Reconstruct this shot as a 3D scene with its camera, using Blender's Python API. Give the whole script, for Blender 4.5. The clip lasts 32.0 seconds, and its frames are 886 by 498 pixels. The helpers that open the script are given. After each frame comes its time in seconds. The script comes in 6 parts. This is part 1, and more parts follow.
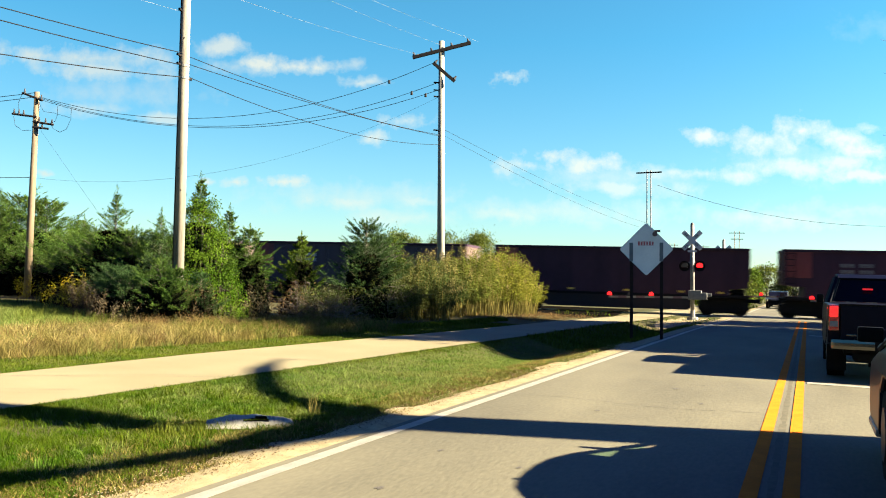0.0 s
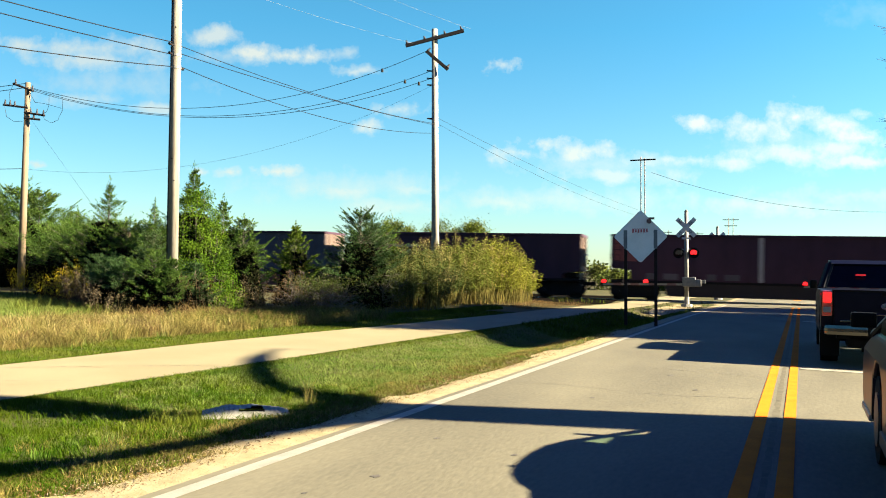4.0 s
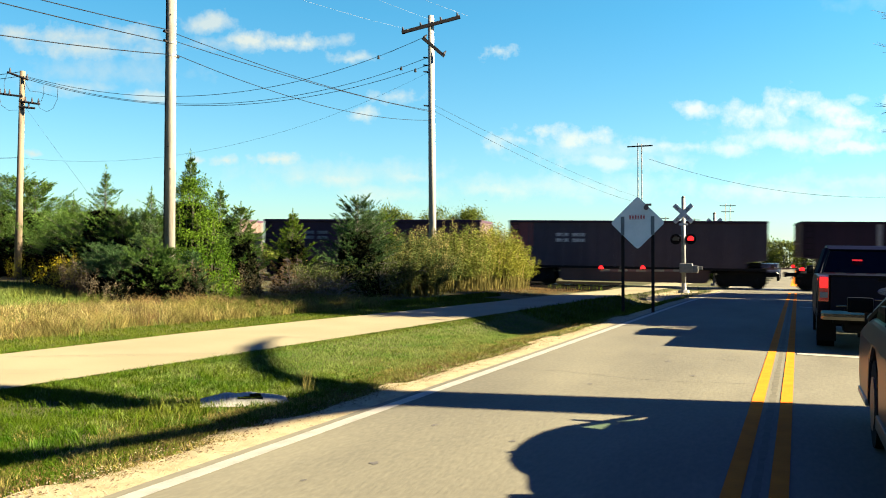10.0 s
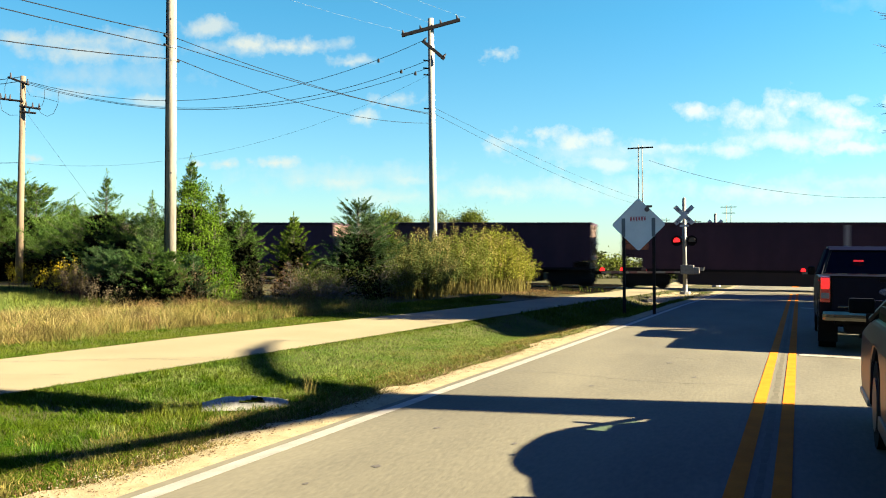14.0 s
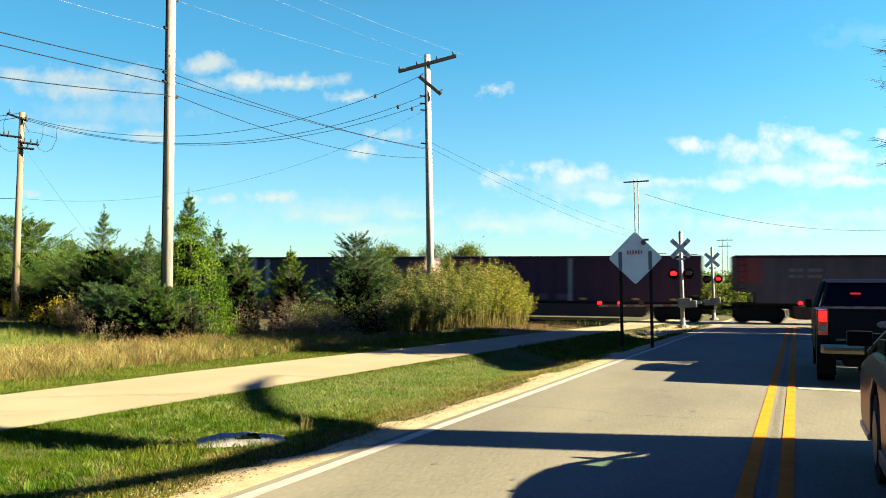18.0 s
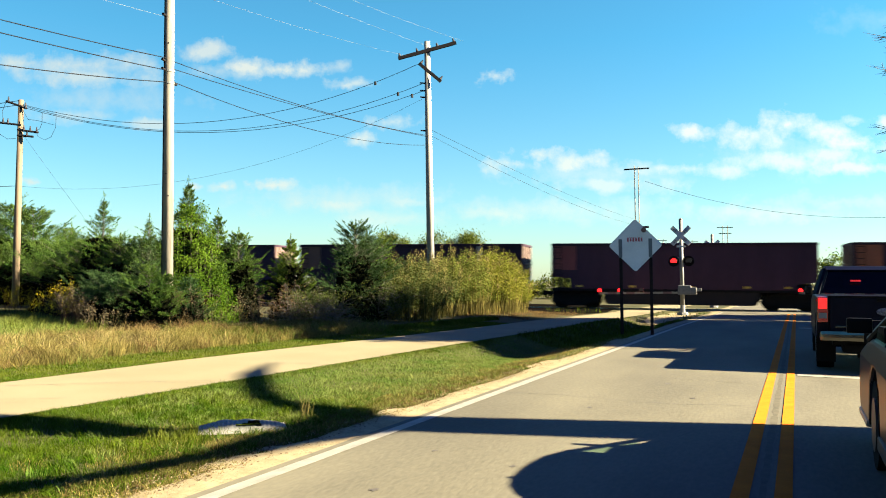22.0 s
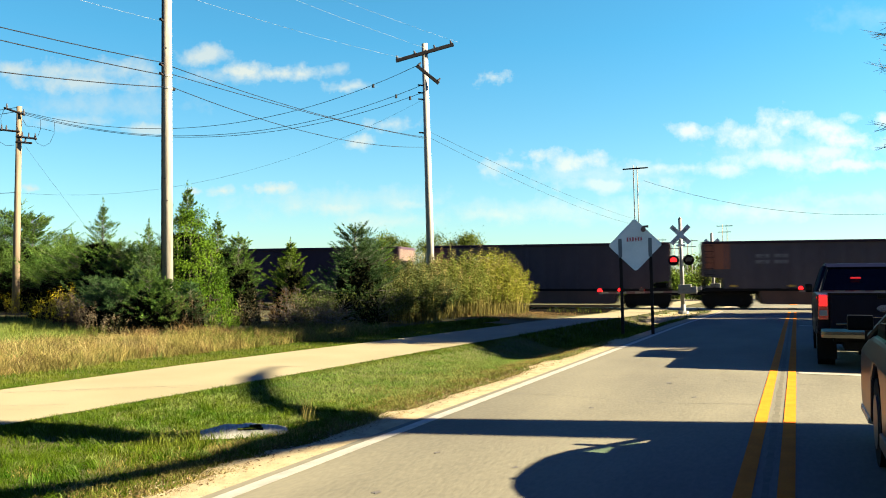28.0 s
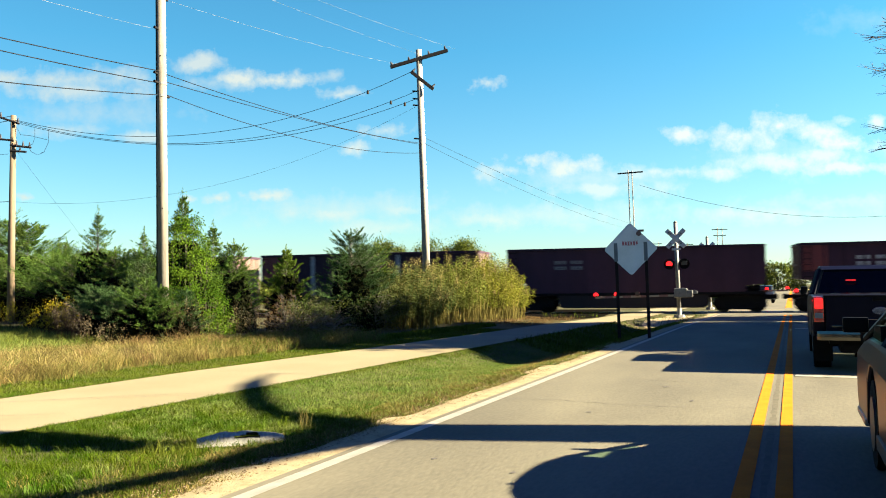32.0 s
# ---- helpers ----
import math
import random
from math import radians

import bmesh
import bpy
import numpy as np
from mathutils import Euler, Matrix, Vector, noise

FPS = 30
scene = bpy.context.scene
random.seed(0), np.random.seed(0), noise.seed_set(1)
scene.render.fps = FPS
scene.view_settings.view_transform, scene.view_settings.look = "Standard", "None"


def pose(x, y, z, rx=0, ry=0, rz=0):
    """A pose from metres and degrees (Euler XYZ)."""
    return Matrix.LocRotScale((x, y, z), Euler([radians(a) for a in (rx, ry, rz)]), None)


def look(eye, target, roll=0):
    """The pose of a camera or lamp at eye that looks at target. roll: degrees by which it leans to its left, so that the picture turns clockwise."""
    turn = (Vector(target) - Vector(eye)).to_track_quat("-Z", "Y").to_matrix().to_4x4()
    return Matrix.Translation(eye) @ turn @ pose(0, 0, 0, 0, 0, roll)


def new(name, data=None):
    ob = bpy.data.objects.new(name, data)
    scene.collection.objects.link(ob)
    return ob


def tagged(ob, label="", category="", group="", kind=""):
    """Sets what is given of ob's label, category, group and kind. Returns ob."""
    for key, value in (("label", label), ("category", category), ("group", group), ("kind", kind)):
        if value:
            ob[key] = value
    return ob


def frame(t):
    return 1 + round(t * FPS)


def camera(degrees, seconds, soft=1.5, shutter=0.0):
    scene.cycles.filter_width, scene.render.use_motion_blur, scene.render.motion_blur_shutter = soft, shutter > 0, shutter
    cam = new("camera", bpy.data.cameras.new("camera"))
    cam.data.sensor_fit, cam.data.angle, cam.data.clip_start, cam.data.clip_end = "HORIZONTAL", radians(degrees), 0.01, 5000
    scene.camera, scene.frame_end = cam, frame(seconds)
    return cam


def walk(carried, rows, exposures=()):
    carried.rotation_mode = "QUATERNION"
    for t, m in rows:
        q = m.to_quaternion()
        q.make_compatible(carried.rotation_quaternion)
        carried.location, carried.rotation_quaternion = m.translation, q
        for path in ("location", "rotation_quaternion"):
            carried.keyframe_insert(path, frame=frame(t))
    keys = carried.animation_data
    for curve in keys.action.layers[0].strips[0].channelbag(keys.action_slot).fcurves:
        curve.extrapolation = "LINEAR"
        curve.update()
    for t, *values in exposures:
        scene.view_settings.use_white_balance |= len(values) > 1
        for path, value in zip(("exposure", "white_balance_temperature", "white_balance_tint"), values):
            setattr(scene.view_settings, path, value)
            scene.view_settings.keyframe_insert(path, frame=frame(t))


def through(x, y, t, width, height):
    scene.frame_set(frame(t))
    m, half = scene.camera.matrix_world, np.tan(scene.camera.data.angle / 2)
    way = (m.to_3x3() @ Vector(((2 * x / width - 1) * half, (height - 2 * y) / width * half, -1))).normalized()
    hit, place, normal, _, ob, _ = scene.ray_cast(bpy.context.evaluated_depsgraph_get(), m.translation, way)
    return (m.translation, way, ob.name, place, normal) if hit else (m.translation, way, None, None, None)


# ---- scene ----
cam = camera(55.82, 32.0, soft=1.0, shutter=0.4)
PATH = [
    (0, pose(0.000, 0.000, 1.450, 92.143, -1.672, 23.561)),
    (0.5, pose(0.000, 0.000, 1.450, 92.074, -1.525, 23.583)),
    (1, pose(0.000, 0.000, 1.450, 91.961, -1.531, 23.485)),
    (1.5, pose(0.000, 0.000, 1.450, 91.857, -1.509, 23.358)),
    (2, pose(0.000, 0.000, 1.450, 91.778, -1.451, 23.318)),
    (2.5, pose(0.000, 0.000, 1.450, 91.672, -1.395, 23.300)),
    (3, pose(0.000, 0.000, 1.450, 91.578, -1.361, 23.315)),
    (3.5, pose(0.000, 0.000, 1.450, 91.481, -1.299, 23.276)),
    (5.5, pose(0.000, 0.000, 1.450, 91.105, -1.305, 22.939)),
    (6, pose(0.000, 0.000, 1.450, 91.056, -1.275, 22.919)),
    (6.5, pose(0.000, 0.000, 1.450, 91.039, -1.200, 22.951)),
    (7, pose(0.000, 0.000, 1.450, 91.007, -1.180, 22.984)),
    (7.5, pose(0.000, 0.000, 1.450, 90.930, -1.219, 22.956)),
    (8, pose(0.000, 0.000, 1.450, 90.841, -1.183, 22.978)),
    (8.5, pose(0.000, 0.000, 1.450, 90.766, -1.113, 23.040)),
    (9, pose(0.000, 0.000, 1.450, 90.710, -1.050, 23.147)),
    (9.5, pose(0.000, 0.000, 1.450, 90.616, -1.004, 23.206)),
    (10, pose(0.000, 0.000, 1.450, 90.513, -0.985, 23.014)),
    (10.5, pose(0.000, 0.000, 1.450, 90.411, -1.059, 22.822)),
    (11, pose(0.000, 0.000, 1.450, 90.413, -1.009, 22.815)),
    (11.5, pose(0.000, 0.000, 1.450, 90.511, -0.872, 23.044)),
    (12, pose(0.000, 0.000, 1.450, 90.599, -0.779, 23.330)),
    (12.5, pose(0.000, 0.000, 1.450, 90.521, -0.711, 23.301)),
    (13, pose(0.000, 0.000, 1.450, 90.485, -0.723, 23.165)),
    (13.5, pose(0.000, 0.000, 1.450, 90.471, -0.766, 23.081)),
    (14, pose(0.000, 0.000, 1.450, 90.697, -0.704, 23.082)),
    (14.5, pose(0.000, 0.000, 1.450, 92.057, -0.490, 23.081)),
    (16.5, pose(0.000, 0.000, 1.450, 93.353, -0.615, 22.813)),
    (17, pose(0.000, 0.000, 1.450, 93.242, -0.593, 22.827)),
    (17.5, pose(0.000, 0.000, 1.450, 93.115, -0.562, 22.805)),
    (18, pose(0.000, 0.000, 1.450, 93.028, -0.503, 22.885)),
    (18.5, pose(0.000, 0.000, 1.450, 92.935, -0.412, 22.963)),
    (19, pose(0.000, 0.000, 1.450, 92.757, -0.469, 22.863)),
    (19.5, pose(0.000, 0.000, 1.450, 92.637, -0.506, 22.795)),
    (20, pose(0.000, 0.000, 1.450, 92.556, -0.520, 22.777)),
    (20.5, pose(0.000, 0.000, 1.450, 92.492, -0.424, 22.828)),
    (21, pose(0.000, 0.000, 1.450, 92.347, -0.473, 22.856)),
    (21.5, pose(0.000, 0.000, 1.450, 92.278, -0.464, 22.896)),
    (22, pose(0.000, 0.000, 1.450, 92.173, -0.459, 22.898)),
    (22.5, pose(0.000, 0.000, 1.450, 92.065, -0.488, 22.912)),
    (23, pose(0.000, 0.000, 1.450, 91.977, -0.350, 23.047)),
    (23.5, pose(0.000, 0.000, 1.450, 91.913, -0.272, 23.145)),
    (24, pose(0.000, 0.000, 1.450, 91.871, -0.245, 23.208)),
    (24.5, pose(0.000, 0.000, 1.450, 91.861, -0.226, 23.156)),
    (25, pose(0.000, 0.000, 1.450, 91.921, -0.195, 23.055)),
    (25.5, pose(0.000, 0.000, 1.450, 91.973, -0.109, 23.070)),
    (27.5, pose(0.000, 0.000, 1.450, 92.236, 0.180, 23.070)),
    (28, pose(0.000, 0.000, 1.450, 92.294, 0.197, 22.908)),
    (28.5, pose(0.000, 0.000, 1.450, 92.394, 0.270, 22.799)),
    (29, pose(0.000, 0.000, 1.450, 92.400, 0.403, 22.789)),
    (29.5, pose(0.000, 0.000, 1.450, 92.394, 0.478, 22.804)),
    (30, pose(0.000, 0.000, 1.450, 92.405, 0.455, 22.751)),
    (30.5, pose(0.000, 0.000, 1.450, 92.400, 0.423, 22.648)),
    (31, pose(0.000, 0.000, 1.450, 92.545, 0.536, 22.645)),
    (31.5, pose(0.000, 0.000, 1.450, 92.626, 0.647, 22.635)),
    (32, pose(0.000, 0.000, 1.450, 92.678, 0.662, 22.642)),
]
walk(cam, PATH, [(0, 3.5), (32, 3.5)])


# ---- light: low sun from the far right, clear sky with small clouds ----
TO_SUN = Vector((1.0, 0.22, 0.513)).normalized()
sun = new("sun", bpy.data.lights.new("sun", "SUN"))
sun.data.energy, sun.data.angle, sun.data.color = 5.0, radians(0.55), (1.0, 0.86, 0.60)
sun.matrix_world = look(TO_SUN * 200, (0, 0, 0))

# small fair-weather clouds: place across and up on a far plane, half sizes, density
CLOUDS_LEFT = [
    (-0.4482, 0.2545, 0.0777, 0.0135, 0.75),
    (-0.4966, 0.2575, 0.0372, 0.0108, 0.81),
    (-0.4335, 0.2409, 0.0642, 0.0108, 0.74),
    (-0.2852, 0.2741, 0.027, 0.0101, 0.8),
    (-0.267, 0.2494, 0.0338, 0.0095, 0.54),
    (-0.4362, 0.1948, 0.0405, 0.0088, 0.61),
    (-0.3506, 0.1855, 0.027, 0.0047, 0.68),
    (-0.4898, 0.1151, 0.0122, 0.0041, 0.81),
    (-0.2968, 0.1112, 0.0101, 0.0041, 0.81),
    (-0.2616, 0.1098, 0.0122, 0.0047, 0.85),
    (-0.1988, 0.113, 0.027, 0.0061, 0.95),
]
CLOUDS_MIDDLE = [
    (-0.2358, 0.2552, 0.0284, 0.0074, 0.95),
    (-0.1941, 0.2514, 0.0311, 0.0068, 0.95),
    (-0.1627, 0.2504, 0.0243, 0.0088, 0.9),
    (-0.1141, 0.237, 0.027, 0.0054, 0.7),
    (-0.1246, 0.2562, 0.0108, 0.0054, 0.47),
    (-0.0554, 0.1895, 0.027, 0.0081, 0.75),
    (-0.0956, 0.1678, 0.0149, 0.0081, 0.85),
    (0.0669, 0.2475, 0.0165, 0.0078, 1.0),
    (-0.1246, 0.092, 0.0439, 0.0081, 0.68),
    (-0.0367, 0.0949, 0.0372, 0.0061, 0.54),
    (-0.0579, 0.0742, 0.0473, 0.0088, 0.54),
    (0.0637, 0.0819, 0.0473, 0.0081, 0.61),
]
CLOUDS_RIGHT = [
    (0.0911, 0.1407, 0.0284, 0.0081, 0.85),
    (0.118, 0.152, 0.0284, 0.0068, 0.9),
    (0.1675, 0.1448, 0.0351, 0.0095, 0.9),
    (0.2065, 0.1184, 0.0642, 0.0095, 0.68),
    (0.3085, 0.1811, 0.0257, 0.0088, 0.95),
    (0.3726, 0.1775, 0.0351, 0.0135, 0.95),
    (0.4192, 0.1903, 0.0311, 0.0128, 0.95),
    (0.4526, 0.181, 0.0351, 0.0122, 0.9),
    (0.5017, 0.1691, 0.0419, 0.0088, 0.9),
    (0.4153, 0.1464, 0.0486, 0.0101, 0.8),
    (0.4646, 0.1537, 0.0419, 0.0095, 0.8),
    (0.4951, 0.1396, 0.0709, 0.0074, 0.81),
]
CLOUDS_EDGE = [
    (0.2326, 0.1379, 0.0304, 0.0101, 0.7),
    (0.2952, 0.1351, 0.0507, 0.0074, 0.81),
    (0.5136, 0.3179, 0.0473, 0.0135, 0.16),
    (0.5021, 0.1966, 0.0176, 0.0041, 0.54),
    (0.5363, 0.1942, 0.0108, 0.0081, 0.85),
    (0.3816, 0.0843, 0.0811, 0.0081, 0.54),
    (-0.41, 0.215, 0.085, 0.016, 0.34),
    (-0.12, 0.098, 0.11, 0.014, 0.40),
    (0.14, 0.086, 0.12, 0.012, 0.44),
    (0.20, 0.131, 0.09, 0.016, 0.40),
    (0.45, 0.158, 0.09, 0.024, 0.34),
    (0.47, 0.098, 0.09, 0.010, 0.42),
]
CLOUDS = CLOUDS_LEFT + CLOUDS_MIDDLE + CLOUDS_RIGHT + CLOUDS_EDGE
AHEAD, ACROSS = Vector((-0.3933, 0.9194, 0)), Vector((0.9194, 0.3933, 0))


def make_world():
    world = bpy.data.worlds.new("world")
    scene.world = world
    world.use_nodes = True
    nt = world.node_tree
    nt.nodes.clear()
    N, K = nt.nodes.new, nt.links.new
    out, bg, sky = N("ShaderNodeOutputWorld"), N("ShaderNodeBackground"), N("ShaderNodeTexSky")
    sky.sky_type, sky.sun_disc = "NISHITA", False
    sky.sun_elevation, sky.sun_rotation = math.asin(TO_SUN.z), math.atan2(TO_SUN.x, TO_SUN.y)
    sky.air_density, sky.dust_density, sky.ozone_density = SKY_AIR, SKY_DUST, SKY_OZONE
    co = N("ShaderNodeTexCoord")

    def dot(v):
        n = N("ShaderNodeVectorMath")
        n.operation = "DOT_PRODUCT"
        K(co.outputs["Generated"], n.inputs[0])
        n.inputs[1].default_value = v
        return n.outputs["Value"]

    def calc(op, a, b=0.0, c=None, clamp=False):
        n = N("ShaderNodeMath")
        n.operation, n.use_clamp = op, clamp
        for i, v in enumerate((a, b) if c is None else (a, b, c)):
            if isinstance(v, (int, float)):
                n.inputs[i].default_value = v
            else:
                K(v, n.inputs[i])
        return n.outputs[0]

    depth = calc("MAXIMUM", dot(AHEAD), 0.05)
    across, up = calc("DIVIDE", dot(ACROSS), depth), calc("DIVIDE", dot((0, 0, 1)), depth)
    plane = N("ShaderNodeCombineXYZ")
    K(across, plane.inputs[0])
    K(up, plane.inputs[1])

    def fluff(scale, detail):
        n = N("ShaderNodeTexNoise")
        n.inputs["Scale"].default_value, n.inputs["Detail"].default_value = scale, detail
        n.inputs["Roughness"].default_value = 0.62
        K(plane.outputs[0], n.inputs["Vector"])
        return n

    wobble = fluff(38, 6)
    shift = N("ShaderNodeVectorMath")
    shift.operation = "MULTIPLY_ADD"
    K(wobble.outputs["Color"], shift.inputs[0])
    shift.inputs[1].default_value = (0.040, 0.020, 0)
    K(plane.outputs[0], shift.inputs[2])
    total = None
    billow = calc("MULTIPLY_ADD", fluff(24, 9).outputs[0], 3.3, -1.85)
    for cx, cy, w, h, dense in CLOUDS:
        move, size = N("ShaderNodeVectorMath"), N("ShaderNodeVectorMath")
        move.operation, size.operation = "SUBTRACT", "MULTIPLY"
        K(shift.outputs[0], move.inputs[0])
        move.inputs[1].default_value = (cx + 0.020, cy + 0.010, 0)
        K(move.outputs[0], size.inputs[0])
        size.inputs[1].default_value = (1 / w, 1 / h, 0)
        away = N("ShaderNodeVectorMath")
        away.operation = "LENGTH"
        K(size.outputs[0], away.inputs[0])
        body = calc("ADD", calc("MULTIPLY", calc("SUBTRACT", 1.78, away.outputs["Value"]), 0.68), billow, clamp=True)
        puff = calc("MULTIPLY", body, dense)
        total = puff if total is None else calc("MAXIMUM", total, puff)
    thin = total
    ahead = calc("GREATER_THAN", dot(AHEAD), 0.06)
    thin = calc("MULTIPLY", calc("MULTIPLY", thin, ahead), 0.86, clamp=True)
    tint = N("ShaderNodeMix")
    tint.data_type, tint.blend_type = "RGBA", "MULTIPLY"
    tint.inputs[0].default_value = 1.0
    K(sky.outputs[0], tint.inputs[6])
    rise = calc("MULTIPLY", dot((0, 0, 1)), 3.6, clamp=True)
    shade = N("ShaderNodeMix")
    shade.data_type = "RGBA"
    K(rise, shade.inputs[0])
    shade.inputs[6].default_value = SKY_LOW
    shade.inputs[7].default_value = SKY_TINT
    high = N("ShaderNodeMix")
    high.data_type = "RGBA"
    K(calc("MULTIPLY_ADD", dot((0, 0, 1)), 2.0, -0.64, clamp=True), high.inputs[0])
    K(shade.outputs[2], high.inputs[6])
    high.inputs[7].default_value = SKY_HIGH
    K(high.outputs[2], tint.inputs[7])
    mix = N("ShaderNodeMix")
    mix.data_type = "RGBA"
    K(thin, mix.inputs[0])
    K(tint.outputs[2], mix.inputs[6])
    mix.inputs[7].default_value = CLOUD_COLOUR
    K(mix.outputs[2], bg.inputs[0])
    # the sky brightens gently towards the sun's side
    K(calc("MULTIPLY_ADD", dot(ACROSS), 0.30 * SKY_STRENGTH, SKY_STRENGTH), bg.inputs[1])
    K(bg.outputs[0], out.inputs[0])


SKY_AIR, SKY_DUST, SKY_OZONE = 1.0, 0.35, 2.5
SKY_HIGH = (0.24, 0.19, 1.30, 1)
SKY_LOW = (0.83, 0.99, 0.95, 1)
SKY_TINT, CLOUD_COLOUR, SKY_STRENGTH = (0.40, 1.05, 1.12, 1), (5.2, 5.35, 4.6, 1), 0.0169
make_world()

# ---- materials ----
MATS = {}


def material(name, base, second=None, scale=6.0, fine=60.0, rough=0.8, metal=0.0, bump=0.15, spread=0.0, island=0.0, glow=None, glow_strength=0.0,
             contrast=0.5, stretch=(1, 1, 1), coat=0.0, through=0.0, space="Object", shine=0.5):
    """A procedural surface: two colours mixed by noise at two scales, bump, and a variation from object to object or piece to piece."""
    m = bpy.data.materials.new(name)
    m.use_nodes = True
    nt = m.node_tree
    N, K = nt.nodes.new, nt.links.new
    b = nt.nodes["Principled BSDF"]
    b.inputs["Roughness"].default_value, b.inputs["Metallic"].default_value = rough, metal
    b.inputs["Coat Weight"].default_value = coat
    b.inputs["Specular IOR Level"].default_value = shine
    b.inputs["Coat Roughness"].default_value = 0.08
    if through:
        b.inputs["Transmission Weight"].default_value = through
    co, mp = N("ShaderNodeTexCoord"), N("ShaderNodeMapping")
    K(co.outputs[space], mp.inputs[0])
    mp.inputs["Scale"].default_value = stretch
    big, small = N("ShaderNodeTexNoise"), N("ShaderNodeTexNoise")
    for n, s, d in ((big, scale, 5), (small, fine, 3)):
        n.inputs["Scale"].default_value, n.inputs["Detail"].default_value = s, d
        K(mp.outputs[0], n.inputs["Vector"])
    add = N("ShaderNodeMath")
    add.operation = "MULTIPLY_ADD"
    K(small.outputs[0], add.inputs[0])
    add.inputs[1].default_value = 0.5
    K(big.outputs[0], add.inputs[2])
    last = add.outputs[0]
    ramp = N("ShaderNodeMapRange")
    half = 0.28 * (1.2 - contrast)
    ramp.inputs[1].default_value, ramp.inputs[2].default_value = 0.75 - half, 0.75 + half
    K(last, ramp.inputs[0])
    mix = N("ShaderNodeMix")
    mix.data_type = "RGBA"
    K(ramp.outputs[0], mix.inputs[0])
    mix.inputs[6].default_value = (*base, 1)
    mix.inputs[7].default_value = (*(second or [c * 0.72 for c in base]), 1)
    colour = mix.outputs[2]
    for amount, node, socket in ((spread, "ShaderNodeObjectInfo", "Random"), (island, "ShaderNodeNewGeometry", "Random Per Island")):
        if amount:
            src, vary, hsv = N(node), N("ShaderNodeMapRange"), N("ShaderNodeHueSaturation")
            K(src.outputs[socket], vary.inputs[0])
            vary.inputs[3].default_value, vary.inputs[4].default_value = 1 - amount, 1 + amount
            K(vary.outputs[0], hsv.inputs["Value"])
            K(colour, hsv.inputs["Color"])
            colour = hsv.outputs[0]
    K(colour, b.inputs["Base Color"])
    if bump:
        bp = N("ShaderNodeBump")
        bp.inputs["Strength"].default_value, bp.inputs["Distance"].default_value = bump, 0.02
        K(last, bp.inputs["Height"])
        K(bp.outputs[0], b.inputs["Normal"])
    if glow:
        b.inputs["Emission Color"].default_value = (*glow, 1)
        b.inputs["Emission Strength"].default_value = glow_strength
    MATS[name] = m
    return m


def leaf(name, base, second, spread=0.35, light=0.35):
    """Foliage: thin leaves that let some light through, each a little different."""
    m = material(name, base, second, scale=1.2, fine=9, rough=0.8, bump=0, island=spread, shine=0.0)
    nt = m.node_tree
    b, out = nt.nodes["Principled BSDF"], nt.nodes["Material Output"]
    tr, mx = nt.nodes.new("ShaderNodeBsdfTranslucent"), nt.nodes.new("ShaderNodeMixShader")
    nt.links.new(b.inputs["Base Color"].links[0].from_socket, tr.inputs[0])
    mx.inputs[0].default_value = light
    nt.links.new(b.outputs[0], mx.inputs[1])
    nt.links.new(tr.outputs[0], mx.inputs[2])
    nt.links.new(mx.outputs[0], out.inputs[0])
    return m


material("asphalt", (0.089, 0.082, 0.057), (0.055, 0.051, 0.037), scale=0.7, fine=30, rough=0.85, bump=0.25, contrast=0.5, shine=0.15, stretch=(1, 0.3, 1))
material("path_paving", (0.148, 0.127, 0.078), (0.121, 0.104, 0.062), scale=0.7, fine=40, rough=0.9, bump=0.2, contrast=0.3, shine=0.1)
material("gravel", (0.205, 0.170, 0.100), (0.140, 0.110, 0.060), scale=5, fine=70, rough=0.95, bump=0.6, contrast=0.4, shine=0.1)
material("ballast", (0.016, 0.013, 0.011), (0.008, 0.007, 0.006), scale=9, fine=30, rough=0.95, bump=1.0, contrast=0.8, shine=0.1)
material("shaded_ground", (0.0045, 0.004, 0.0035), (0.0025, 0.0022, 0.002), scale=9, fine=30, rough=0.95, bump=0.8, contrast=0.8, shine=0.0)
material("white_paint", (0.176, 0.165, 0.136), (0.110, 0.101, 0.082), scale=5, fine=60, rough=0.7, bump=0.15, contrast=0.5)
material("yellow_paint", (0.450, 0.122, 0.010), (0.340, 0.094, 0.009), scale=4, fine=50, rough=0.85, bump=0.15, contrast=0.4, shine=0.02)
material("soil_grass", (0.022, 0.026, 0.007), (0.046, 0.038, 0.016), scale=0.8, fine=14, rough=0.95, bump=0.6, contrast=0.5, shine=0.1)
leaf("grass_blade", (0.026, 0.048, 0.004), (0.060, 0.070, 0.010), 0.45, 0.25)
leaf("dry_grass", (0.128, 0.104, 0.032), (0.066, 0.060, 0.018), 0.5, 0.25)
leaf("juniper", (0.020, 0.046, 0.009), (0.050, 0.078, 0.016), 0.6, 0.15)
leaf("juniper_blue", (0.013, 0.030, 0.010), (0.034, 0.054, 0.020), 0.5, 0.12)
leaf("juniper_shade", (0.0028, 0.0042, 0.0018), (0.006, 0.0065, 0.003), 0.4, 0.05)
leaf("juniper_bright", (0.034, 0.062, 0.008), (0.060, 0.086, 0.012), 0.45, 0.2)
leaf("vine_leaf", (0.018, 0.040, 0.004), (0.046, 0.078, 0.007), 0.6, 0.2)
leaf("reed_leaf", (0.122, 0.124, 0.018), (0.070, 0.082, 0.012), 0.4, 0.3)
# darker leaf colours put the shade on the reed stand into the material
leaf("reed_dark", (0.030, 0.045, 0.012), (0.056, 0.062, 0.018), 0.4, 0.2)
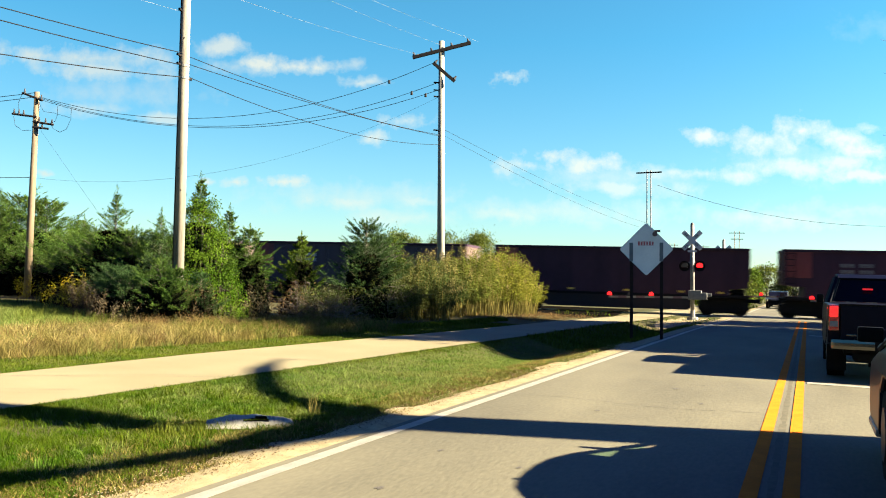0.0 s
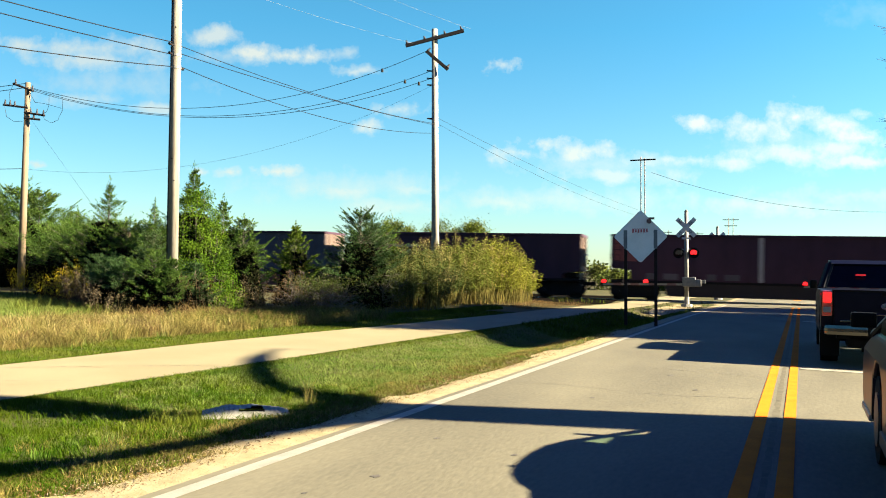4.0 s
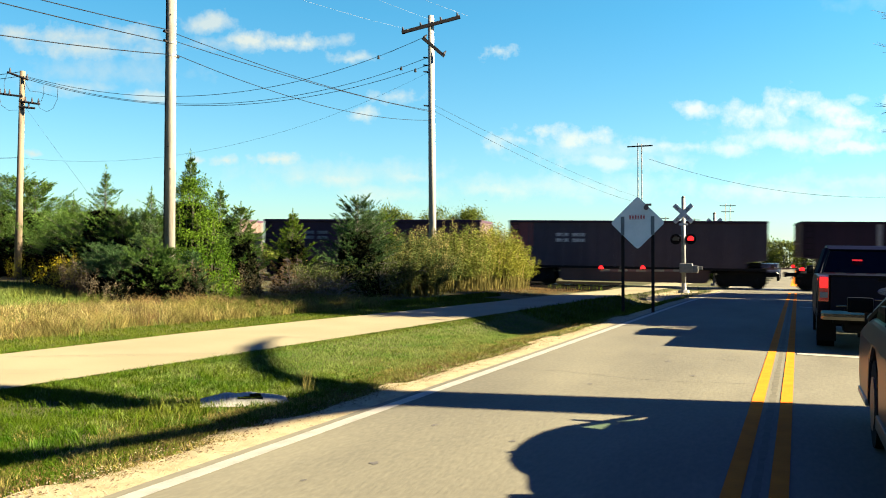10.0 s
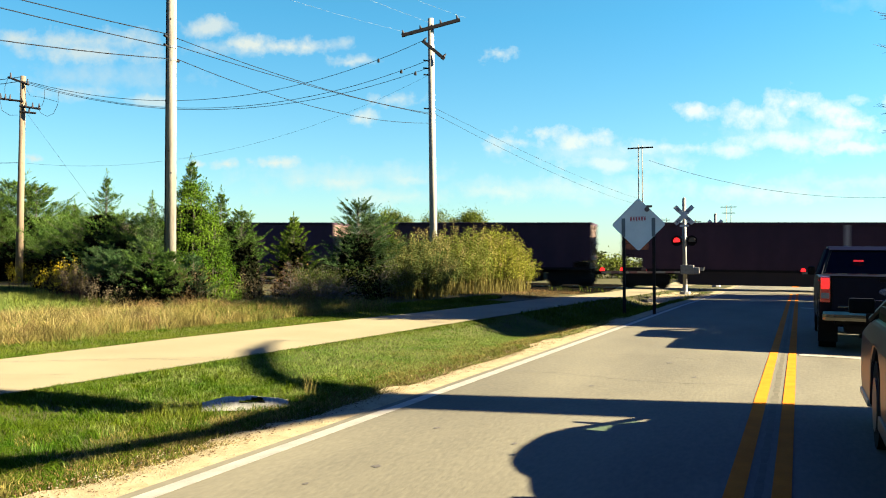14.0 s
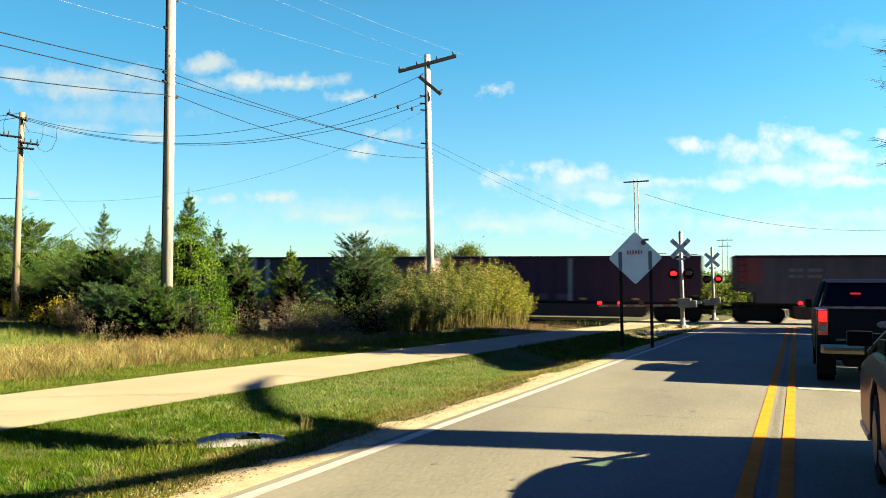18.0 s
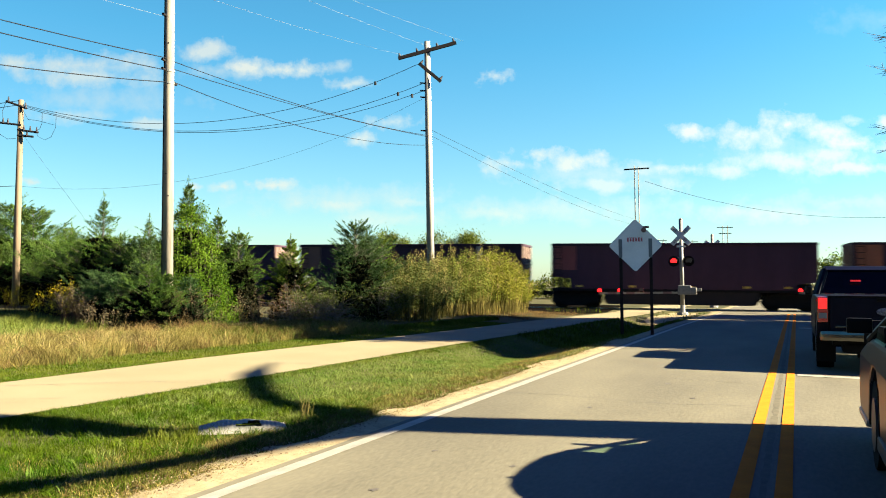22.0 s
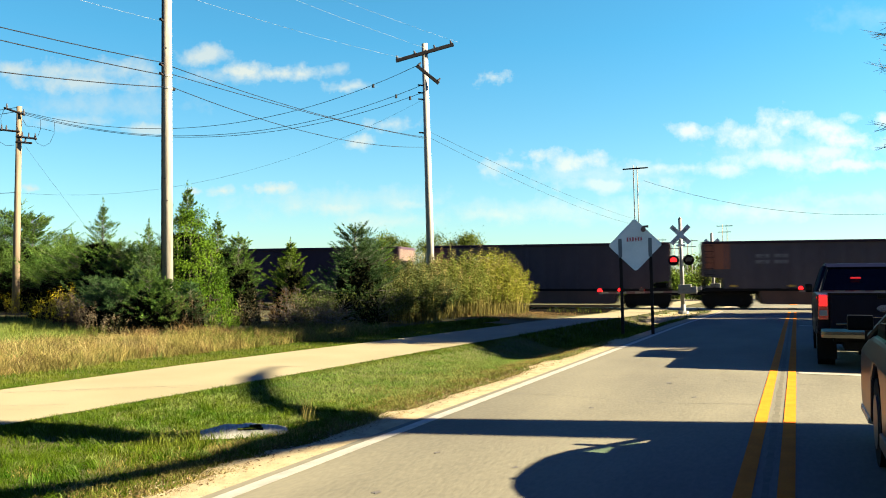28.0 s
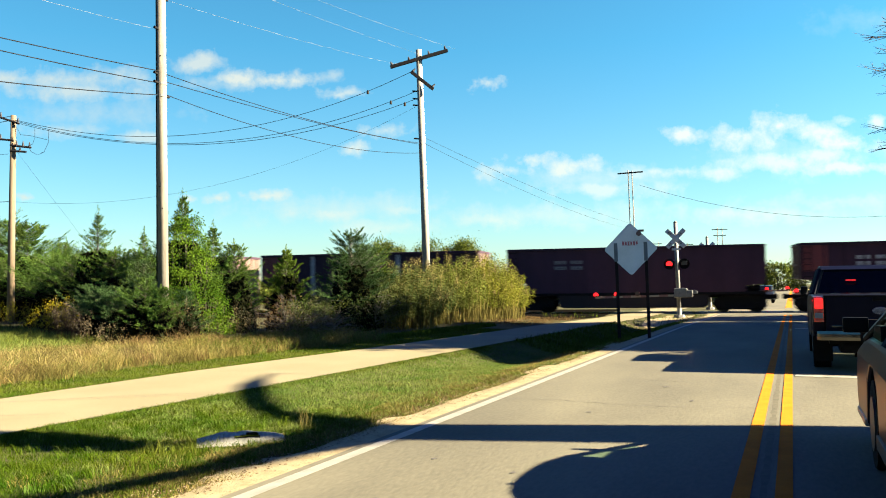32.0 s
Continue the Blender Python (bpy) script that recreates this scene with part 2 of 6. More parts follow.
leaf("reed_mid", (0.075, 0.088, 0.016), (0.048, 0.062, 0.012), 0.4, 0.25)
leaf("far_leaf", (0.066, 0.080, 0.014), (0.038, 0.052, 0.011), 0.35, 0.3)
leaf("dead_weed", (0.046, 0.032, 0.017), (0.026, 0.019, 0.011), 0.4, 0.15)
leaf("seed_head", (0.105, 0.085, 0.055), (0.052, 0.040, 0.026), 0.4, 0.2)
leaf("straw_brown", (0.105, 0.066, 0.028), (0.060, 0.042, 0.020), 0.5, 0.2)
leaf("lush_grass", (0.015, 0.037, 0.0025), (0.042, 0.058, 0.005), 0.5, 0.22)
leaf("mown_grass", (0.044, 0.078, 0.013), (0.088, 0.102, 0.029), 0.45, 0.3)
leaf("plume_tan", (0.150, 0.125, 0.050), (0.100, 0.080, 0.032), 0.4, 0.3)
leaf("pale_straw", (0.20, 0.170, 0.075), (0.13, 0.110, 0.045), 0.4, 0.3)
leaf("goldenrod", (0.28, 0.235, 0.012), (0.15, 0.15, 0.012), 0.35, 0.25)
material("bark", (0.0427, 0.032, 0.0213), (0.0213, 0.0171, 0.0128), scale=9, fine=50, bump=0.6, stretch=(1, 1, 0.25))
material("pole_wood", (0.140, 0.127, 0.102), (0.078, 0.067, 0.052), scale=3, fine=30, rough=0.85, bump=0.3, stretch=(4, 4, 0.25), contrast=0.6)
material("pole_grey", (0.190, 0.180, 0.158), (0.130, 0.122, 0.106), scale=3, fine=30, rough=0.85, bump=0.3, stretch=(4, 4, 0.25), contrast=0.5)
material("pole_brown", (0.104, 0.074, 0.043), (0.060, 0.042, 0.026), scale=3, fine=30, rough=0.85, bump=0.3, stretch=(4, 4, 0.25), contrast=0.5)
material("dark_timber", (0.004, 0.0036, 0.005), (0.008, 0.007, 0.008), scale=6, fine=40, rough=0.85, bump=0.3, shine=0.1)
material("wire", (0.003, 0.003, 0.004), rough=0.6, bump=0, shine=0.1)
material("aluminium_wire", (0.10, 0.10, 0.098), rough=0.5, bump=0)
material("porcelain", (0.012, 0.011, 0.015), (0.02, 0.018, 0.022), rough=0.6, bump=0, shine=0.2)
material("galvanised", (0.13, 0.13, 0.122), (0.085, 0.085, 0.082), scale=8, fine=40, rough=0.6, metal=0.15, bump=0.05)
material("sign_face", (0.46, 0.48, 0.49), (0.38, 0.40, 0.42), scale=3, fine=20, rough=0.5, bump=0.02, contrast=0.2)
material("crossbuck_face", (0.38, 0.38, 0.40), (0.29, 0.29, 0.31), scale=6, fine=30, rough=0.6, bump=0.02)
material("band_red", (0.10, 0.045, 0.045), rough=0.6, bump=0)
material("clamp_steel", (0.07, 0.085, 0.10), (0.05, 0.06, 0.075), rough=0.6, bump=0)
material("sign_red", (0.30, 0.045, 0.06), rough=0.5, bump=0)
material("beacon_red", (0.06, 0.012, 0.025), rough=0.3, bump=0)
material("sign_post", (0.010, 0.008, 0.009), (0.018, 0.014, 0.012), rough=0.8, bump=0.1, shine=0.02)
material("black_steel", (0.004, 0.004, 0.005), (0.009, 0.007, 0.007), scale=4, fine=30, rough=0.7, bump=0.2, shine=0.1)
material("rubber", (0.004, 0.004, 0.0045), (0.006, 0.006, 0.006), rough=0.9, bump=0.2, shine=0.06)
material("rail_steel", (0.25, 0.22, 0.20), (0.16, 0.12, 0.10), rough=0.35, metal=0.8, bump=0.1)
material("sleeper_wood", (0.0427, 0.0341, 0.0277), (0.0256, 0.0213, 0.0171), scale=6, fine=40, bump=0.4)
material("concrete", (0.179, 0.162, 0.132), (0.137, 0.124, 0.102), scale=3, fine=40, bump=0.25)
material("culvert_metal", (0.165, 0.16, 0.135), (0.10, 0.095, 0.078), scale=5, fine=40, rough=0.8, bump=0.2, shine=0.2)
material("red_glow", (0.5, 0.01, 0.01), rough=0.3, bump=0, glow=(1.0, 0.010, 0.012), glow_strength=0.30)
material("tail_glow", (0.5, 0.01, 0.01), rough=0.2, bump=0, glow=(1.0, 0.012, 0.012), glow_strength=0.20)
material("brake_glow", (0.4, 0.01, 0.01), rough=0.2, bump=0, glow=(1.0, 0.02, 0.03), glow_strength=0.05)
material("head_glow", (0.9, 0.8, 0.5), rough=0.2, bump=0, glow=(1.0, 0.80, 0.42), glow_strength=1.2)
material("dark_lens", (0.03, 0.012, 0.012), rough=0.3, bump=0)
material("red_lens", (0.30, 0.02, 0.02), rough=0.15, bump=0, coat=0.5)
material("navy_paint", (0.0022, 0.0027, 0.007), (0.003, 0.0035, 0.009), rough=0.4, bump=0, shine=0.04)
material("grey_paint", (0.006, 0.0065, 0.010), (0.008, 0.0085, 0.012), rough=0.3, bump=0, shine=0.03)
material("chrome", (0.75, 0.74, 0.72), rough=0.12, metal=1.0, bump=0)
material("dark_glass", (0.004, 0.005, 0.007), rough=0.25, bump=0, shine=0.2)
material("clear_glass", (0.8, 0.85, 0.85), rough=0.0, bump=0, through=1.0)
material("trim_black", (0.003, 0.003, 0.0035), rough=0.6, bump=0.05, shine=0.05)
for shade, (c1, c2) in {"brown": ((0.042, 0.018, 0.030), (0.027, 0.012, 0.021)), "dark": ((0.030, 0.014, 0.024), (0.020, 0.010, 0.018)),
                        "grey": ((0.054, 0.040, 0.048), (0.036, 0.027, 0.034)), "silver": ((0.072, 0.060, 0.068), (0.050, 0.040, 0.046))}.items():
    material("car_" + shade, c1, c2, shine=0.15, scale=0.9, fine=7, rough=0.7, bump=0.08, stretch=(1.6, 1, 0.35), spread=0.15, contrast=0.35)
material("car_end", (0.070, 0.042, 0.032), (0.050, 0.030, 0.022), scale=1.5, fine=9, rough=0.8, bump=0.1, stretch=(1, 1, 0.3), spread=0.2)
material("tub_brown", (0.07, 0.036, 0.027), (0.048, 0.027, 0.021), scale=1.5, fine=12, rough=0.75, bump=0.08, stretch=(1, 1, 0.4), spread=0.3, shine=0.2)
material("tub_dark", (0.02, 0.013, 0.013), (0.015, 0.011, 0.011), scale=1.5, fine=12, rough=0.75, bump=0.08, spread=0.3, shine=0.2)
for shade, c1 in {"orange": (0.20, 0.055, 0.022), "rust": (0.11, 0.036, 0.02), "red": (0.14, 0.018, 0.018), "blue": (0.02, 0.09, 0.22), "purple": (0.05, 0.013, 0.024)}.items():
    material("patch_" + shade, c1, [c * 0.7 for c in c1], scale=1.6, fine=10, rough=0.65, bump=0.05, contrast=0.4)
material("stripe_paint", (0.22, 0.20, 0.20), (0.15, 0.135, 0.135), scale=2, fine=12, rough=0.7, bump=0.05)
material("mark_paint", (0.13, 0.12, 0.13), (0.08, 0.075, 0.08), scale=5, fine=15, rough=0.7, bump=0)
material("bright_mark", (0.36, 0.36, 0.38), (0.22, 0.22, 0.24), scale=5, fine=15, rough=0.7, bump=0)
material("teal_mark", (0.15, 0.32, 0.34), (0.1, 0.22, 0.25), scale=5, fine=15, rough=0.7, bump=0)
material("reflector", (0.42, 0.25, 0.02), rough=0.5, bump=0)



def window_tint(name, colour):
    """Thin tinted glass that lets coloured light through, with a faint gloss."""
    m = bpy.data.materials.new(name)
    m.use_nodes = True
    nt = m.node_tree
    out = nt.nodes["Material Output"]
    clear, gloss, mx = nt.nodes.new("ShaderNodeBsdfTransparent"), nt.nodes.new("ShaderNodeBsdfGlossy"), nt.nodes.new("ShaderNodeMixShader")
    clear.inputs[0].default_value = (*colour, 1)
    gloss.inputs["Roughness"].default_value = 0.03
    mx.inputs[0].default_value = 0.05
    nt.links.new(clear.outputs[0], mx.inputs[1])
    nt.links.new(gloss.outputs[0], mx.inputs[2])
    nt.links.new(mx.outputs[0], out.inputs[0])
    MATS[name] = m


window_tint("green_glass", (0.70, 0.86, 0.76))

# ---- builders ----


def box(bm, cx, cy, cz, sx, sy, sz, bevel=0.0, turn=None):
    m = Matrix.Translation((cx, cy, cz)) @ (turn or Matrix()) @ Matrix.Diagonal((sx, sy, sz, 1))
    made = bmesh.ops.create_cube(bm, size=1, matrix=m)
    if bevel:
        edges = list({e for v in made["verts"] for e in v.link_edges})
        bmesh.ops.bevel(bm, geom=edges, offset=bevel, segments=2, profile=0.7, affect="EDGES")
    return bm


def tube(bm, p0, p1, r0, r1=None, seg=10, caps=True):
    p0, p1 = Vector(p0), Vector(p1)
    d = p1 - p0
    m = Matrix.Translation((p0 + p1) / 2) @ d.to_track_quat("Z", "Y").to_matrix().to_4x4()
    bmesh.ops.create_cone(bm, cap_ends=caps, segments=seg, radius1=r0, radius2=r0 if r1 is None else r1, depth=d.length, matrix=m)
    return bm


def prism(bm, outline, y0, y1):
    """An outline in x and z, pulled from y0 to y1."""
    a = [bm.verts.new((x, y0, z)) for x, z in outline]
    b = [bm.verts.new((x, y1, z)) for x, z in outline]
    bm.faces.new(a)
    bm.faces.new(b[::-1])
    for i in range(len(a)):
        j = (i + 1) % len(a)
        bm.faces.new((a[j], a[i], b[i], b[j]))
    bmesh.ops.recalc_face_normals(bm, faces=bm.faces[:])
    return bm


def mesh_of(bm, name, mat, smooth=False):
    me = bpy.data.meshes.new(name)
    bm.to_mesh(me)
    bm.free()
    me.materials.append(MATS[mat])
    if smooth:
        me.polygons.foreach_set("use_smooth", [True] * len(me.polygons))
    return me


def raw_mesh(name, verts, faces, mat):
    me = bpy.data.meshes.new(name)
    me.from_pydata(verts, [], faces)
    me.materials.append(MATS[mat])
    return me


def part(name, bm, mat, parent, label="", at=None, smooth=False):
    ob = new(name, bm if isinstance(bm, bpy.types.Mesh) else mesh_of(bm, name, mat, smooth))
    ob.parent = parent
    if at is not None:
        ob.matrix_basis = at
    if label:
        ob["label"] = label
    return ob


def thing(name, m, label, category, group="", kind=""):
    ob = new(name)
    ob.empty_display_size = 0.2
    ob.matrix_basis = m
    return tagged(ob, label, category, group, kind)


def single(name, bm, mat, label, category, group="", kind="", at=None, smooth=False):
    ob = new(name, bm if isinstance(bm, bpy.types.Mesh) else mesh_of(bm, name, mat, smooth))
    if at is not None:
        ob.matrix_basis = at
    return tagged(ob, label, category, group, kind)


def B():
    return bmesh.new()


# ---- ground, road, path ----
TRACK_AT, TRACK_WAY = Vector((-21.770, 48.274, 0)), Vector((0.99228, 0.12404, 0))
RAIL_TOP = -0.09


def smooth_step(a, b, v):
    v = min(1, max(0, (v - a) / (b - a)))
    return v * v * (3 - 2 * v)


def road_z(y):
    return -0.10 * smooth_step(28, 44, y)


PATH_EDGES = [(-30, -10.4, -8.0), (0, -10.2, -7.75), (6, -10.1, -7.58), (12, -10.1, -7.38), (16, -9.85, -7.28), (20, -9.5, -7.15), (26, -9.15, -6.95), (34, -8.9, -6.75), (41, -8.8, -6.7), (50, -8.75, -6.6), (60, -8.7, -6.6), (90, -8.7, -6.6)]


def path_edges(y):
    for (y0, l0, r0), (y1, l1, r1) in zip(PATH_EDGES, PATH_EDGES[1:]):
        if y <= y1:
            k = max(0, (y - y0) / (y1 - y0))
            return l0 + (l1 - l0) * k, r0 + (r1 - r0) * k
    return PATH_EDGES[-1][1:]


def ground_z(x, y):
    """The lie of the land: a shallow ditch between road and path, the rest nearly flat."""
    l, r = path_edges(y)
    z = road_z(y) - 0.05
    if r < x < -4.3:
        k = math.sin(math.pi * (x - r) / (-4.3 - r))
        z -= k * (0.05 + 0.30 * smooth_step(13, 20, y) * (1 - smooth_step(33, 40, y)))
        z += 0.03
    elif x <= l:
        z += 0.02 + 0.12 * smooth_step(0, 4, l - x) * smooth_step(60, 40, y) * (1 - smooth_step(36, 44, y))
    elif x > 4.4:
        z -= 0.12 * smooth_step(0, 2, x - 4.4) * (1 - smooth_step(30, 44, y))
    return z


def strip(name, ys, xs_at, z_at, mat, label, category):
    verts, faces, n = [], [], None
    for y in ys:
        xs = xs_at(y)
        n = len(xs)
        verts += [(x, y, z_at(x, y)) for x in xs]
    for j in range(len(ys) - 1):
        for i in range(n - 1):
            a = j * n + i
            faces.append((a, a + 1, a + n + 1, a + n))
    me = raw_mesh(name, verts, faces, mat)
    me.polygons.foreach_set("use_smooth", [True] * len(me.polygons))
    return tagged(new(name, me), label, category, kind="structure")


def steps(*spans):
    out = []
    for a, b, d in spans:
        out += list(np.arange(a, b, d))
    return out + [spans[-1][1]]


gx = steps((-3000, -300, 300), (-300, -40, 20), (-40, -12, 1.5), (-12, -3, 0.3), (-3, 6, 1), (6, 40, 4), (40, 300, 20), (300, 3000, 300))
gy = steps((-3000, -300, 300), (-300, -20, 20), (-20, 0, 2), (0, 50, 1.0), (50, 100, 5), (100, 400, 20), (400, 4000, 300))
strip("ground", gy, lambda y: gx, ground_z, "soil_grass", "flat grassy land with a shallow roadside ditch", "ground")
ry = steps((-200, 0, 10), (0, 60, 1), (60, 600, 20))
strip("road", ry, lambda y: (-3.76, -2.2, -0.3, 1.6, 3.85), lambda x, y: road_z(y) + 0.012 - 0.004 * abs(x), "asphalt", "worn grey asphalt two-lane road", "road")
sy = steps((-200, 0, 10), (0, 34, 0.2), (34, 60, 1), (60, 600, 20))


def ragged(y):
    return 0.16 * noise.noise(Vector((y * 0.45, 0, 1))) + 0.10 * noise.noise(Vector((y * 1.7, 0, 2))) + 0.05 * noise.noise(Vector((y * 5.0, 0, 3)))


strip("shoulder", sy, lambda y: (-4.26 + 1.1 * ragged(y), -4.1, -3.93, -3.75), lambda x, y: road_z(y) - 0.008 - 0.012 * (-3.75 - x) if x > -4.11 else min(ground_z(x, y) + 0.005, road_z(y) - 0.012), "gravel", "sandy gravel shoulder along the road", "shoulder")
strip("shoulder", ry, lambda y: (3.84, 4.2, 4.6), lambda x, y: road_z(y) - 0.012, "gravel", "sandy gravel shoulder along the road", "shoulder")
py = steps((-30, 0, 3), (0, 90, 1))
strip("bike_path", py, lambda y: (*(path_edges(y)[0] + (path_edges(y)[1] - path_edges(y)[0]) * k for k in (0, 0.33, 0.67, 1)),), lambda x, y: road_z(y) + 0.0, "path_paving", "pale sunlit paved path beside the road", "path")

dy = steps((35.5, 45.5, 0.25))
strip("dirt_patch", dy, lambda y: [path_edges(y)[1] + 0.1 + (0.5 + ragged(y + 40) + 3.0 * max(0, 37.2 - y) ** 2 * 0.06) + k * (path_edges(y)[1] * -1 - 4.55 - 0.4) * (0.9 - 0.3 * max(0, 37.2 - y) / 1.7) for k in (0, 0.35, 0.7, 0.95)], lambda x, y: ground_z(x, y) + 0.018, "gravel", "bare sandy dirt at the path's edge", "dirt")


def paint(name, x0, x1, y0, y1, mat, label):
    ys = steps((y0, y1, max(0.5, (y1 - y0) / 60)))
    return strip(name, ys, lambda y: (x0, x1), lambda x, y: road_z(y) + 0.017 - 0.004 * abs(x), mat, label, "road marking")


paint("edge_line", -3.665, -3.54, -60, 46.2, "white_paint", "worn white edge line on asphalt")
paint("centre_line", -0.425, -0.305, -60, 45.5, "yellow_paint", "solid yellow centre line on asphalt")
paint("centre_line", -0.150, -0.035, -60, 45.5, "yellow_paint", "solid yellow centre line on asphalt")
paint("stop_line", 0.0, 3.6, 14.20, 14.44, "white_paint", "white stop line across one lane")
paint("stop_line", 0.05, 3.6, 29.3, 29.7, "white_paint", "white stop line across one lane")
paint("edge_line", 3.55, 3.67, -60, 46.2, "white_paint", "worn white edge line on asphalt")
paint("edge_line", -3.665, -3.54, 58, 300, "white_paint", "worn white edge line on asphalt")
paint("centre_line", -0.46, -0.03, 59, 300, "yellow_paint", "solid yellow centre line on asphalt")


def tar_seam(points, width):
    """A thin dark crack or tar seam across the road."""
    verts, faces = [], []
    for i, (x, y) in enumerate(points):
        w = width * (0.6 + 0.4 * math.sin(i * 2.3) ** 2)
        verts += [(x, y - w, road_z(y) + 0.016 - 0.004 * abs(x)), (x, y + w, road_z(y) + 0.016 - 0.004 * abs(x))]
        if i:
            faces.append((2 * i - 2, 2 * i, 2 * i + 1, 2 * i - 1))
    tagged(new("road_seam", raw_mesh("road_seam", verts, faces, "tar")), "dark tar seam across the asphalt", "road seam", "seams in the road", "structure")


material("joint_filler", (0.074, 0.068, 0.048), (0.048, 0.044, 0.032), scale=5, fine=30, rough=0.85, bump=0.1, shine=0.1)
material("tar", (0.074, 0.067, 0.056), (0.056, 0.051, 0.043), scale=3, fine=30, rough=0.8, bump=0.2, shine=0.15)
for y0, x0, x1, bend in ((10.4, -3.6, 0.2, 0.12), (12.9, -3.2, 3.4, 0.15), (17.2, -3.6, 3.4, 0.2), (21.5, -3.6, 3.4, 0.25), (27, -3.6, 3.4, 0.2)):
    rnd = random.Random(int(y0 * 10))
    n = 26
    tar_seam([(x0 + (x1 - x0) * i / n, y0 + bend * math.sin(i * 0.35) + rnd.uniform(-0.04, 0.04)) for i in range(n + 1)], 0.008)


def path_crack(a, b, width, seed):
    """A wandering hairline crack across the path."""
    rnd = random.Random(seed)
    verts, faces, n = [], [], 30
    side = Vector((b[1] - a[1], a[0] - b[0])).normalized()
    for i in range(n + 1):
        k = i / n
        off = 0.03 * math.sin(k * 7 + seed) + rnd.uniform(-0.012, 0.012)
        w = width * rnd.uniform(0.25, 1.0)
        x, y = a[0] + (b[0] - a[0]) * k + side.x * off, a[1] + (b[1] - a[1]) * k + side.y * off
        verts += [(x - side.x * w, y - side.y * w, road_z(y) + 0.004), (x + side.x * w, y + side.y * w, road_z(y) + 0.004)]
        if i:
            faces.append((2 * i - 2, 2 * i, 2 * i + 1, 2 * i - 1))
    tagged(new("path_crack", raw_mesh("path_crack", verts, faces, "tar")), "hairline crack across the pale path", "crack", "cracks in the path", "structure")


path_crack((-9.95, 7.95), (-7.40, 10.05), 0.012, 1)
path_crack((-9.20, 8.42), (-7.45, 9.75), 0.006, 2)
path_crack((-9.3, 6.8), (-8.05, 7.62), 0.007, 3)
path_crack((-9.0, 6.7), (-7.9, 7.33), 0.005, 4)


# the worn longitudinal joint between the centre lines
for k in range(14):
    y0, rnd = 3.5 + k * 2.1, random.Random(300 + k)
    verts, faces = [], []
    for i in range(13):
        y, w = y0 + i * 0.175, 0.018 + 0.022 * rnd.random()
        x = -0.228 + rnd.uniform(-0.004, 0.004)
        verts += [(x - w, y, road_z(y) + 0.0128 - 0.004 * abs(x)), (x + w, y, road_z(y) + 0.0128 - 0.004 * abs(x))]
        if i:
            faces.append((2 * i - 2, 2 * i - 1, 2 * i + 1, 2 * i))
    tagged(new("road_joint", raw_mesh("road_joint", verts, faces, "joint_filler")), "dark worn joint between the centre lines", "road seam", "seams in the road", "structure")


def stain(x, y, r, seed):
    """A small dark stain with a ragged edge, soaked into the asphalt."""
    rnd = random.Random(seed)
    bm = B()
    ring = [bm.verts.new((x + r * rnd.uniform(0.5, 1.1) * math.cos(a), y + r * rnd.uniform(0.8, 1.9) * math.sin(a), road_z(y) + 0.0155 - 0.004 * abs(x))) for a in [i * math.tau / 14 for i in range(14)]]
    bm.faces.new(ring)
    single("road_stain", bm, "stain", "small dark stain on the asphalt", "stain", "stains on the road", "structure")


material("stain", (0.034, 0.031, 0.027), (0.058, 0.052, 0.044), scale=12, fine=50, rough=0.75, bump=0.2, shine=0.2)
for i, (x, y, r) in enumerate(((-2.05, 6.3, 0.035), (-2.85, 6.6, 0.045), (-2.7, 5.2, 0.05), (-2.2, 9.6, 0.05), (-1.2, 10.9, 0.06), (-2.9, 4.6, 0.03), (-1.7, 12.3, 0.07), (1.0, 9.4, 0.06), (-2.4, 4.0, 0.05))):
    stain(x, y, r * 0.7, i)

# ---- railway ----
TRACK = Matrix.Translation(TRACK_AT) @ Matrix.Rotation(math.atan2(TRACK_WAY.y, TRACK_WAY.x), 4, "Z")


def on_track(s, side=0.0, z=0.0):
    return TRACK @ Matrix.Translation((s, side, z))


def railway():
    bm = B()
    prism(bm, [(-2.6, -0.45), (2.6, -0.45), (1.7, RAIL_TOP - 0.15), (-1.7, RAIL_TOP - 0.15)], 0, 1)
    bed = bm
    bmesh.ops.transform(bed, matrix=Matrix.Rotation(radians(90), 4, "Z") @ Matrix.Diagonal((1, 1500, 1, 1)) @ Matrix.Translation((0, -0.5, 0)), verts=bed.verts)
    single("ballast", bed, "ballast", "grey stone ballast bed of a railway", "ballast", kind="structure", at=on_track(0))
    track = thing("railway_track", on_track(0, 0, RAIL_TOP), "single railway track crossing the road on ballast", "railway track", kind="structure")
    for side in (-0.755, 0.755):
        bm = B()
        box(bm, 0, side, -0.02, 1500, 0.07, 0.04)
        box(bm, 0, side, -0.09, 1500, 0.02, 0.10)
        box(bm, 0, side, -0.145, 1500, 0.14, 0.02)
        part("rail", bm, "rail_steel", track)
    tie = mesh_of(box(B(), 0, 0, -0.20, 0.22, 2.6, 0.16, 0.01), "sleeper", "sleeper_wood")
    for i in range(70):
        s = -16 + i * 0.55
        if not 14.2 < s < 24.6:
            part("sleeper", tie, "sleeper_wood", track, at=pose(s, 0, 0))
    crossing = thing("crossing_panels", on_track(19.2, 0, RAIL_TOP), "concrete panels of a level crossing between the rails", "crossing", kind="structure")
    for i in range(4):
        for side, w in ((-1.25, 0.85), (0, 1.36), (1.25, 0.85)):
            part("panel", mesh_of(box(B(), 0, 0, -0.06, 2.5, w, 0.12, 0.02), "panel", "concrete"), "concrete", crossing, at=pose(-3.9 + 2.6 * i, side, 0))


railway()


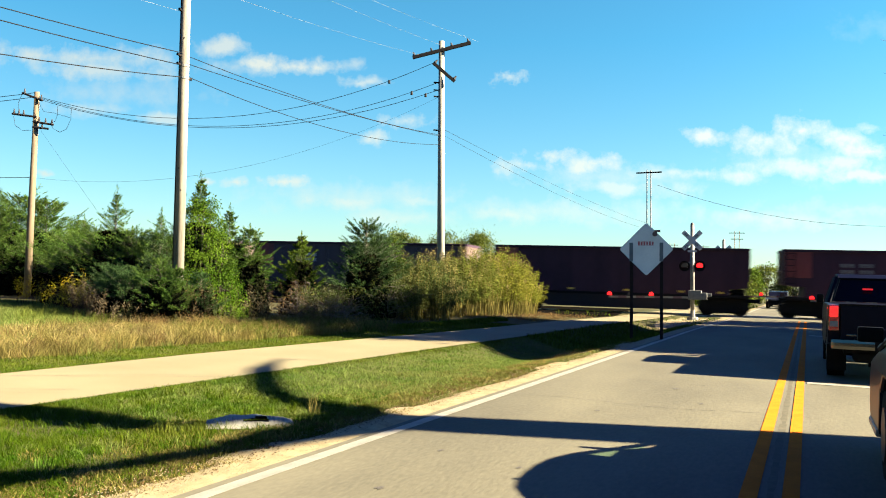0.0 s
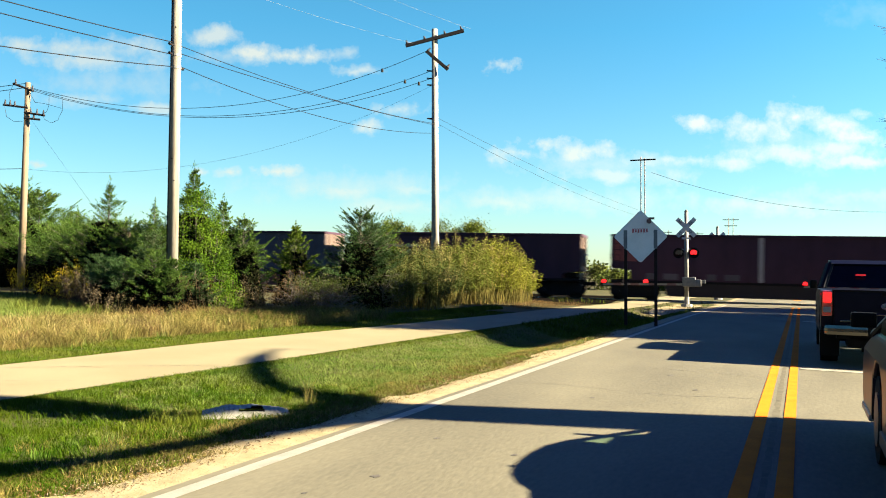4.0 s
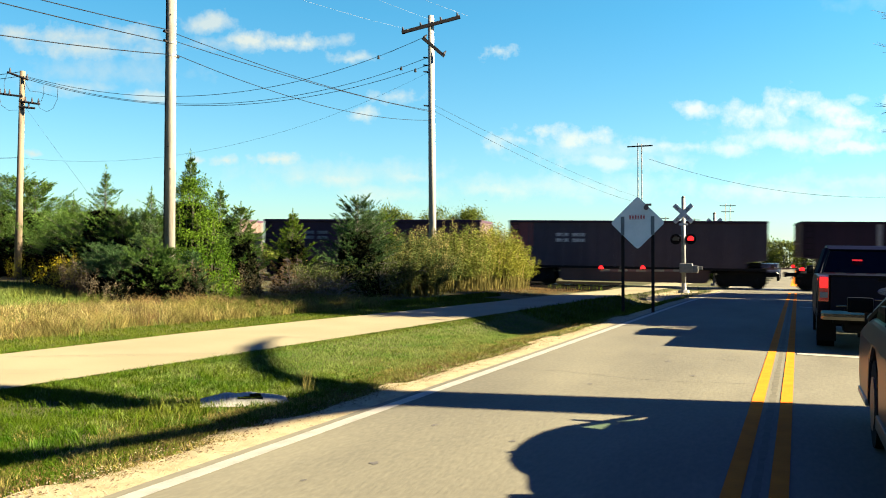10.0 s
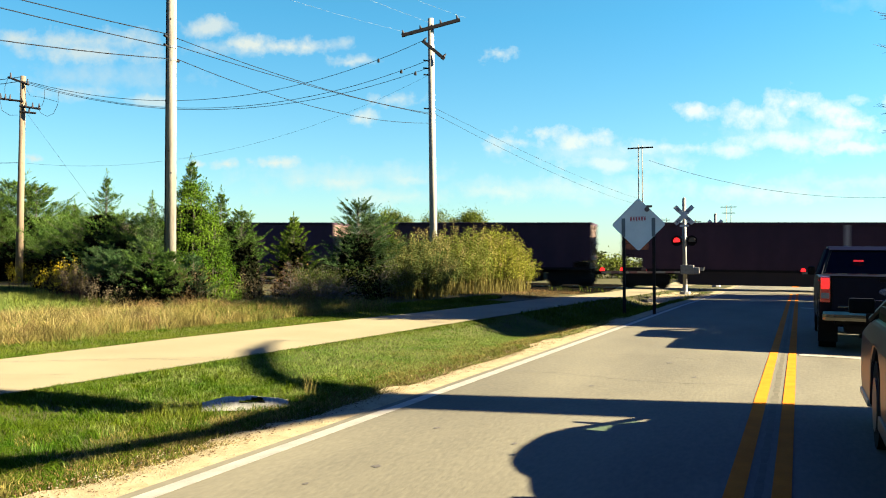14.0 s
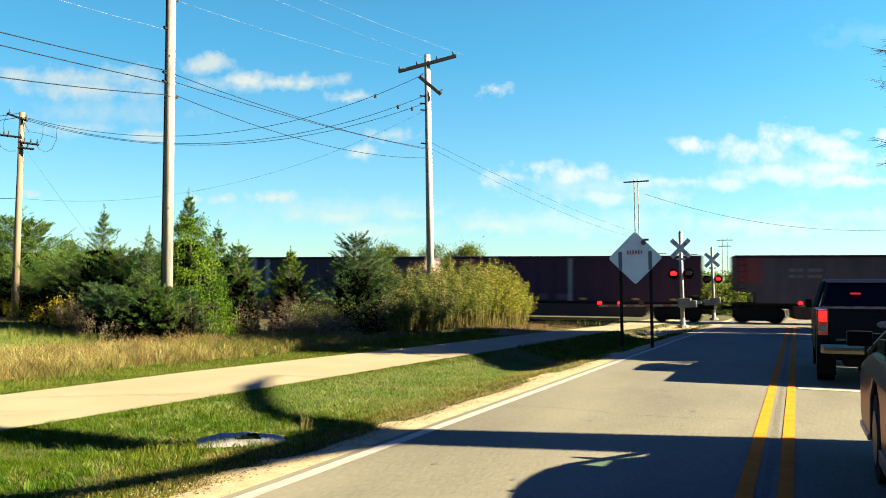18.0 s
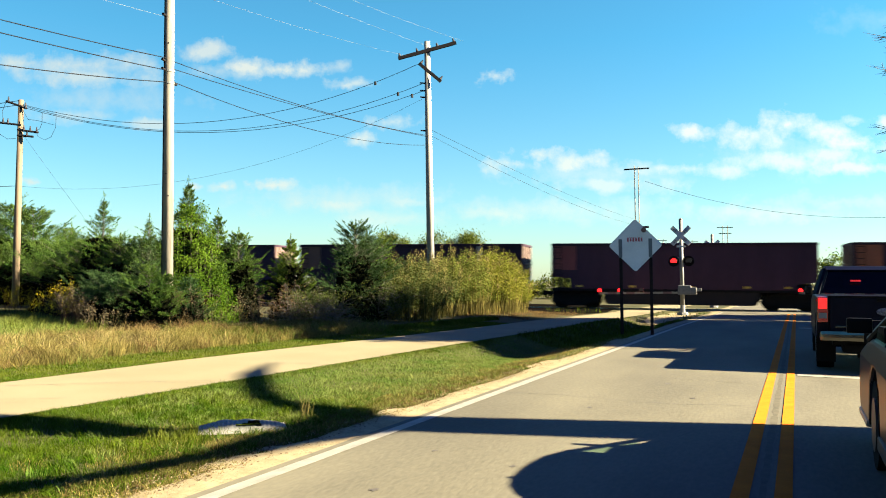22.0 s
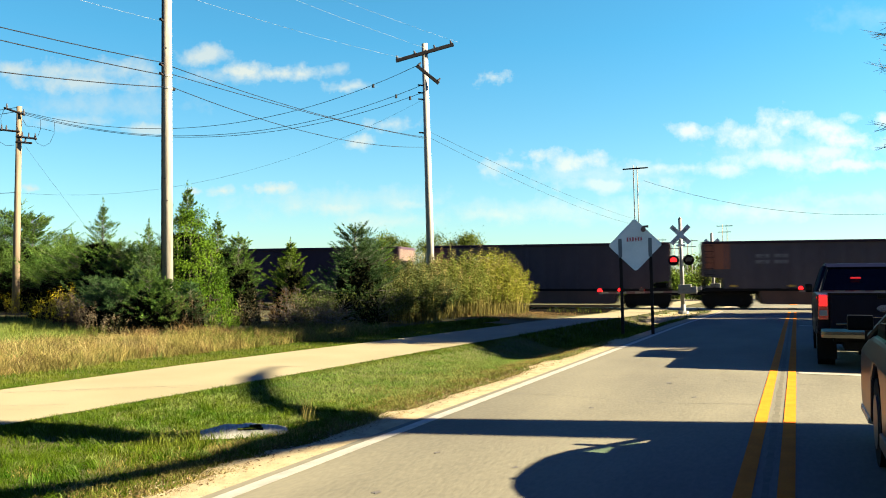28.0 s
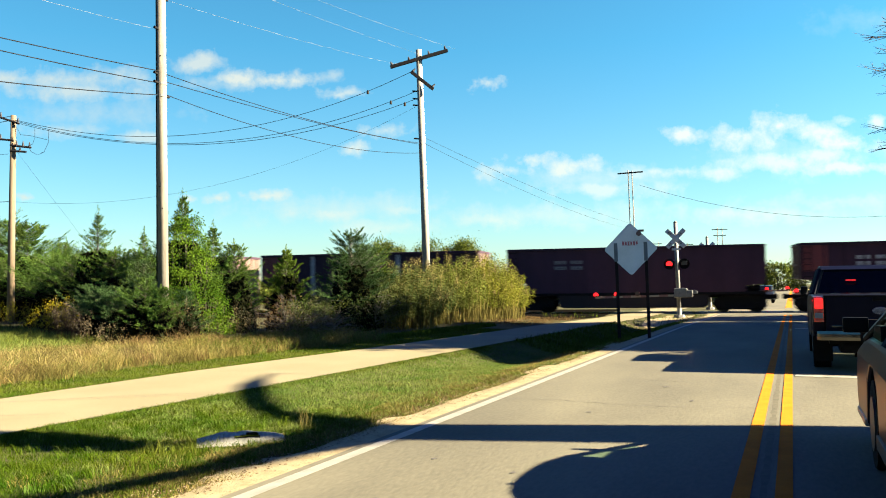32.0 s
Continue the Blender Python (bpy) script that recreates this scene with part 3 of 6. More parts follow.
# the near-black colour puts the trackside shadow into the ground itself
def shaded_bed(s0, s1, near, far):
    """Near-black ground that slopes down from the rails, with a ragged outer edge."""
    verts, faces, n = [], [], 6
    count = int((s1 - s0) / 0.5)
    for i in range(count + 1):
        s = s0 + (s1 - s0) * i / count
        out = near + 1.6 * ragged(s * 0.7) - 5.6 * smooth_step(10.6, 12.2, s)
        for j in range(n):
            p = TRACK @ Vector((s, -(far + (out - far) * j / (n - 1)), 0))
            verts.append((p.x, p.y, ground_z(p.x, p.y) + 0.022))
        if i:
            faces += [((i - 1) * n + j, i * n + j, i * n + j + 1, (i - 1) * n + j + 1) for j in range(n - 1)]
    tagged(new("shaded_bed", raw_mesh("shaded_bed", verts, faces, "shaded_ground")), "near-black stony ground with trackside shadow in its colour", "ballast", kind="structure")


shaded_bed(-60, 12.0, 12.2, -7.0)
shaded_bed(15.6, 17.0, 7.2, -1.7)
HALF, PITCH = 7.205, 16.18
FLAT = {}


def cached(key, build, mat, smooth=False):
    if (key, mat) not in FLAT:
        FLAT[key, mat] = mesh_of(build(), key, mat, smooth)
    return FLAT[key, mat]


def body_shape():
    return prism(B(), [(-HALF, 3.68), (HALF, 3.68), (HALF, 1.60), (6.20, 1.48), (6.15, 1.14), (-6.10, 1.14), (-6.15, 1.74), (-HALF, 1.84)], -1.55, 1.55)


def rib_shape():
    return box(B(), 0, 0, 2.38, 0.09, 0.05, 2.5, 0.012)


def chord_shape():
    bm = B()
    for y in (-1.57, 1.57):
        box(bm, 0, y, 3.71, 2 * HALF + 0.06, 0.12, 0.14, 0.02)
    for x in (-HALF, HALF):
        box(bm, x, 0, 3.71, 0.12, 3.02, 0.14, 0.02)
    return bm


def end_shape():
    bm = B()
    box(bm, 0, 0, 2.76, 0.03, 3.0, 1.78)
    for y in (-1.0, -0.33, 0.33, 1.0):
        box(bm, 0.03, y, 2.76, 0.06, 0.08, 1.74)
    box(bm, 0.04, 0, 2.6, 0.07, 2.9, 0.1)
    return bm


def sill_shape():
    bm = box(B(), 0, 0, 0.98, 2 * HALF + 0.3, 0.5, 0.30, 0.02)
    for y in (-1.5, 1.5):
        box(bm, 0, y, 1.10, 2 * HALF, 0.10, 0.17, 0.015)
    for x in (-1, 1):
        box(bm, x * 6.74, 0, 1.12, 0.9, 2.9, 0.08)
        box(bm, x * 5.9, 0, 1.02, 0.5, 2.7, 0.24, 0.03)
        for y in (-1.48, 1.48):
            tube(bm, (x * 7.14, y, 1.1), (x * 7.14, y, 1.95), 0.05)
        tube(bm, (x * 6.6, -1.45, 1.12), (x * 6.3, -1.45, 1.85), 0.035, seg=6)
    return bm


def cylinder_shape():
    bm = tube(B(), (6.35, -1.1, 1.36), (7.0, -1.1, 1.36), 0.14, seg=14)
    tube(bm, (6.4, -1.1, 1.36), (6.2, -1.1, 1.36), 0.05, seg=8)
    return bm


def valve_shape():
    bm = box(B(), 6.7, 0.5, 1.32, 0.7, 1.8, 0.30, 0.03)
    box(bm, 6.8, -0.5, 1.34, 0.4, 0.3, 0.22, 0.03)
    return bm


def tub_shape():
    bm = prism(B(), [(-4.25, 1.14), (4.25, 1.14), (4.15, 0.40), (4.0, 0.28), (-4.0, 0.28), (-4.15, 0.40)], -1.50, 1.50)
    return bm


def bogie_shape():
    bm = B()
    for y in (-1.02, 1.02):
        prism(bm, [(-1.38, 0.32), (-1.38, 0.74), (-0.8, 0.98), (0.8, 0.98), (1.38, 0.74), (1.38, 0.32), (0.9, 0.28), (0.45, 0.16), (-0.45, 0.16), (-0.9, 0.28)], y - 0.08, y + 0.08)
        for k in (-0.2, 0, 0.2):
            tube(bm, (k, y + 0.1, 0.3), (k, y + 0.1, 0.58), 0.07, seg=8)
        for x in (-0.89, 0.89):
            tube(bm, (x, y - 0.16, 0.455), (x, y + 0.16, 0.455), 0.12, seg=10)
    box(bm, 0, 0, 0.62, 0.35, 2.1, 0.25, 0.03)
    box(bm, 0, 0, 0.84, 2.5, 1.9, 0.30, 0.03)
    return bm


def wheelset_shape():
    bm = B()
    tube(bm, (0, -0.95, 0.455), (0, 0.95, 0.455), 0.08)
    for y in (-0.75, 0.75):
        tube(bm, (0, y - 0.06, 0.455), (0, y + 0.06, 0.455), 0.455, seg=28)
        tube(bm, (0, y - math.copysign(0.09, y), 0.455), (0, y - math.copysign(0.05, y), 0.455), 0.482, seg=28)
    return bm


def ladder_shape():
    bm = B()
    for x in (-0.2, 0.2):
        tube(bm, (x, 0, 1.15), (x, 0, 3.62), 0.018, seg=6)
    for i in range(8):
        tube(bm, (-0.2, 0, 1.3 + i * 0.32), (0.2, 0, 1.3 + i * 0.32), 0.014, seg=6)
    return bm


def coupler_shape():
    bm = box(B(), 0.2, 0, 0.86, 0.6, 0.18, 0.2, 0.02)
    box(bm, 0.55, 0.03, 0.86, 0.22, 0.3, 0.3, 0.05)
    tube(bm, (0.0, 0.45, 0.9), (0.35, 0.4, 0.6), 0.03, seg=6)
    return bm


# what sets single cars apart: body, patch, stripes (metres from the middle), marks, ribs, pale tub
LOOKS = {1: "brown red - m", 0: "brown red - y", -1: "grey red - mM b", -2: "brown orange -0.6 y", -3: "dark orange - y", -4: "brown red 0.9 w", -5: "brown red - m",
         -6: "silver purple - mMy b", -7: "brown orange -0.5,2.6 r", -8: "dark red 0.2 -", -9: "dark red -0.4 y", -10: "dark none -3.4,2.7 -", -11: "grey red - M b",
         -12: "brown none - m", -13: "brown orange 0.4 y", -14: "dark red - y", -15: "dark orange 4.6 -", -16: "dark red - B", -17: "brown orange - y", -18: "silver blue - mry b",
         -19: "silver red - rm b", -20: "brown orange -0.1 wy b", -21: "grey none -4.4,-3.5,-2.2 r b", -22: "brown none - w n", -23: "brown orange - -", -24: "brown red - y",
         -25: "dark rust 4.6 -", -26: "dark red 4.9 y", -27: "dark red - -", -28: "brown rust -0.3 m", -29: "brown red - -", -30: "silver orange - mry b", -31: "grey red - M b",
         -32: "brown red - -", -33: "brown red - -", -34: "brown red - MG b", -35: "brown none - m", -36: "dark red -3.6,2.1 -", -37: "brown orange - m", -38: "grey red - r"}
WORDS = {"brown": "dark brown", "dark": "blackish brown", "grey": "weathered grey", "silver": "dull silver-grey"}
cars = []


def coal_car(k):
    look_of = LOOKS.get(k, "brown red - m").split()
    body, patch, stripes, marks = look_of[:4]
    pale = "b" in look_of[4:]
    words = f"{WORDS[body]} coal gondola car" + (f" with a {patch} painted end patch" if patch != "none" else " of a freight train")
    car = thing("coal_car", on_track(0, 0, RAIL_TOP), words, "railway car", "cars of the freight train")
    shell = part("body", cached("body", body_shape, "car_" + body), "", car)
    part("top_rail", cached("top_rail", chord_shape, "car_dark"), "", car)
    for x, turn in ((HALF + 0.015, 0), (-HALF - 0.015, 180)):
        part("end_wall", cached("end_wall", end_shape, "car_end"), "", car, "pale brown end wall", at=pose(x, 0, 0, 0, 0, turn))
    part("sill", cached("sill", sill_shape, "black_steel"), "", car)
    part("brake_cylinder", cached("brake_cylinder", cylinder_shape, "black_steel"), "", car)
    part("brake_valve", cached("brake_valve", valve_shape, "black_steel"), "", car)
    if "n" not in look_of[4:]:
        part("hopper_tub", cached("hopper_tub", tub_shape, "tub_brown" if pale else "tub_dark"), "", car)
    for x in (-5.9, 5.9):
        bogie = part("bogie", cached("bogie", bogie_shape, "black_steel"), "", car, at=pose(x, 0, 0))
        for dx in (-0.89, 0.89):
            part("wheelset", cached("wheelset", wheelset_shape, "black_steel"), "", bogie, at=pose(dx, 0, 0))
    for x, turn in ((HALF + 0.1, 0), (-HALF - 0.1, 180)):
        part("coupler", cached("coupler", coupler_shape, "black_steel"), "", car, at=pose(x, 0, 0, 0, 0, turn))
    for x, y in ((-HALF + 0.35, -1.62), (HALF - 0.35, 1.62)):
        part("ladder", cached("ladder", ladder_shape, "black_steel"), "", car, at=pose(x, y, 0))
    if patch != "none":
        part("end_patch", cached("end_patch", lambda: box(B(), 0, 0, 2.95, 1.3, 0.02, 1.45), "patch_" + patch), "", car, f"{patch} painted patch", at=pose(-6.45, -1.56, 0))
    if "r" in marks or pale:
        for i in range(13):
            part("rib", cached("rib", rib_shape, "car_" + body), "", car, at=pose(-6.0 + i, -1.555, 0))
    if stripes != "-":
        for x in stripes.split(","):
            part("stripe", cached("stripe", lambda: box(B(), 0, 0, 2.42, 0.26, 0.03, 2.5), "stripe_paint"), "", car, "faded grey vertical stripe", at=pose(float(x), -1.565, 0))
    rnd = random.Random(100 + k)
    if "m" in marks or "M" in marks:
        paint_name = "bright_mark" if "M" in marks else "mark_paint"
        for row in (2.95, 2.62):
            for col in range(2):
                for i in range(3):
                    part("mark", cached("mark", lambda: box(B(), 0, 0, 0, 0.18, 0.012, 0.20), paint_name), "", shell, at=pose(-4.3 + col * 0.95 + i * 0.24, -1.562, row))
    if "y" in marks:
        for x in (-5.6, -2.6, 0.6, 3.6, 5.7):
            part("reflector", cached("reflector", lambda: box(B(), 0, 0, 1.3, 0.35, 0.02, 0.11), "reflector"), "", shell, at=pose(x, -1.562, 0))
    if "w" in marks:
        for i, x in enumerate((-5.0, -3.9, -1.7, -0.6)):
            part("paint_patch", cached("paint_patch" + str(i % 2), lambda: box(B(), 0, 0, 0, 0.5 + 0.3 * (i % 2), 0.012, 0.34, 0.004), "car_silver"), "", shell, "pale painted-over patch", at=pose(x, -1.562, 1.40))
    if "B" in marks:
        for x in (-3.0, -2.0, -0.95, 0.1):
            bm = B()
            for dz in (1.35, 1.58, 1.81):
                box(bm, x + 0.1 * (dz - 1.35), -1.562, dz, 0.62, 0.012, 0.10)
            box(bm, x + 0.25, -1.563, 1.58, 0.13, 0.012, 0.46)
            part("sprayed_bar", bm, "bright_mark", shell, "large white sprayed bars")
    if "G" in marks:
        for i in range(5):
            cx, big = -2.6 + i * 0.98, rnd.uniform(0.9, 1.1)
            path = [(rnd.uniform(-0.40, 0.40), rnd.uniform(0.0, 0.9)) for _ in range(3)] + [(-0.3, 0.05), (-0.22, 0.55), (0.05, 0.92), (0.32, 0.70), (0.05, 0.45), (0.38, 0.05)]
            for name, mat, r, dy in (("sprayed_shadow", "teal_mark", 0.075, 0.0), ("sprayed_letter", "bright_mark", 0.040, -0.012)):
                bm = B()
                for (xa, za), (xb, zb) in zip(path, path[1:]):
                    tube(bm, (cx + xa * big + dy * 4, -1.556 + dy, 1.28 + za * big), (cx + xb * big + dy * 4, -1.556 + dy, 1.28 + zb * big), r, seg=6)
                bmesh.ops.scale(bm, vec=(1, 0.15, 1), space=Matrix.Translation((0, 1.556, 0)), verts=bm.verts)
                part(name, bm, mat, shell, "sprayed graffiti stroke")
        part("sprayed_patch", box(B(), -4.2, -1.562, 2.02, 0.42, 0.012, 0.36, 0.004), "bright_mark", shell)
    cars.append((k, car))


for k in range(2, -40, -1):
    coal_car(k)


# ---- crossing signals ----
flashers, arm_lights = [], []


def half_lit(radius, lit):
    """A lamp drum that turns: one side shines red, the other is dark."""
    bm = tube(B(), (0, -0.015, 0), (0, 0.015, 0), radius, seg=24)
    for v in bm.verts:
        v.co.z = max(v.co.z, -0.42 * radius)
    me = mesh_of(bm, "lamp_drum", "dark_lens")
    me.materials.append(MATS["red_glow"])
    for p in me.polygons:
        if p.normal.y < -0.5 or (lit and abs(p.normal.y) < 0.5):
            p.material_index = 1
    return me


def crossing_signal(name_label, m, arm_length, arm_side, near):
    sig = thing("crossing_signal", m, name_label, "crossing signal", "crossing signals")
    bm = tube(B(), (0, 0, 0.1), (0, 0, 4.75), 0.105, 0.09, seg=16)
    tube(bm, (0, 0, 4.75), (0, 0, 4.85), 0.10, 0.02, seg=12)
    part("mast", bm, "galvanised", sig, smooth=True)
    bm = tube(B(), (0, 0, -0.1), (0, 0, 0.16), 0.30, 0.26, seg=8)
    tube(bm, (0, 0, 0.16), (0, 0, 0.5), 0.13, 0.11, seg=12)
    part("foundation", bm, "galvanised", sig)
    for turn in (45, -45):
        bm = box(B(), 0, -0.13, 3.95, 1.22, 0.02, 0.22, 0.004, None)
        bmesh.ops.rotate(bm, cent=(0, 0, 3.95), matrix=Matrix.Rotation(radians(turn), 3, "Y"), verts=bm.verts)
        bmesh.ops.translate(bm, vec=(0, -0.02 if turn > 0 else 0, 0), verts=bm.verts)
        board = part("crossbuck_board", bm, "crossbuck_face", sig, "white crossbuck board")
        for i in range(4):
            bm = box(B(), -0.45 + i * 0.1 + (0.5 if i > 1 else 0), -0.143, 3.95, 0.07, 0.006, 0.10)
            bmesh.ops.rotate(bm, cent=(0, 0, 3.95), matrix=Matrix.Rotation(radians(turn), 3, "Y"), verts=bm.verts)
            bmesh.ops.translate(bm, vec=(0, -0.02 if turn > 0 else 0, 0), verts=bm.verts)
            part("letter_bar", bm, "mark_paint", board)
    part("track_plate", box(B(), 0, -0.12, 3.42, 0.42, 0.02, 0.10, 0.003), "crossbuck_face", sig)
    bar = B()
    tube(bar, (-0.36, -0.05, 2.68), (0.36, -0.05, 2.68), 0.035)
    tube(bar, (-0.36, 0.0, 2.86), (0.36, 0.0, 2.86), 0.03)
    part("cross_arm", bar, "galvanised", sig)
    for side in (-1, 1):
        bm = tube(B(), (side * 0.36, -0.16, 2.68), (side * 0.36, -0.185, 2.68), 0.26, seg=28)
        tube(bm, (side * 0.36, -0.16, 2.68), (side * 0.36, 0.08, 2.68), 0.17, 0.13, seg=18)
        for j in range(7):
            a0, a1 = radians(10 + j * 23), radians(10 + (j + 1) * 23)
            r = 0.19
            vs = [bm.verts.new((side * 0.36 + r * math.cos(a), y, 2.68 + r * math.sin(a))) for a in (a0, a1) for y in (-0.19, -0.46)]
            bm.faces.new((vs[0], vs[1], vs[3], vs[2]))
        lamp = part("signal_light", bm, "trim_black", sig, "black flasher housing with hood and backboard")
        drum = part("lamp_drum", half_lit(0.155, False), "", lamp, "red flashing lens", at=pose(side * 0.36, -0.225, 2.68))
        flashers.append((drum, side if near else -side, pose(side * 0.36, -0.225, 2.68)))
    part("gate_mechanism", box(B(), 0.12, -0.05, 1.25, 0.62, 0.34, 0.46, 0.04), "galvanised", sig, "grey metal gate motor box")
    bm = B()
    box(bm, 0.45 * -arm_side, -0.12, 1.2, 0.5, 0.16, 0.34, 0.05)
    box(bm, 0.55 * -arm_side, 0.12, 1.26, 0.7, 0.10, 0.16, 0.02)
    part("counterweight", bm, "galvanised", sig)
    arm = part("gate_arm", box(B(), arm_side * (0.2 + arm_length / 2), -0.25, 1.13, arm_length, 0.04, 0.10, 0.01), "white_paint", sig, "white gate arm with red bands")
    n = int(arm_length / 0.9)
    for i in range(n):
        part("red_band", box(B(), arm_side * (0.7 + i * 0.9), -0.25, 1.13, 0.42, 0.046, 0.106), "band_red", arm)
    for i, where in enumerate((0.985, 0.72, 0.45)):
        x = arm_side * (0.2 + arm_length * where)
        bm = box(B(), x, -0.25, 1.24, 0.16, 0.10, 0.13, 0.02)
        part("lamp_box", bm, "trim_black", arm)
        drum = part("arm_lamp", half_lit(0.125, True), "", arm, "small red gate lamp", at=pose(x, -0.32, 1.26))
        arm_lights.append((drum, (0, -1, 1)[i], pose(x, -0.32, 1.26)))
    return sig


crossing_signal("silver level-crossing signal with crossbuck, red flashers and lowered gate arm", pose(-5.2, 42.9, -0.17, 0, -1.2, 2), 3.9, -1, True)
crossing_signal("silver level-crossing signal with crossbuck, red flashers and lowered gate arm", pose(4.9, 46.6, -0.17, 0, 0, 2), 4.6, -1, True)
crossing_signal("silver level-crossing signal with crossbuck and red flashers beyond the track", pose(-5.0, 57.5, -0.17, 0, -1.2, 2), 4.6, 1, False)


def warning_sign():
    s = thing("warning_sign", pose(-4.09, 23.6, -0.12, 0, -1.0, 3), "white diamond sign on two dark posts, seen in shade", "road sign")
    rim, reach, curve = [], 0.742, 0.07
    for i in range(4):
        a = radians(90 * i)
        for k in (-45, -22.5, 0, 22.5, 45):
            b = a + radians(k)
            rim.append(((reach - curve * 1.414) * math.cos(a) + curve * math.cos(b), 2.6 + (reach - curve * 1.414) * math.sin(a) + curve * math.sin(b)))
    bm = prism(B(), rim, -0.06, -0.04)
    plate = part("sign_plate", bm, "sign_face", s, "white diamond plate")
    for i in range(6):
        bm = box(B(), -0.2 + i * 0.075, -0.063, 2.76, 0.048, 0.004, 0.085 if i % 2 else 0.10)
        part("letter_bar", bm, "sign_red", plate)
    for z in (2.70, 2.82):
        part("line_bar", box(B(), -0.01, -0.063, z, 0.43, 0.004, 0.006), "sign_red", plate)
    bm = tube(B(), (0.24, -0.07, 3.02), (0.24, -0.11, 3.02), 0.07, seg=16)
    box(bm, 0.30, -0.06, 3.10, 0.16, 0.05, 0.06, 0.01)
    part("beacon", bm, "beacon_red", s, "small dark red beacon")
    for x in (-0.41, 0.41):
        bm = B()
        box(bm, x - 0.035, 0.0, 1.25, 0.012, 0.06, 2.8)
        box(bm, x, -0.028, 1.25, 0.07, 0.012, 2.8)
        box(bm, x + 0.035, 0.0, 1.25, 0.012, 0.06, 2.8)
        part("clamp_strip", box(B(), x, -0.066, 2.52, 0.10, 0.008, 0.52), "clamp_steel", s, "grey clamp strip")
        part("post", bm, "sign_post", s)
    return s


warning_sign()

# ---- utility poles and lines ----


def utility_pole(m, height, r0, r1, mat, label):
    p = thing("utility_pole", m, label, "utility pole", "utility poles")
    bm = tube(B(), (0, 0, -0.3), (0, 0, height), r0, r1, seg=20)
    part("pole", bm, mat, p, smooth=True)
    return p


def insulator(parent, x, y, z):
    bm = tube(B(), (x, y, z), (x, y, z + 0.07), 0.07, 0.05, seg=10)
    tube(bm, (x, y, z + 0.07), (x, y, z + 0.16), 0.045, 0.03, seg=10)
    return part("insulator", bm, "porcelain", parent)


def wire(a, b, sag, r=0.010, label="thin dark overhead power line", mat="wire"):
    a, b = Vector(a), Vector(b)
    cu = bpy.data.curves.new("power_line", "CURVE")
    cu.dimensions, cu.bevel_depth, cu.bevel_resolution = "3D", r, 1
    sp = cu.splines.new("POLY")
    n = 28
    sp.points.add(n)
    for i in range(n + 1):
        k = i / n
        q = a.lerp(b, k)
        sp.points[i].co = (q.x, q.y, q.z - 4 * sag * k * (1 - k), 1)
    cu.materials.append(MATS[mat])
    return tagged(new("power_line", cu), label, "power line", "overhead lines")


P1 = utility_pole(pose(-15.745, 18.06, 0.0, 0.0, -0.85, 0), 11.5, 0.150, 0.118, "pole_wood", "tall weathered grey wooden utility pole without crossarms")
for z, side in ((11.2, 0.15), (10.75, 0.15), (9.55, 0.15), (8.65, -0.16), (7.4, -0.17), (7.15, -0.17), (6.82, 0.17)):
    bm = tube(B(), (0, side * 0.9, z), (0, side * 1.7, z + 0.02), 0.03, 0.04, seg=8)
    part("bracket", bm, "black_steel", P1)
for z in (7.12, 6.78):
    part("band", tube(B(), (0, 0, z), (0, 0, z + 0.06), 0.142, seg=20), "galvanised", P1)

part("ground_wire", tube(B(), (-0.10, -0.13, 0.1), (-0.07, -0.105, 11.3), 0.014, seg=6), "black_steel", P1, "dark cable running down the pole")
for z, a in ((1.9, 0.4), (3.1, -0.5), (4.3, 0.2), (5.6, -0.2), (7.9, 0.5), (8.9, -0.3), (3.7, 0.7)):
    knot = tube(B(), (0.08 * math.sin(a), -0.11 * math.cos(a), z), (0.145 * math.sin(a), -0.14 * math.cos(a), z), 0.022, seg=8)
    part("knot", knot, "dark_timber", P1)

P2 = utility_pole(pose(-15.26, 34.82, 0.0, 0.0, -1.55, 0), 12.45, 0.185, 0.135, "pole_grey", "weathered grey wooden utility pole with two dark crossarms")
ARM2 = Matrix.Rotation(radians(23), 4, "Z") @ Matrix.Rotation(radians(-14.5), 4, "Y")
bm = box(B(), 0, -0.2, 0, 2.75, 0.12, 0.15, 0.01)
arm = part("crossarm", bm, "dark_timber", P2, "dark timber crossarm", at=Matrix.Translation((0, 0, 11.98)) @ ARM2)
for x in (-1.28, -0.45, 0.5, 1.28):
    insulator(arm, x, -0.2, 0.07)
bm = box(B(), 0, -0.2, 0, 1.3, 0.11, 0.14, 0.01)
arm = part("crossarm", bm, "dark_timber", P2, "short slanting dark crossarm", at=Matrix.Translation((0.12, 0, 10.95)) @ Matrix.Rotation(radians(23), 4, "Z") @ Matrix.Rotation(radians(41), 4, "Y"))
for x in (-0.6, 0.55):
    insulator(arm, x, -0.2, 0.07)
for z in (10.5, 10.15, 9.85, 8.3):
    part("bracket", tube(B(), (-0.1, -0.12, z), (-0.3, -0.22, z + 0.02), 0.035, seg=8), "black_steel", P2)

P3 = utility_pole(pose(-33.42, 28.1, -0.2, 0.0, 0.2, 0), 9.95, 0.17, 0.12, "pole_brown", "brown wooden utility pole crowded with crossarms and insulators")
# hardware of the brown pole: bracket arms with insulators on both sides, and looping jumpers
VIEW = Matrix.Rotation(radians(23), 4, "Z")


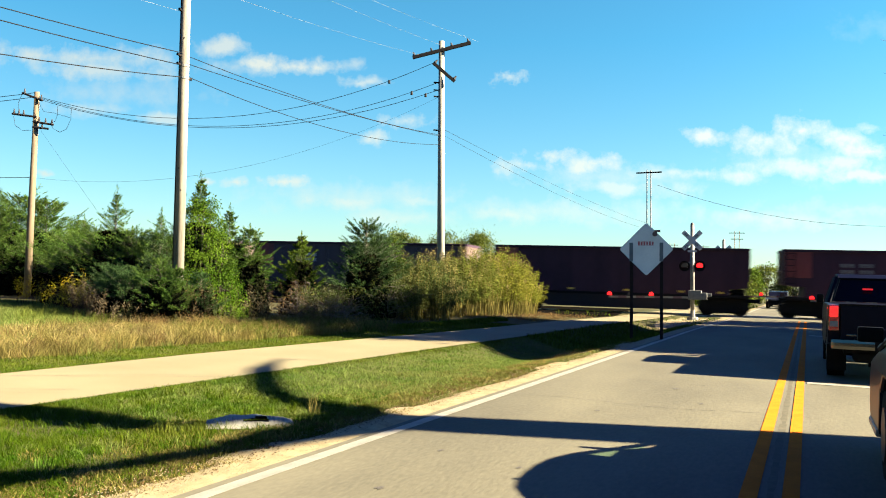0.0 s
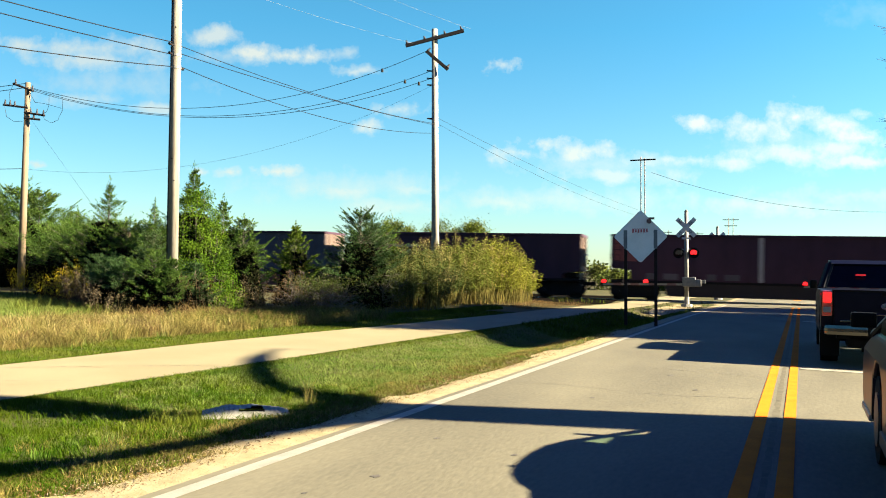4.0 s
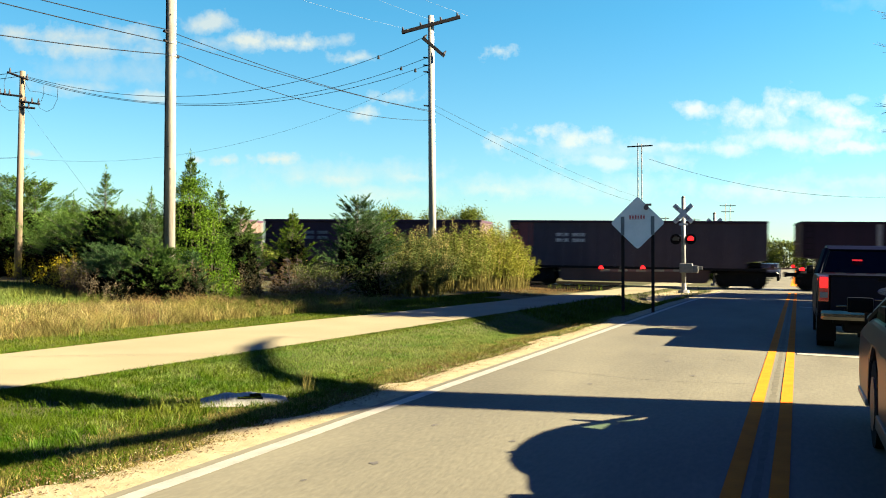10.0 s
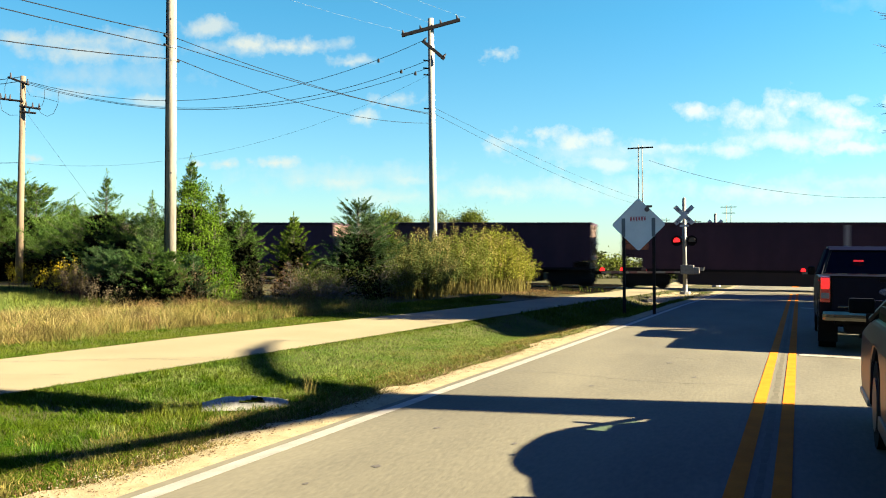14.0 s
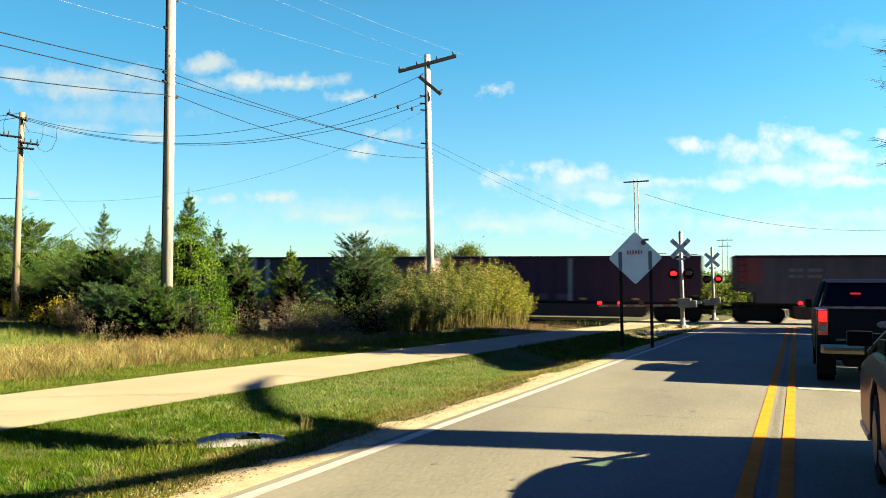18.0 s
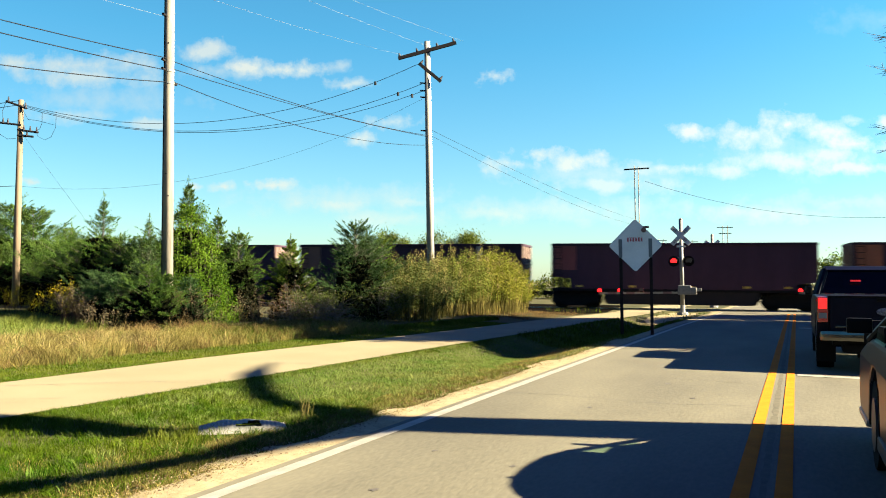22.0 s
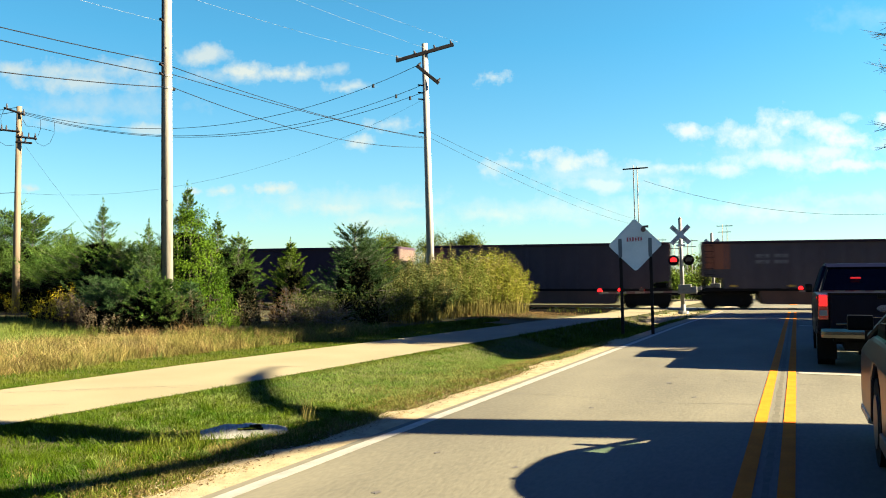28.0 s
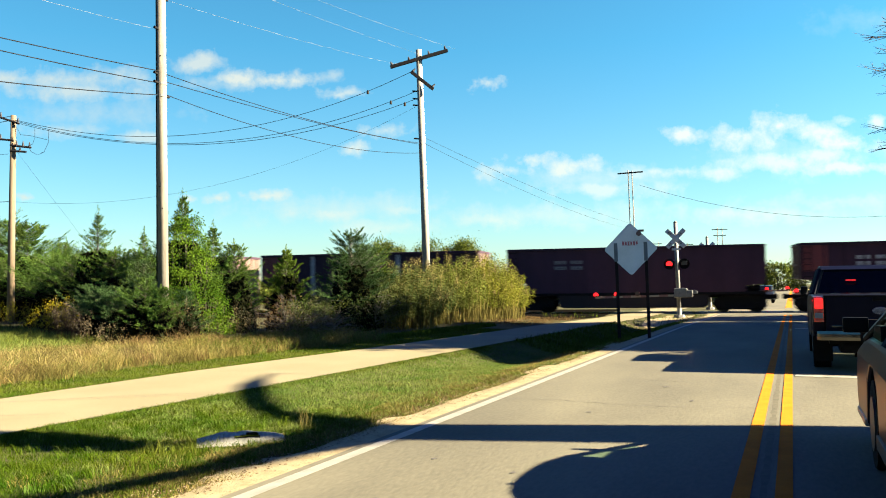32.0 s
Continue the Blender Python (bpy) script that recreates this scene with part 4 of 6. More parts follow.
def bracket_arm(x0, z0, x1, z1, posts):
    bm = tube(B(), (x0, -0.17, z0), (x1, -0.17, z1), 0.05, seg=6)
    arm = part("crossarm", bm, "dark_timber", P3, "dark timber crossarm", at=VIEW)
    for x in posts:
        z = z0 + (z1 - z0) * (x - x0) / (x1 - x0)
        for dz, r in ((0.05, 0.06), (0.14, 0.045), (0.22, 0.03)):
            part("insulator", tube(B(), (x, -0.17, z + dz - 0.05), (x, -0.17, z + dz + 0.03), r, r * 0.8, seg=8), "porcelain", arm)
    return arm


bracket_arm(-0.62, 9.86, 0.35, 9.52, (-0.5, 0.3))
bracket_arm(-1.05, 8.86, 0.1, 8.74, (-0.95, -0.72, -0.5))
bracket_arm(-0.05, 8.52, 0.92, 8.40, (0.25, 0.55, 0.85))
bracket_arm(-0.05, 8.26, 0.70, 8.20, (0.4,))
for loop in (((1.75, 9.2), (1.74, 8.65), (1.55, 8.2), (1.25, 8.05), (0.95, 8.2), (0.8, 8.45)), ((1.1, 9.3), (1.1, 8.85), (1.0, 8.55), (0.85, 8.5)),
             ((-0.95, 8.75), (-0.85, 8.3), (-0.5, 8.08), (-0.1, 8.1)), ((0.15, 9.5), (0.45, 9.0), (0.9, 8.95), (1.7, 8.75)), ((-0.6, 9.8), (-0.75, 9.4), (-0.72, 8.95))):
    bm = B()
    for (xa, za), (xb, zb) in zip(loop, loop[1:]):
        tube(bm, (xa, -0.2, za), (xb, -0.2, zb), 0.009, seg=5)
    part("jumper", bm, "wire", P3, "looping jumper cable", at=VIEW)

F4 = utility_pole(pose(-15.8, 90.9, -0.2, 0, -1.0, 0), 14.2, 0.065, 0.05, "pole_wood", "far twin-legged wooden utility pole with one crossarm")
part("pole", tube(B(), (0.44, 0, 0), (0.40, 0, 14.1), 0.065, 0.05, seg=12), "pole_wood", F4, smooth=True)
part("crossarm", box(B(), 0.25, -0.2, 13.85, 2.7, 0.12, 0.14, 0.01), "dark_timber", F4)
for x, h, w in ((-12.5, 12.6, 2.9), (-19.0, 9.9, 3.0), (-21.5, 9.6, 3.2), (-24.5, 10.2, 2.2)):
    far = utility_pole(pose(x - 0.42, 168, -0.2, 0, 0, 0), h, 0.075, 0.06, "pole_wood", "distant twin-legged utility pole beyond the railway")
    part("pole", tube(B(), (0.85, 0, 0), (0.85, 0, h), 0.075, 0.06, seg=10), "pole_wood", far)
    part("crossarm", box(B(), 0.42, -0.2, h - 0.35, w, 0.12, 0.13), "dark_timber", far)
    part("crossarm", box(B(), 0.42, -0.2, h - 1.5, w * 0.8, 0.12, 0.13), "dark_timber", far)

# lines along the road from pole to pole, and the branch to the brown pole
for za, zb, sag in ((7.46, 8.08, 0.26), (7.24, 8.02, 0.15), (6.90, 7.65, 0.50)):
    wire((-15.85, 18.05, za), (-15.42, 34.8, zb), sag)
for za, out in ((7.50, 0.82), (7.16, 0.72), (6.84, 1.42)):
    wire((-16.3, -14, za), (-15.85, 18.05, za), out, 0.012)
PALE = "thin pale aluminium overhead power line"
wire((-16.3, -14, 8.65), (-15.9, 18.05, 8.65), 0.9, 0.0032, PALE, "aluminium_wire")
wire((-15.9, 18.05, 9.55), (-16.35, 34.3, 11.72), 0.12, 0.0032, PALE, "aluminium_wire")
wire((-15.85, 18.05, 10.75), (-15.4, 34.6, 12.15), 0.10, 0.0032, PALE, "aluminium_wire")
wire((-15.75, 18.05, 11.25), (-13.95, 35.2, 12.4), 0.15, 0.0032, PALE, "aluminium_wire")
wire((-33.35, 28.05, 8.3), (-27.5, 30.6, 0.1), 0.1, 0.004, "thin guy wire slanting from pole to ground")
for zb, ze, sag in ((8.37, 8.1, 0.35), (8.1, 7.5, 0.5)):
    wire((-15.4, 34.8, zb), (-15.6, 90.9, ze), sag, 0.007)
wire((-14.9, 90.9, 12.3), (28.0, 104.4, 12.3), 3.9, 0.018)
utility_pole(pose(28.0, 104.6, -0.2), 12.5, 0.17, 0.13, "pole_wood", "distant utility pole beyond the railway")
BRANCH = (((-15.83, 34.45, 11.36), (-33.36, 28.08, 9.55), 1.72), ((-15.5, 34.7, 10.56), (-33.3, 28.0, 9.5), 1.72), ((-15.5, 34.7, 10.2), (-33.4, 28.0, 9.45), 1.6), ((-15.45, 34.7, 9.9), (-33.4, 28.0, 5.7), 1.5))
for (a, b, sag), where in zip(BRANCH, (0.107, 0.071, 0.037, None)):
    line = wire(a, b, sag, 0.012 if where else 0.0045)
    if where:
        q = Vector(a).lerp(Vector(b), where)
        part("damper", tube(B(), (0, 0, -0.10), (0, 0, 0.06), 0.065, 0.045, seg=8), "black_steel", line, at=pose(q.x, q.y, q.z - 4 * sag * where * (1 - where) - 0.02))
wire((-33.4, 28.0, 5.7), (-52, 20, 6.8), 0.5, 0.014)
wire((-33.4, 28.0, 9.7), (-52, 20, 9.6), 0.8, 0.014)
wire((-33.4, 28.0, 9.5), (-52, 20, 9.3), 0.8, 0.014)

# ---- vehicles ----
material("dark_rim", (0.02, 0.02, 0.022), (0.03, 0.03, 0.03), rough=0.5, bump=0, shine=0.2)
material("lip_grey", (0.10, 0.10, 0.10), rough=0.4, bump=0)
material("bumper_chrome", (0.14, 0.14, 0.137), rough=0.18, metal=1.0, bump=0)


def wheel(parent, x, y, r, w):
    t = part("wheel", tube(B(), (x - w / 2, y, r), (x + w / 2, y, r), r, seg=28), "rubber", parent)
    part("rim", tube(B(), (x - w / 2 - 0.012, y, r), (x + w / 2 + 0.012, y, r), r * 0.62, seg=20), "dark_rim", t)
    return t


def side_prism(outline, x0, x1, bevel=0.0):
    """An outline in y and z, pulled across from x0 to x1."""
    bm = B()
    a = [bm.verts.new((x0, y, z)) for y, z in outline]
    b = [bm.verts.new((x1, y, z)) for y, z in outline]
    bm.faces.new(a)
    bm.faces.new(b[::-1])
    for i in range(len(a)):
        j = (i + 1) % len(a)
        bm.faces.new((a[j], a[i], b[i], b[j]))
    bmesh.ops.recalc_face_normals(bm, faces=bm.faces[:])
    if bevel:
        bmesh.ops.bevel(bm, geom=bm.edges[:], offset=bevel, segments=3, profile=0.6, affect="EDGES")
    return bm


def pickup():
    t = thing("pickup_truck", pose(1.29, 15.0, 0.01), "dark navy pickup truck waiting with its brake lights on", "pickup truck")
    part("bed", side_prism([(0.12, 0.62), (0.08, 1.23), (1.9, 1.25), (1.9, 0.55), (1.55, 0.55), (1.3, 0.92), (0.85, 0.92), (0.6, 0.55)], -0.99, 0.99, 0.03), "navy_paint", t)
    part("cab_lower", side_prism([(1.93, 0.45), (1.93, 1.25), (4.35, 1.22), (5.55, 1.12), (5.75, 0.95), (5.75, 0.5), (5.3, 0.42), (5.1, 0.85), (4.45, 0.85), (4.25, 0.42)], -0.99, 0.99, 0.04), "navy_paint", t)
    part("roof", side_prism([(2.12, 1.70), (2.3, 1.77), (3.6, 1.79), (3.95, 1.72), (3.9, 1.67), (2.2, 1.66)], -0.80, 0.80, 0.02), "navy_paint", t)
    for x in (-1, 1):
        for (y0, z0), (y1, z1) in (((1.98, 1.24), (2.2, 1.70)), ((3.1, 1.24), (3.1, 1.70)), ((4.45, 1.22), (3.85, 1.70))):
            bm = B()
            tube(bm, (x * 0.93, y0, z0), (x * 0.79, y1, z1), 0.06, seg=8)
            part("pillar", bm, "navy_paint", t)
        for (ya, yb, yc, yd) in ((2.05, 3.08, 3.08, 2.22), (3.12, 4.40, 3.84, 3.12)):
            bm = B()
            vs = [bm.verts.new(p) for p in ((x * 0.935, ya, 1.25), (x * 0.935, yb, 1.25), (x * 0.80, yc, 1.69), (x * 0.80, yd, 1.69))]
            bm.faces.new(vs)
            bmesh.ops.solidify(bm, geom=bm.faces[:], thickness=0.008)
            part("side_window", bm, "clear_glass", t).visible_shadow = False
    bm = B()
    bm.faces.new([bm.verts.new(p) for p in ((-0.86, 1.96, 1.27), (0.86, 1.96, 1.27), (0.74, 2.16, 1.68), (-0.74, 2.16, 1.68))])
    bmesh.ops.solidify(bm, geom=bm.faces[:], thickness=0.01)
    part("rear_window", bm, "dark_glass", t, "tinted rear window")
    part("brake_lamp", box(B(), -0.30, 1.99, 1.50, 0.17, 0.02, 0.03, 0.005), "brake_glow", t, "dimly lit high brake lamp")
    gate = part("tailgate", box(B(), 0, 0.07, 0.94, 1.60, 0.07, 0.58, 0.03), "navy_paint", t)
    part("gate_handle", box(B(), 0, 0.025, 1.19, 0.22, 0.03, 0.06, 0.01), "trim_black", gate)
    oval = tube(B(), (0, 0.035, 1.0), (0, 0.015, 1.0), 0.06, seg=20)
    bmesh.ops.scale(oval, vec=(2.0, 1, 1), verts=oval.verts)
    part("badge", oval, "chrome", gate, "small oval badge")
    part("gate_trim", box(B(), -0.45, 0.03, 0.745, 0.52, 0.02, 0.03, 0.005), "bumper_chrome", gate, "thin chrome trim strip")
    for xa, za, xb, zb in ((-0.30, 0.855, -0.10, 0.865), (-0.10, 0.865, 0.12, 0.845), (0.12, 0.845, 0.16, 0.815)):
        part("gate_trim", tube(B(), (xa, 0.03, za), (xb, 0.03, zb), 0.008, seg=8), "bumper_chrome", gate, "thin bent chrome garnish")
    part("gate_cap", box(B(), 0, 0.07, 1.235, 1.66, 0.09, 0.03, 0.01), "trim_black", gate)
    for x in (-1, 1):
        lamp = part("tail_light", box(B(), x * 0.90, 0.075, 1.02, 0.16, 0.10, 0.42, 0.03), "red_lens", t, "red tail light, lit")
        part("lit_lens", box(B(), x * 0.90, 0.02, 1.12, 0.12, 0.03, 0.17, 0.01), "tail_glow", lamp, "glowing red brake lens")
        part("reversing_lens", box(B(), x * 0.90, 0.02, 0.92, 0.12, 0.025, 0.09, 0.01), "clamp_steel", lamp)
        part("side_marker", box(B(), x * 0.985, 0.16, 1.17, 0.02, 0.10, 0.03), "tail_glow", lamp)
    bm = box(B(), 0, -0.03, 0.60, 1.90, 0.17, 0.17, 0.06)
    bump = part("bumper", bm, "bumper_chrome", t, "chrome rear bumper")
    part("step_pad", box(B(), 0, -0.035, 0.69, 1.2, 0.13, 0.014), "trim_black", bump)
    part("plate_recess", box(B(), 0, -0.055, 0.60, 0.62, 0.13, 0.178, 0.01), "trim_black", bump, "black recess in the bumper")
    # the plate is black because its shade is put into the colour
    part("number_plate", box(B(), 0, -0.122, 0.58, 0.31, 0.012, 0.16, 0.004), "trim_black", bump, "number plate blackened to stand for deep shade")
    part("hitch", box(B(), 0, -0.02, 0.46, 0.12, 0.3, 0.1, 0.01), "trim_black", t)
    bm = B()
    box(bm, 0, 1.2, 0.52, 1.5, 2.2, 0.14)
    box(bm, 0, 0.45, 0.42, 1.2, 0.7, 0.22, 0.06)
    tube(bm, (-0.35, 0.75, 0.40), (0.35, 0.75, 0.40), 0.2, seg=18)
    tube(bm, (-0.7, 1.08, 0.42), (0.7, 1.08, 0.42), 0.07)
    tube(bm, (0.5, 0.0, 0.45), (0.5, 1.5, 0.45), 0.04)
    part("underbody", bm, "trim_black", t)
    for x in (-1, 1):
        part("mirror", box(B(), x * 1.06, 4.1, 1.30, 0.14, 0.10, 0.18, 0.04), "trim_black", t)
        # unseen flaps, added to blacken the shaded gap beneath the bed
        part("shade_flap", box(B(), x * 0.84, 0.60, 0.34, 0.30, 0.02, 0.42), "trim_black", t)
        wheel(t, x * 0.84, 1.08, 0.40, 0.27)
        wheel(t, x * 0.84, 4.78, 0.40, 0.27)
    return t


def family_car():
    """The car just ahead: a dark crossover whose flank and front corner show."""
    t = thing("crossover_car", pose(1.47, 4.35, 0.01), "shiny dark grey crossover car waiting in the queue", "car")
    low = [(0.0, 0.45), (0.0, 0.90), (0.12, 0.99), (3.75, 0.98), (4.1, 0.95), (4.5, 0.84), (4.66, 0.66), (4.66, 0.36), (4.5, 0.24), (3.57, 0.24), (3.45, 0.62), (3.19, 0.76), (2.89, 0.76), (2.64, 0.62), (2.52, 0.24), (1.38, 0.24), (1.25, 0.62), (0.98, 0.76), (0.7, 0.76), (0.45, 0.62), (0.33, 0.30)]
    shell = side_prism(low, -0.92, 0.92, 0.05)
    bmesh.ops.bisect_plane(shell, geom=shell.verts[:] + shell.edges[:] + shell.faces[:], plane_co=(0, 0, 0.79), plane_no=(0, 0, 1))
    for v in shell.verts:
        if abs(v.co.x) > 0.8 and v.co.z > 0.79:
            v.co.x -= math.copysign(0.06 * (v.co.z - 0.79) / 0.20, v.co.x)
    part("body", shell, "grey_paint", t, smooth=False)
    part("roof", side_prism([(0.92, 1.09), (1.10, 1.13), (1.30, 1.165), (1.51, 1.26), (1.71, 1.34), (1.95, 1.40), (2.2, 1.43), (2.47, 1.443), (2.74, 1.443), (3.02, 1.43), (3.34, 1.37), (3.30, 1.32), (2.6, 1.385), (2.0, 1.345), (1.55, 1.19), (1.0, 1.05)], -0.63, 0.63, 0.012), "grey_paint", t)
    for x in (-1, 1):
        for (y0, z0), (y1, z1), r in (((0.45, 0.98), (1.05, 1.16), 0.09), ((2.2, 0.98), (2.2, 1.40), 0.05), ((4.0, 0.95), (3.30, 1.335), 0.035)):
            part("pillar", tube(B(), (x * 0.87, y0, z0), (x * 0.63, y1, z1), r, seg=8), "grey_paint", t)
        for ya, yb, yc, yd, zd in ((0.7, 2.17, 2.17, 1.25, 1.22), (2.23, 3.88, 3.22, 2.23, 1.38)):
            bm = B()
            bm.faces.new([bm.verts.new(p) for p in ((x * 0.875, ya, 0.985), (x * 0.875, yb, 0.98), (x * 0.64, yc, 1.36), (x * 0.64, yd, zd))])
            bmesh.ops.solidify(bm, geom=bm.faces[:], thickness=0.008)
            part("side_window", bm, "dark_glass" if ya < 2 else "green_glass", t, "tinted side window" if ya < 2 else "greenish side window")
        part("mirror", box(B(), x * 0.985, 3.53, 1.09, 0.2, 0.07, 0.13, 0.025), "trim_black", t)
        part("sill", box(B(), x * 0.925, 1.95, 0.29, 0.03, 1.1, 0.10, 0.01), "dark_rim", t, "dark lower sill trim")
        wheel(t, x * 0.80, 0.86, 0.34, 0.22)
        wheel(t, x * 0.80, 3.04, 0.34, 0.22)
        part("bumper_lip", box(B(), x * 0.90, 4.05, 0.262, 0.07, 0.9, 0.06, 0.02), "lip_grey", t, "pale lower lip of the bumper")
        part("door_handle", box(B(), x * 0.925, 1.35, 0.93, 0.03, 0.2, 0.04, 0.01), "bumper_chrome", t)
        part("tail_light", box(B(), x * 0.80, 0.0, 0.92, 0.24, 0.06, 0.16, 0.03), "red_lens", t, "red tail light")
        part("headlight", box(B(), x * 0.72, 4.56, 0.74, 0.36, 0.12, 0.12, 0.03), "dark_glass", t)
    for (ya, za, yb, zb), name in (((4.04, 0.98, 3.32, 1.34), "windscreen"), ((0.4, 0.99, 1.0, 1.14), "rear_window")):
        bm = B()
        bm.faces.new([bm.verts.new(p) for p in ((-0.84, ya, za), (0.84, ya, za), (0.62, yb, zb), (-0.62, yb, zb))])
        bmesh.ops.solidify(bm, geom=bm.faces[:], thickness=0.008)
        part(name, bm, "clear_glass" if name == "windscreen" else "dark_glass", t).visible_shadow = name != "windscreen"
    part("dashboard", side_prism([(3.0, 0.9), (3.05, 1.10), (3.55, 1.09), (3.8, 0.95)], -0.84, 0.84), "trim_black", t)
    for x, y in ((-0.38, 2.7), (0.38, 2.7), (0.0, 1.75)):
        bm = box(B(), x, y + 0.1, 0.6, 0.5 if y > 2 else 1.3, 0.5, 0.2, 0.05)
        box(bm, x, y - 0.2, 0.9, 0.48 if y > 2 else 1.25, 0.14, 0.6, 0.05)
        part("car_seat", bm, "trim_black", t)
    return t


def oncoming_car(m, mat, label):
    t = thing("waiting_car", m, label, "car", "cars beyond the crossing")
    part("body", side_prism([(0, 0.3), (-0.05, 0.62), (0.2, 0.78), (1.15, 0.92), (4.3, 0.95), (4.5, 0.8), (4.5, 0.35)], -0.88, 0.88, 0.05), mat, t)
    part("cabin", side_prism([(1.1, 0.9), (1.9, 1.42), (3.4, 1.45), (4.2, 0.93)], -0.72, 0.72, 0.05), "dark_glass", t)
    for x in (-1, 1):
        part("headlight", box(B(), x * 0.66, -0.02, 0.64, 0.28, 0.08, 0.11, 0.03), "head_glow", t, "glowing headlight")
        wheel(t, x * 0.78, 0.85, 0.32, 0.2)
        wheel(t, x * 0.78, 3.6, 0.32, 0.2)
    part("grille", box(B(), 0, -0.03, 0.5, 0.8, 0.05, 0.16, 0.02), "trim_black", t)
    return t


pickup()
family_car()
oncoming_car(pose(-2.3, 74.0, -0.09), "grey_paint", "dark grey car with headlights on, waiting beyond the track")
oncoming_car(pose(-2.4, 83.0, -0.09), "navy_paint", "dark car with headlights on, waiting beyond the track")


def culvert():
    c = thing("culvert_end", pose(-5.05, 6.90, -0.045, 0, 0, 38), "corrugated metal culvert end half buried in the grass", "culvert")
    verts, faces = [], []
    nu, nv = 72, 18
    for i in range(nu + 1):
        k = i / nu
        x = -0.42 + 0.84 * k
        r = 0.088 * math.sin(math.pi * (0.03 + 0.94 * k)) ** 0.7 * (0.93 + 0.14 * noise.noise(Vector((k * 5, 0, 4)))) + 0.0022 * math.sin(i * 1.7)
        for j in range(nv + 1):
            a = math.pi * j / nv
            dent = 0.010 * noise.noise(Vector((k * 7, j * 0.4, 9)))
            verts.append((x, -0.34 * math.cos(a) * (0.75 + r), 0.02 + 1.05 * r * math.sin(a) ** 1.6 + dent * math.sin(a) + 0.0016 * math.sin(j * 2.4)))
    for i in range(nu):
        for j in range(nv):
            if 30 <= i <= 50 and 5 <= j <= 5 + min((i - 30) // 5, (52 - i) * 0.9):
                continue
            a = i * (nv + 1) + j
            faces.append((a, a + 1, a + nv + 2, a + nv + 1))
    part("shell", raw_mesh("shell", verts, faces, "culvert_metal"), "", c, "ribbed grey metal shell")
    # a solid black tube stands in for the shade inside the pipe
    part("throat", tube(B(), (-0.32, 0, -0.01), (0.34, 0, -0.01), 0.06, 0.07, seg=14), "trim_black", c, "black tube standing in for the opening's shade")
    return c


culvert()

# ---- plants ----
RNG = np.random.default_rng(7)


def blades(name, xs, ys, heights, widths, lean, mat, label, category, zs=None, kind="stuff"):
    """Many single blades, each one narrow triangle pair that bends over."""
    n = len(xs)
    zs = np.array([ground_z(x, y) for x, y in zip(xs, ys)]) if zs is None else zs
    a = RNG.uniform(0, 2 * np.pi, n)
    b = RNG.uniform(0, 2 * np.pi, n)
    dx, dy = np.cos(a) * widths / 2, np.sin(a) * widths / 2
    lx, ly = np.cos(b) * heights * lean, np.sin(b) * heights * lean
    v = np.empty((n, 5, 3))
    v[:, 0] = np.stack([xs - dx, ys - dy, zs - 0.01], 1)
    v[:, 1] = np.stack([xs + dx, ys + dy, zs - 0.01], 1)
    v[:, 2] = np.stack([xs - dx * 0.7 + lx * 0.35, ys - dy * 0.7 + ly * 0.35, zs + heights * 0.6], 1)
    v[:, 3] = np.stack([xs + dx * 0.7 + lx * 0.35, ys + dy * 0.7 + ly * 0.35, zs + heights * 0.6], 1)
    v[:, 4] = np.stack([xs + lx, ys + ly, zs + heights], 1)
    base = np.arange(n)[:, None] * 5
    tri = np.concatenate([base + np.array([[0, 1, 3]]), base + np.array([[0, 3, 2]]), base + np.array([[2, 3, 4]])], 1).reshape(-1, 3)
    me = bpy.data.meshes.new(name)
    me.vertices.add(n * 5)
    me.vertices.foreach_set("co", v.ravel())
    me.loops.add(len(tri) * 3)
    me.loops.foreach_set("vertex_index", tri.ravel().astype(np.int32))
    me.polygons.add(len(tri))
    me.polygons.foreach_set("loop_start", np.arange(0, len(tri) * 3, 3, dtype=np.int32))
    me.update(calc_edges=True)
    me.materials.append(MATS[mat])
    return tagged(new(name, me), label, category, kind=kind)


def leaves(centres, normals, sizes, aspect, mat, name):
    """A mesh of many small leaf quads, each a diamond along its direction."""
    n = len(centres)
    up = RNG.normal(size=(n, 3))
    d = normals / (np.linalg.norm(normals, axis=1, keepdims=True) + 1e-9)
    side = np.cross(d, up)
    side /= np.linalg.norm(side, axis=1, keepdims=True) + 1e-9
    s = sizes[:, None]
    v = np.empty((n, 4, 3))
    v[:, 0] = centres - d * s * 0.5
    v[:, 1] = centres + side * s * aspect * 0.5
    v[:, 2] = centres + d * s * 0.5
    v[:, 3] = centres - side * s * aspect * 0.5
    idx = np.arange(n * 4, dtype=np.int32)
    me = bpy.data.meshes.new(name)
    me.vertices.add(n * 4)
    me.vertices.foreach_set("co", v.ravel())
    me.loops.add(n * 4)
    me.loops.foreach_set("vertex_index", idx)
    me.polygons.add(n)
    me.polygons.foreach_set("loop_start", np.arange(0, n * 4, 4, dtype=np.int32))
    me.update(calc_edges=True)
    me.materials.append(MATS[mat])
    return me


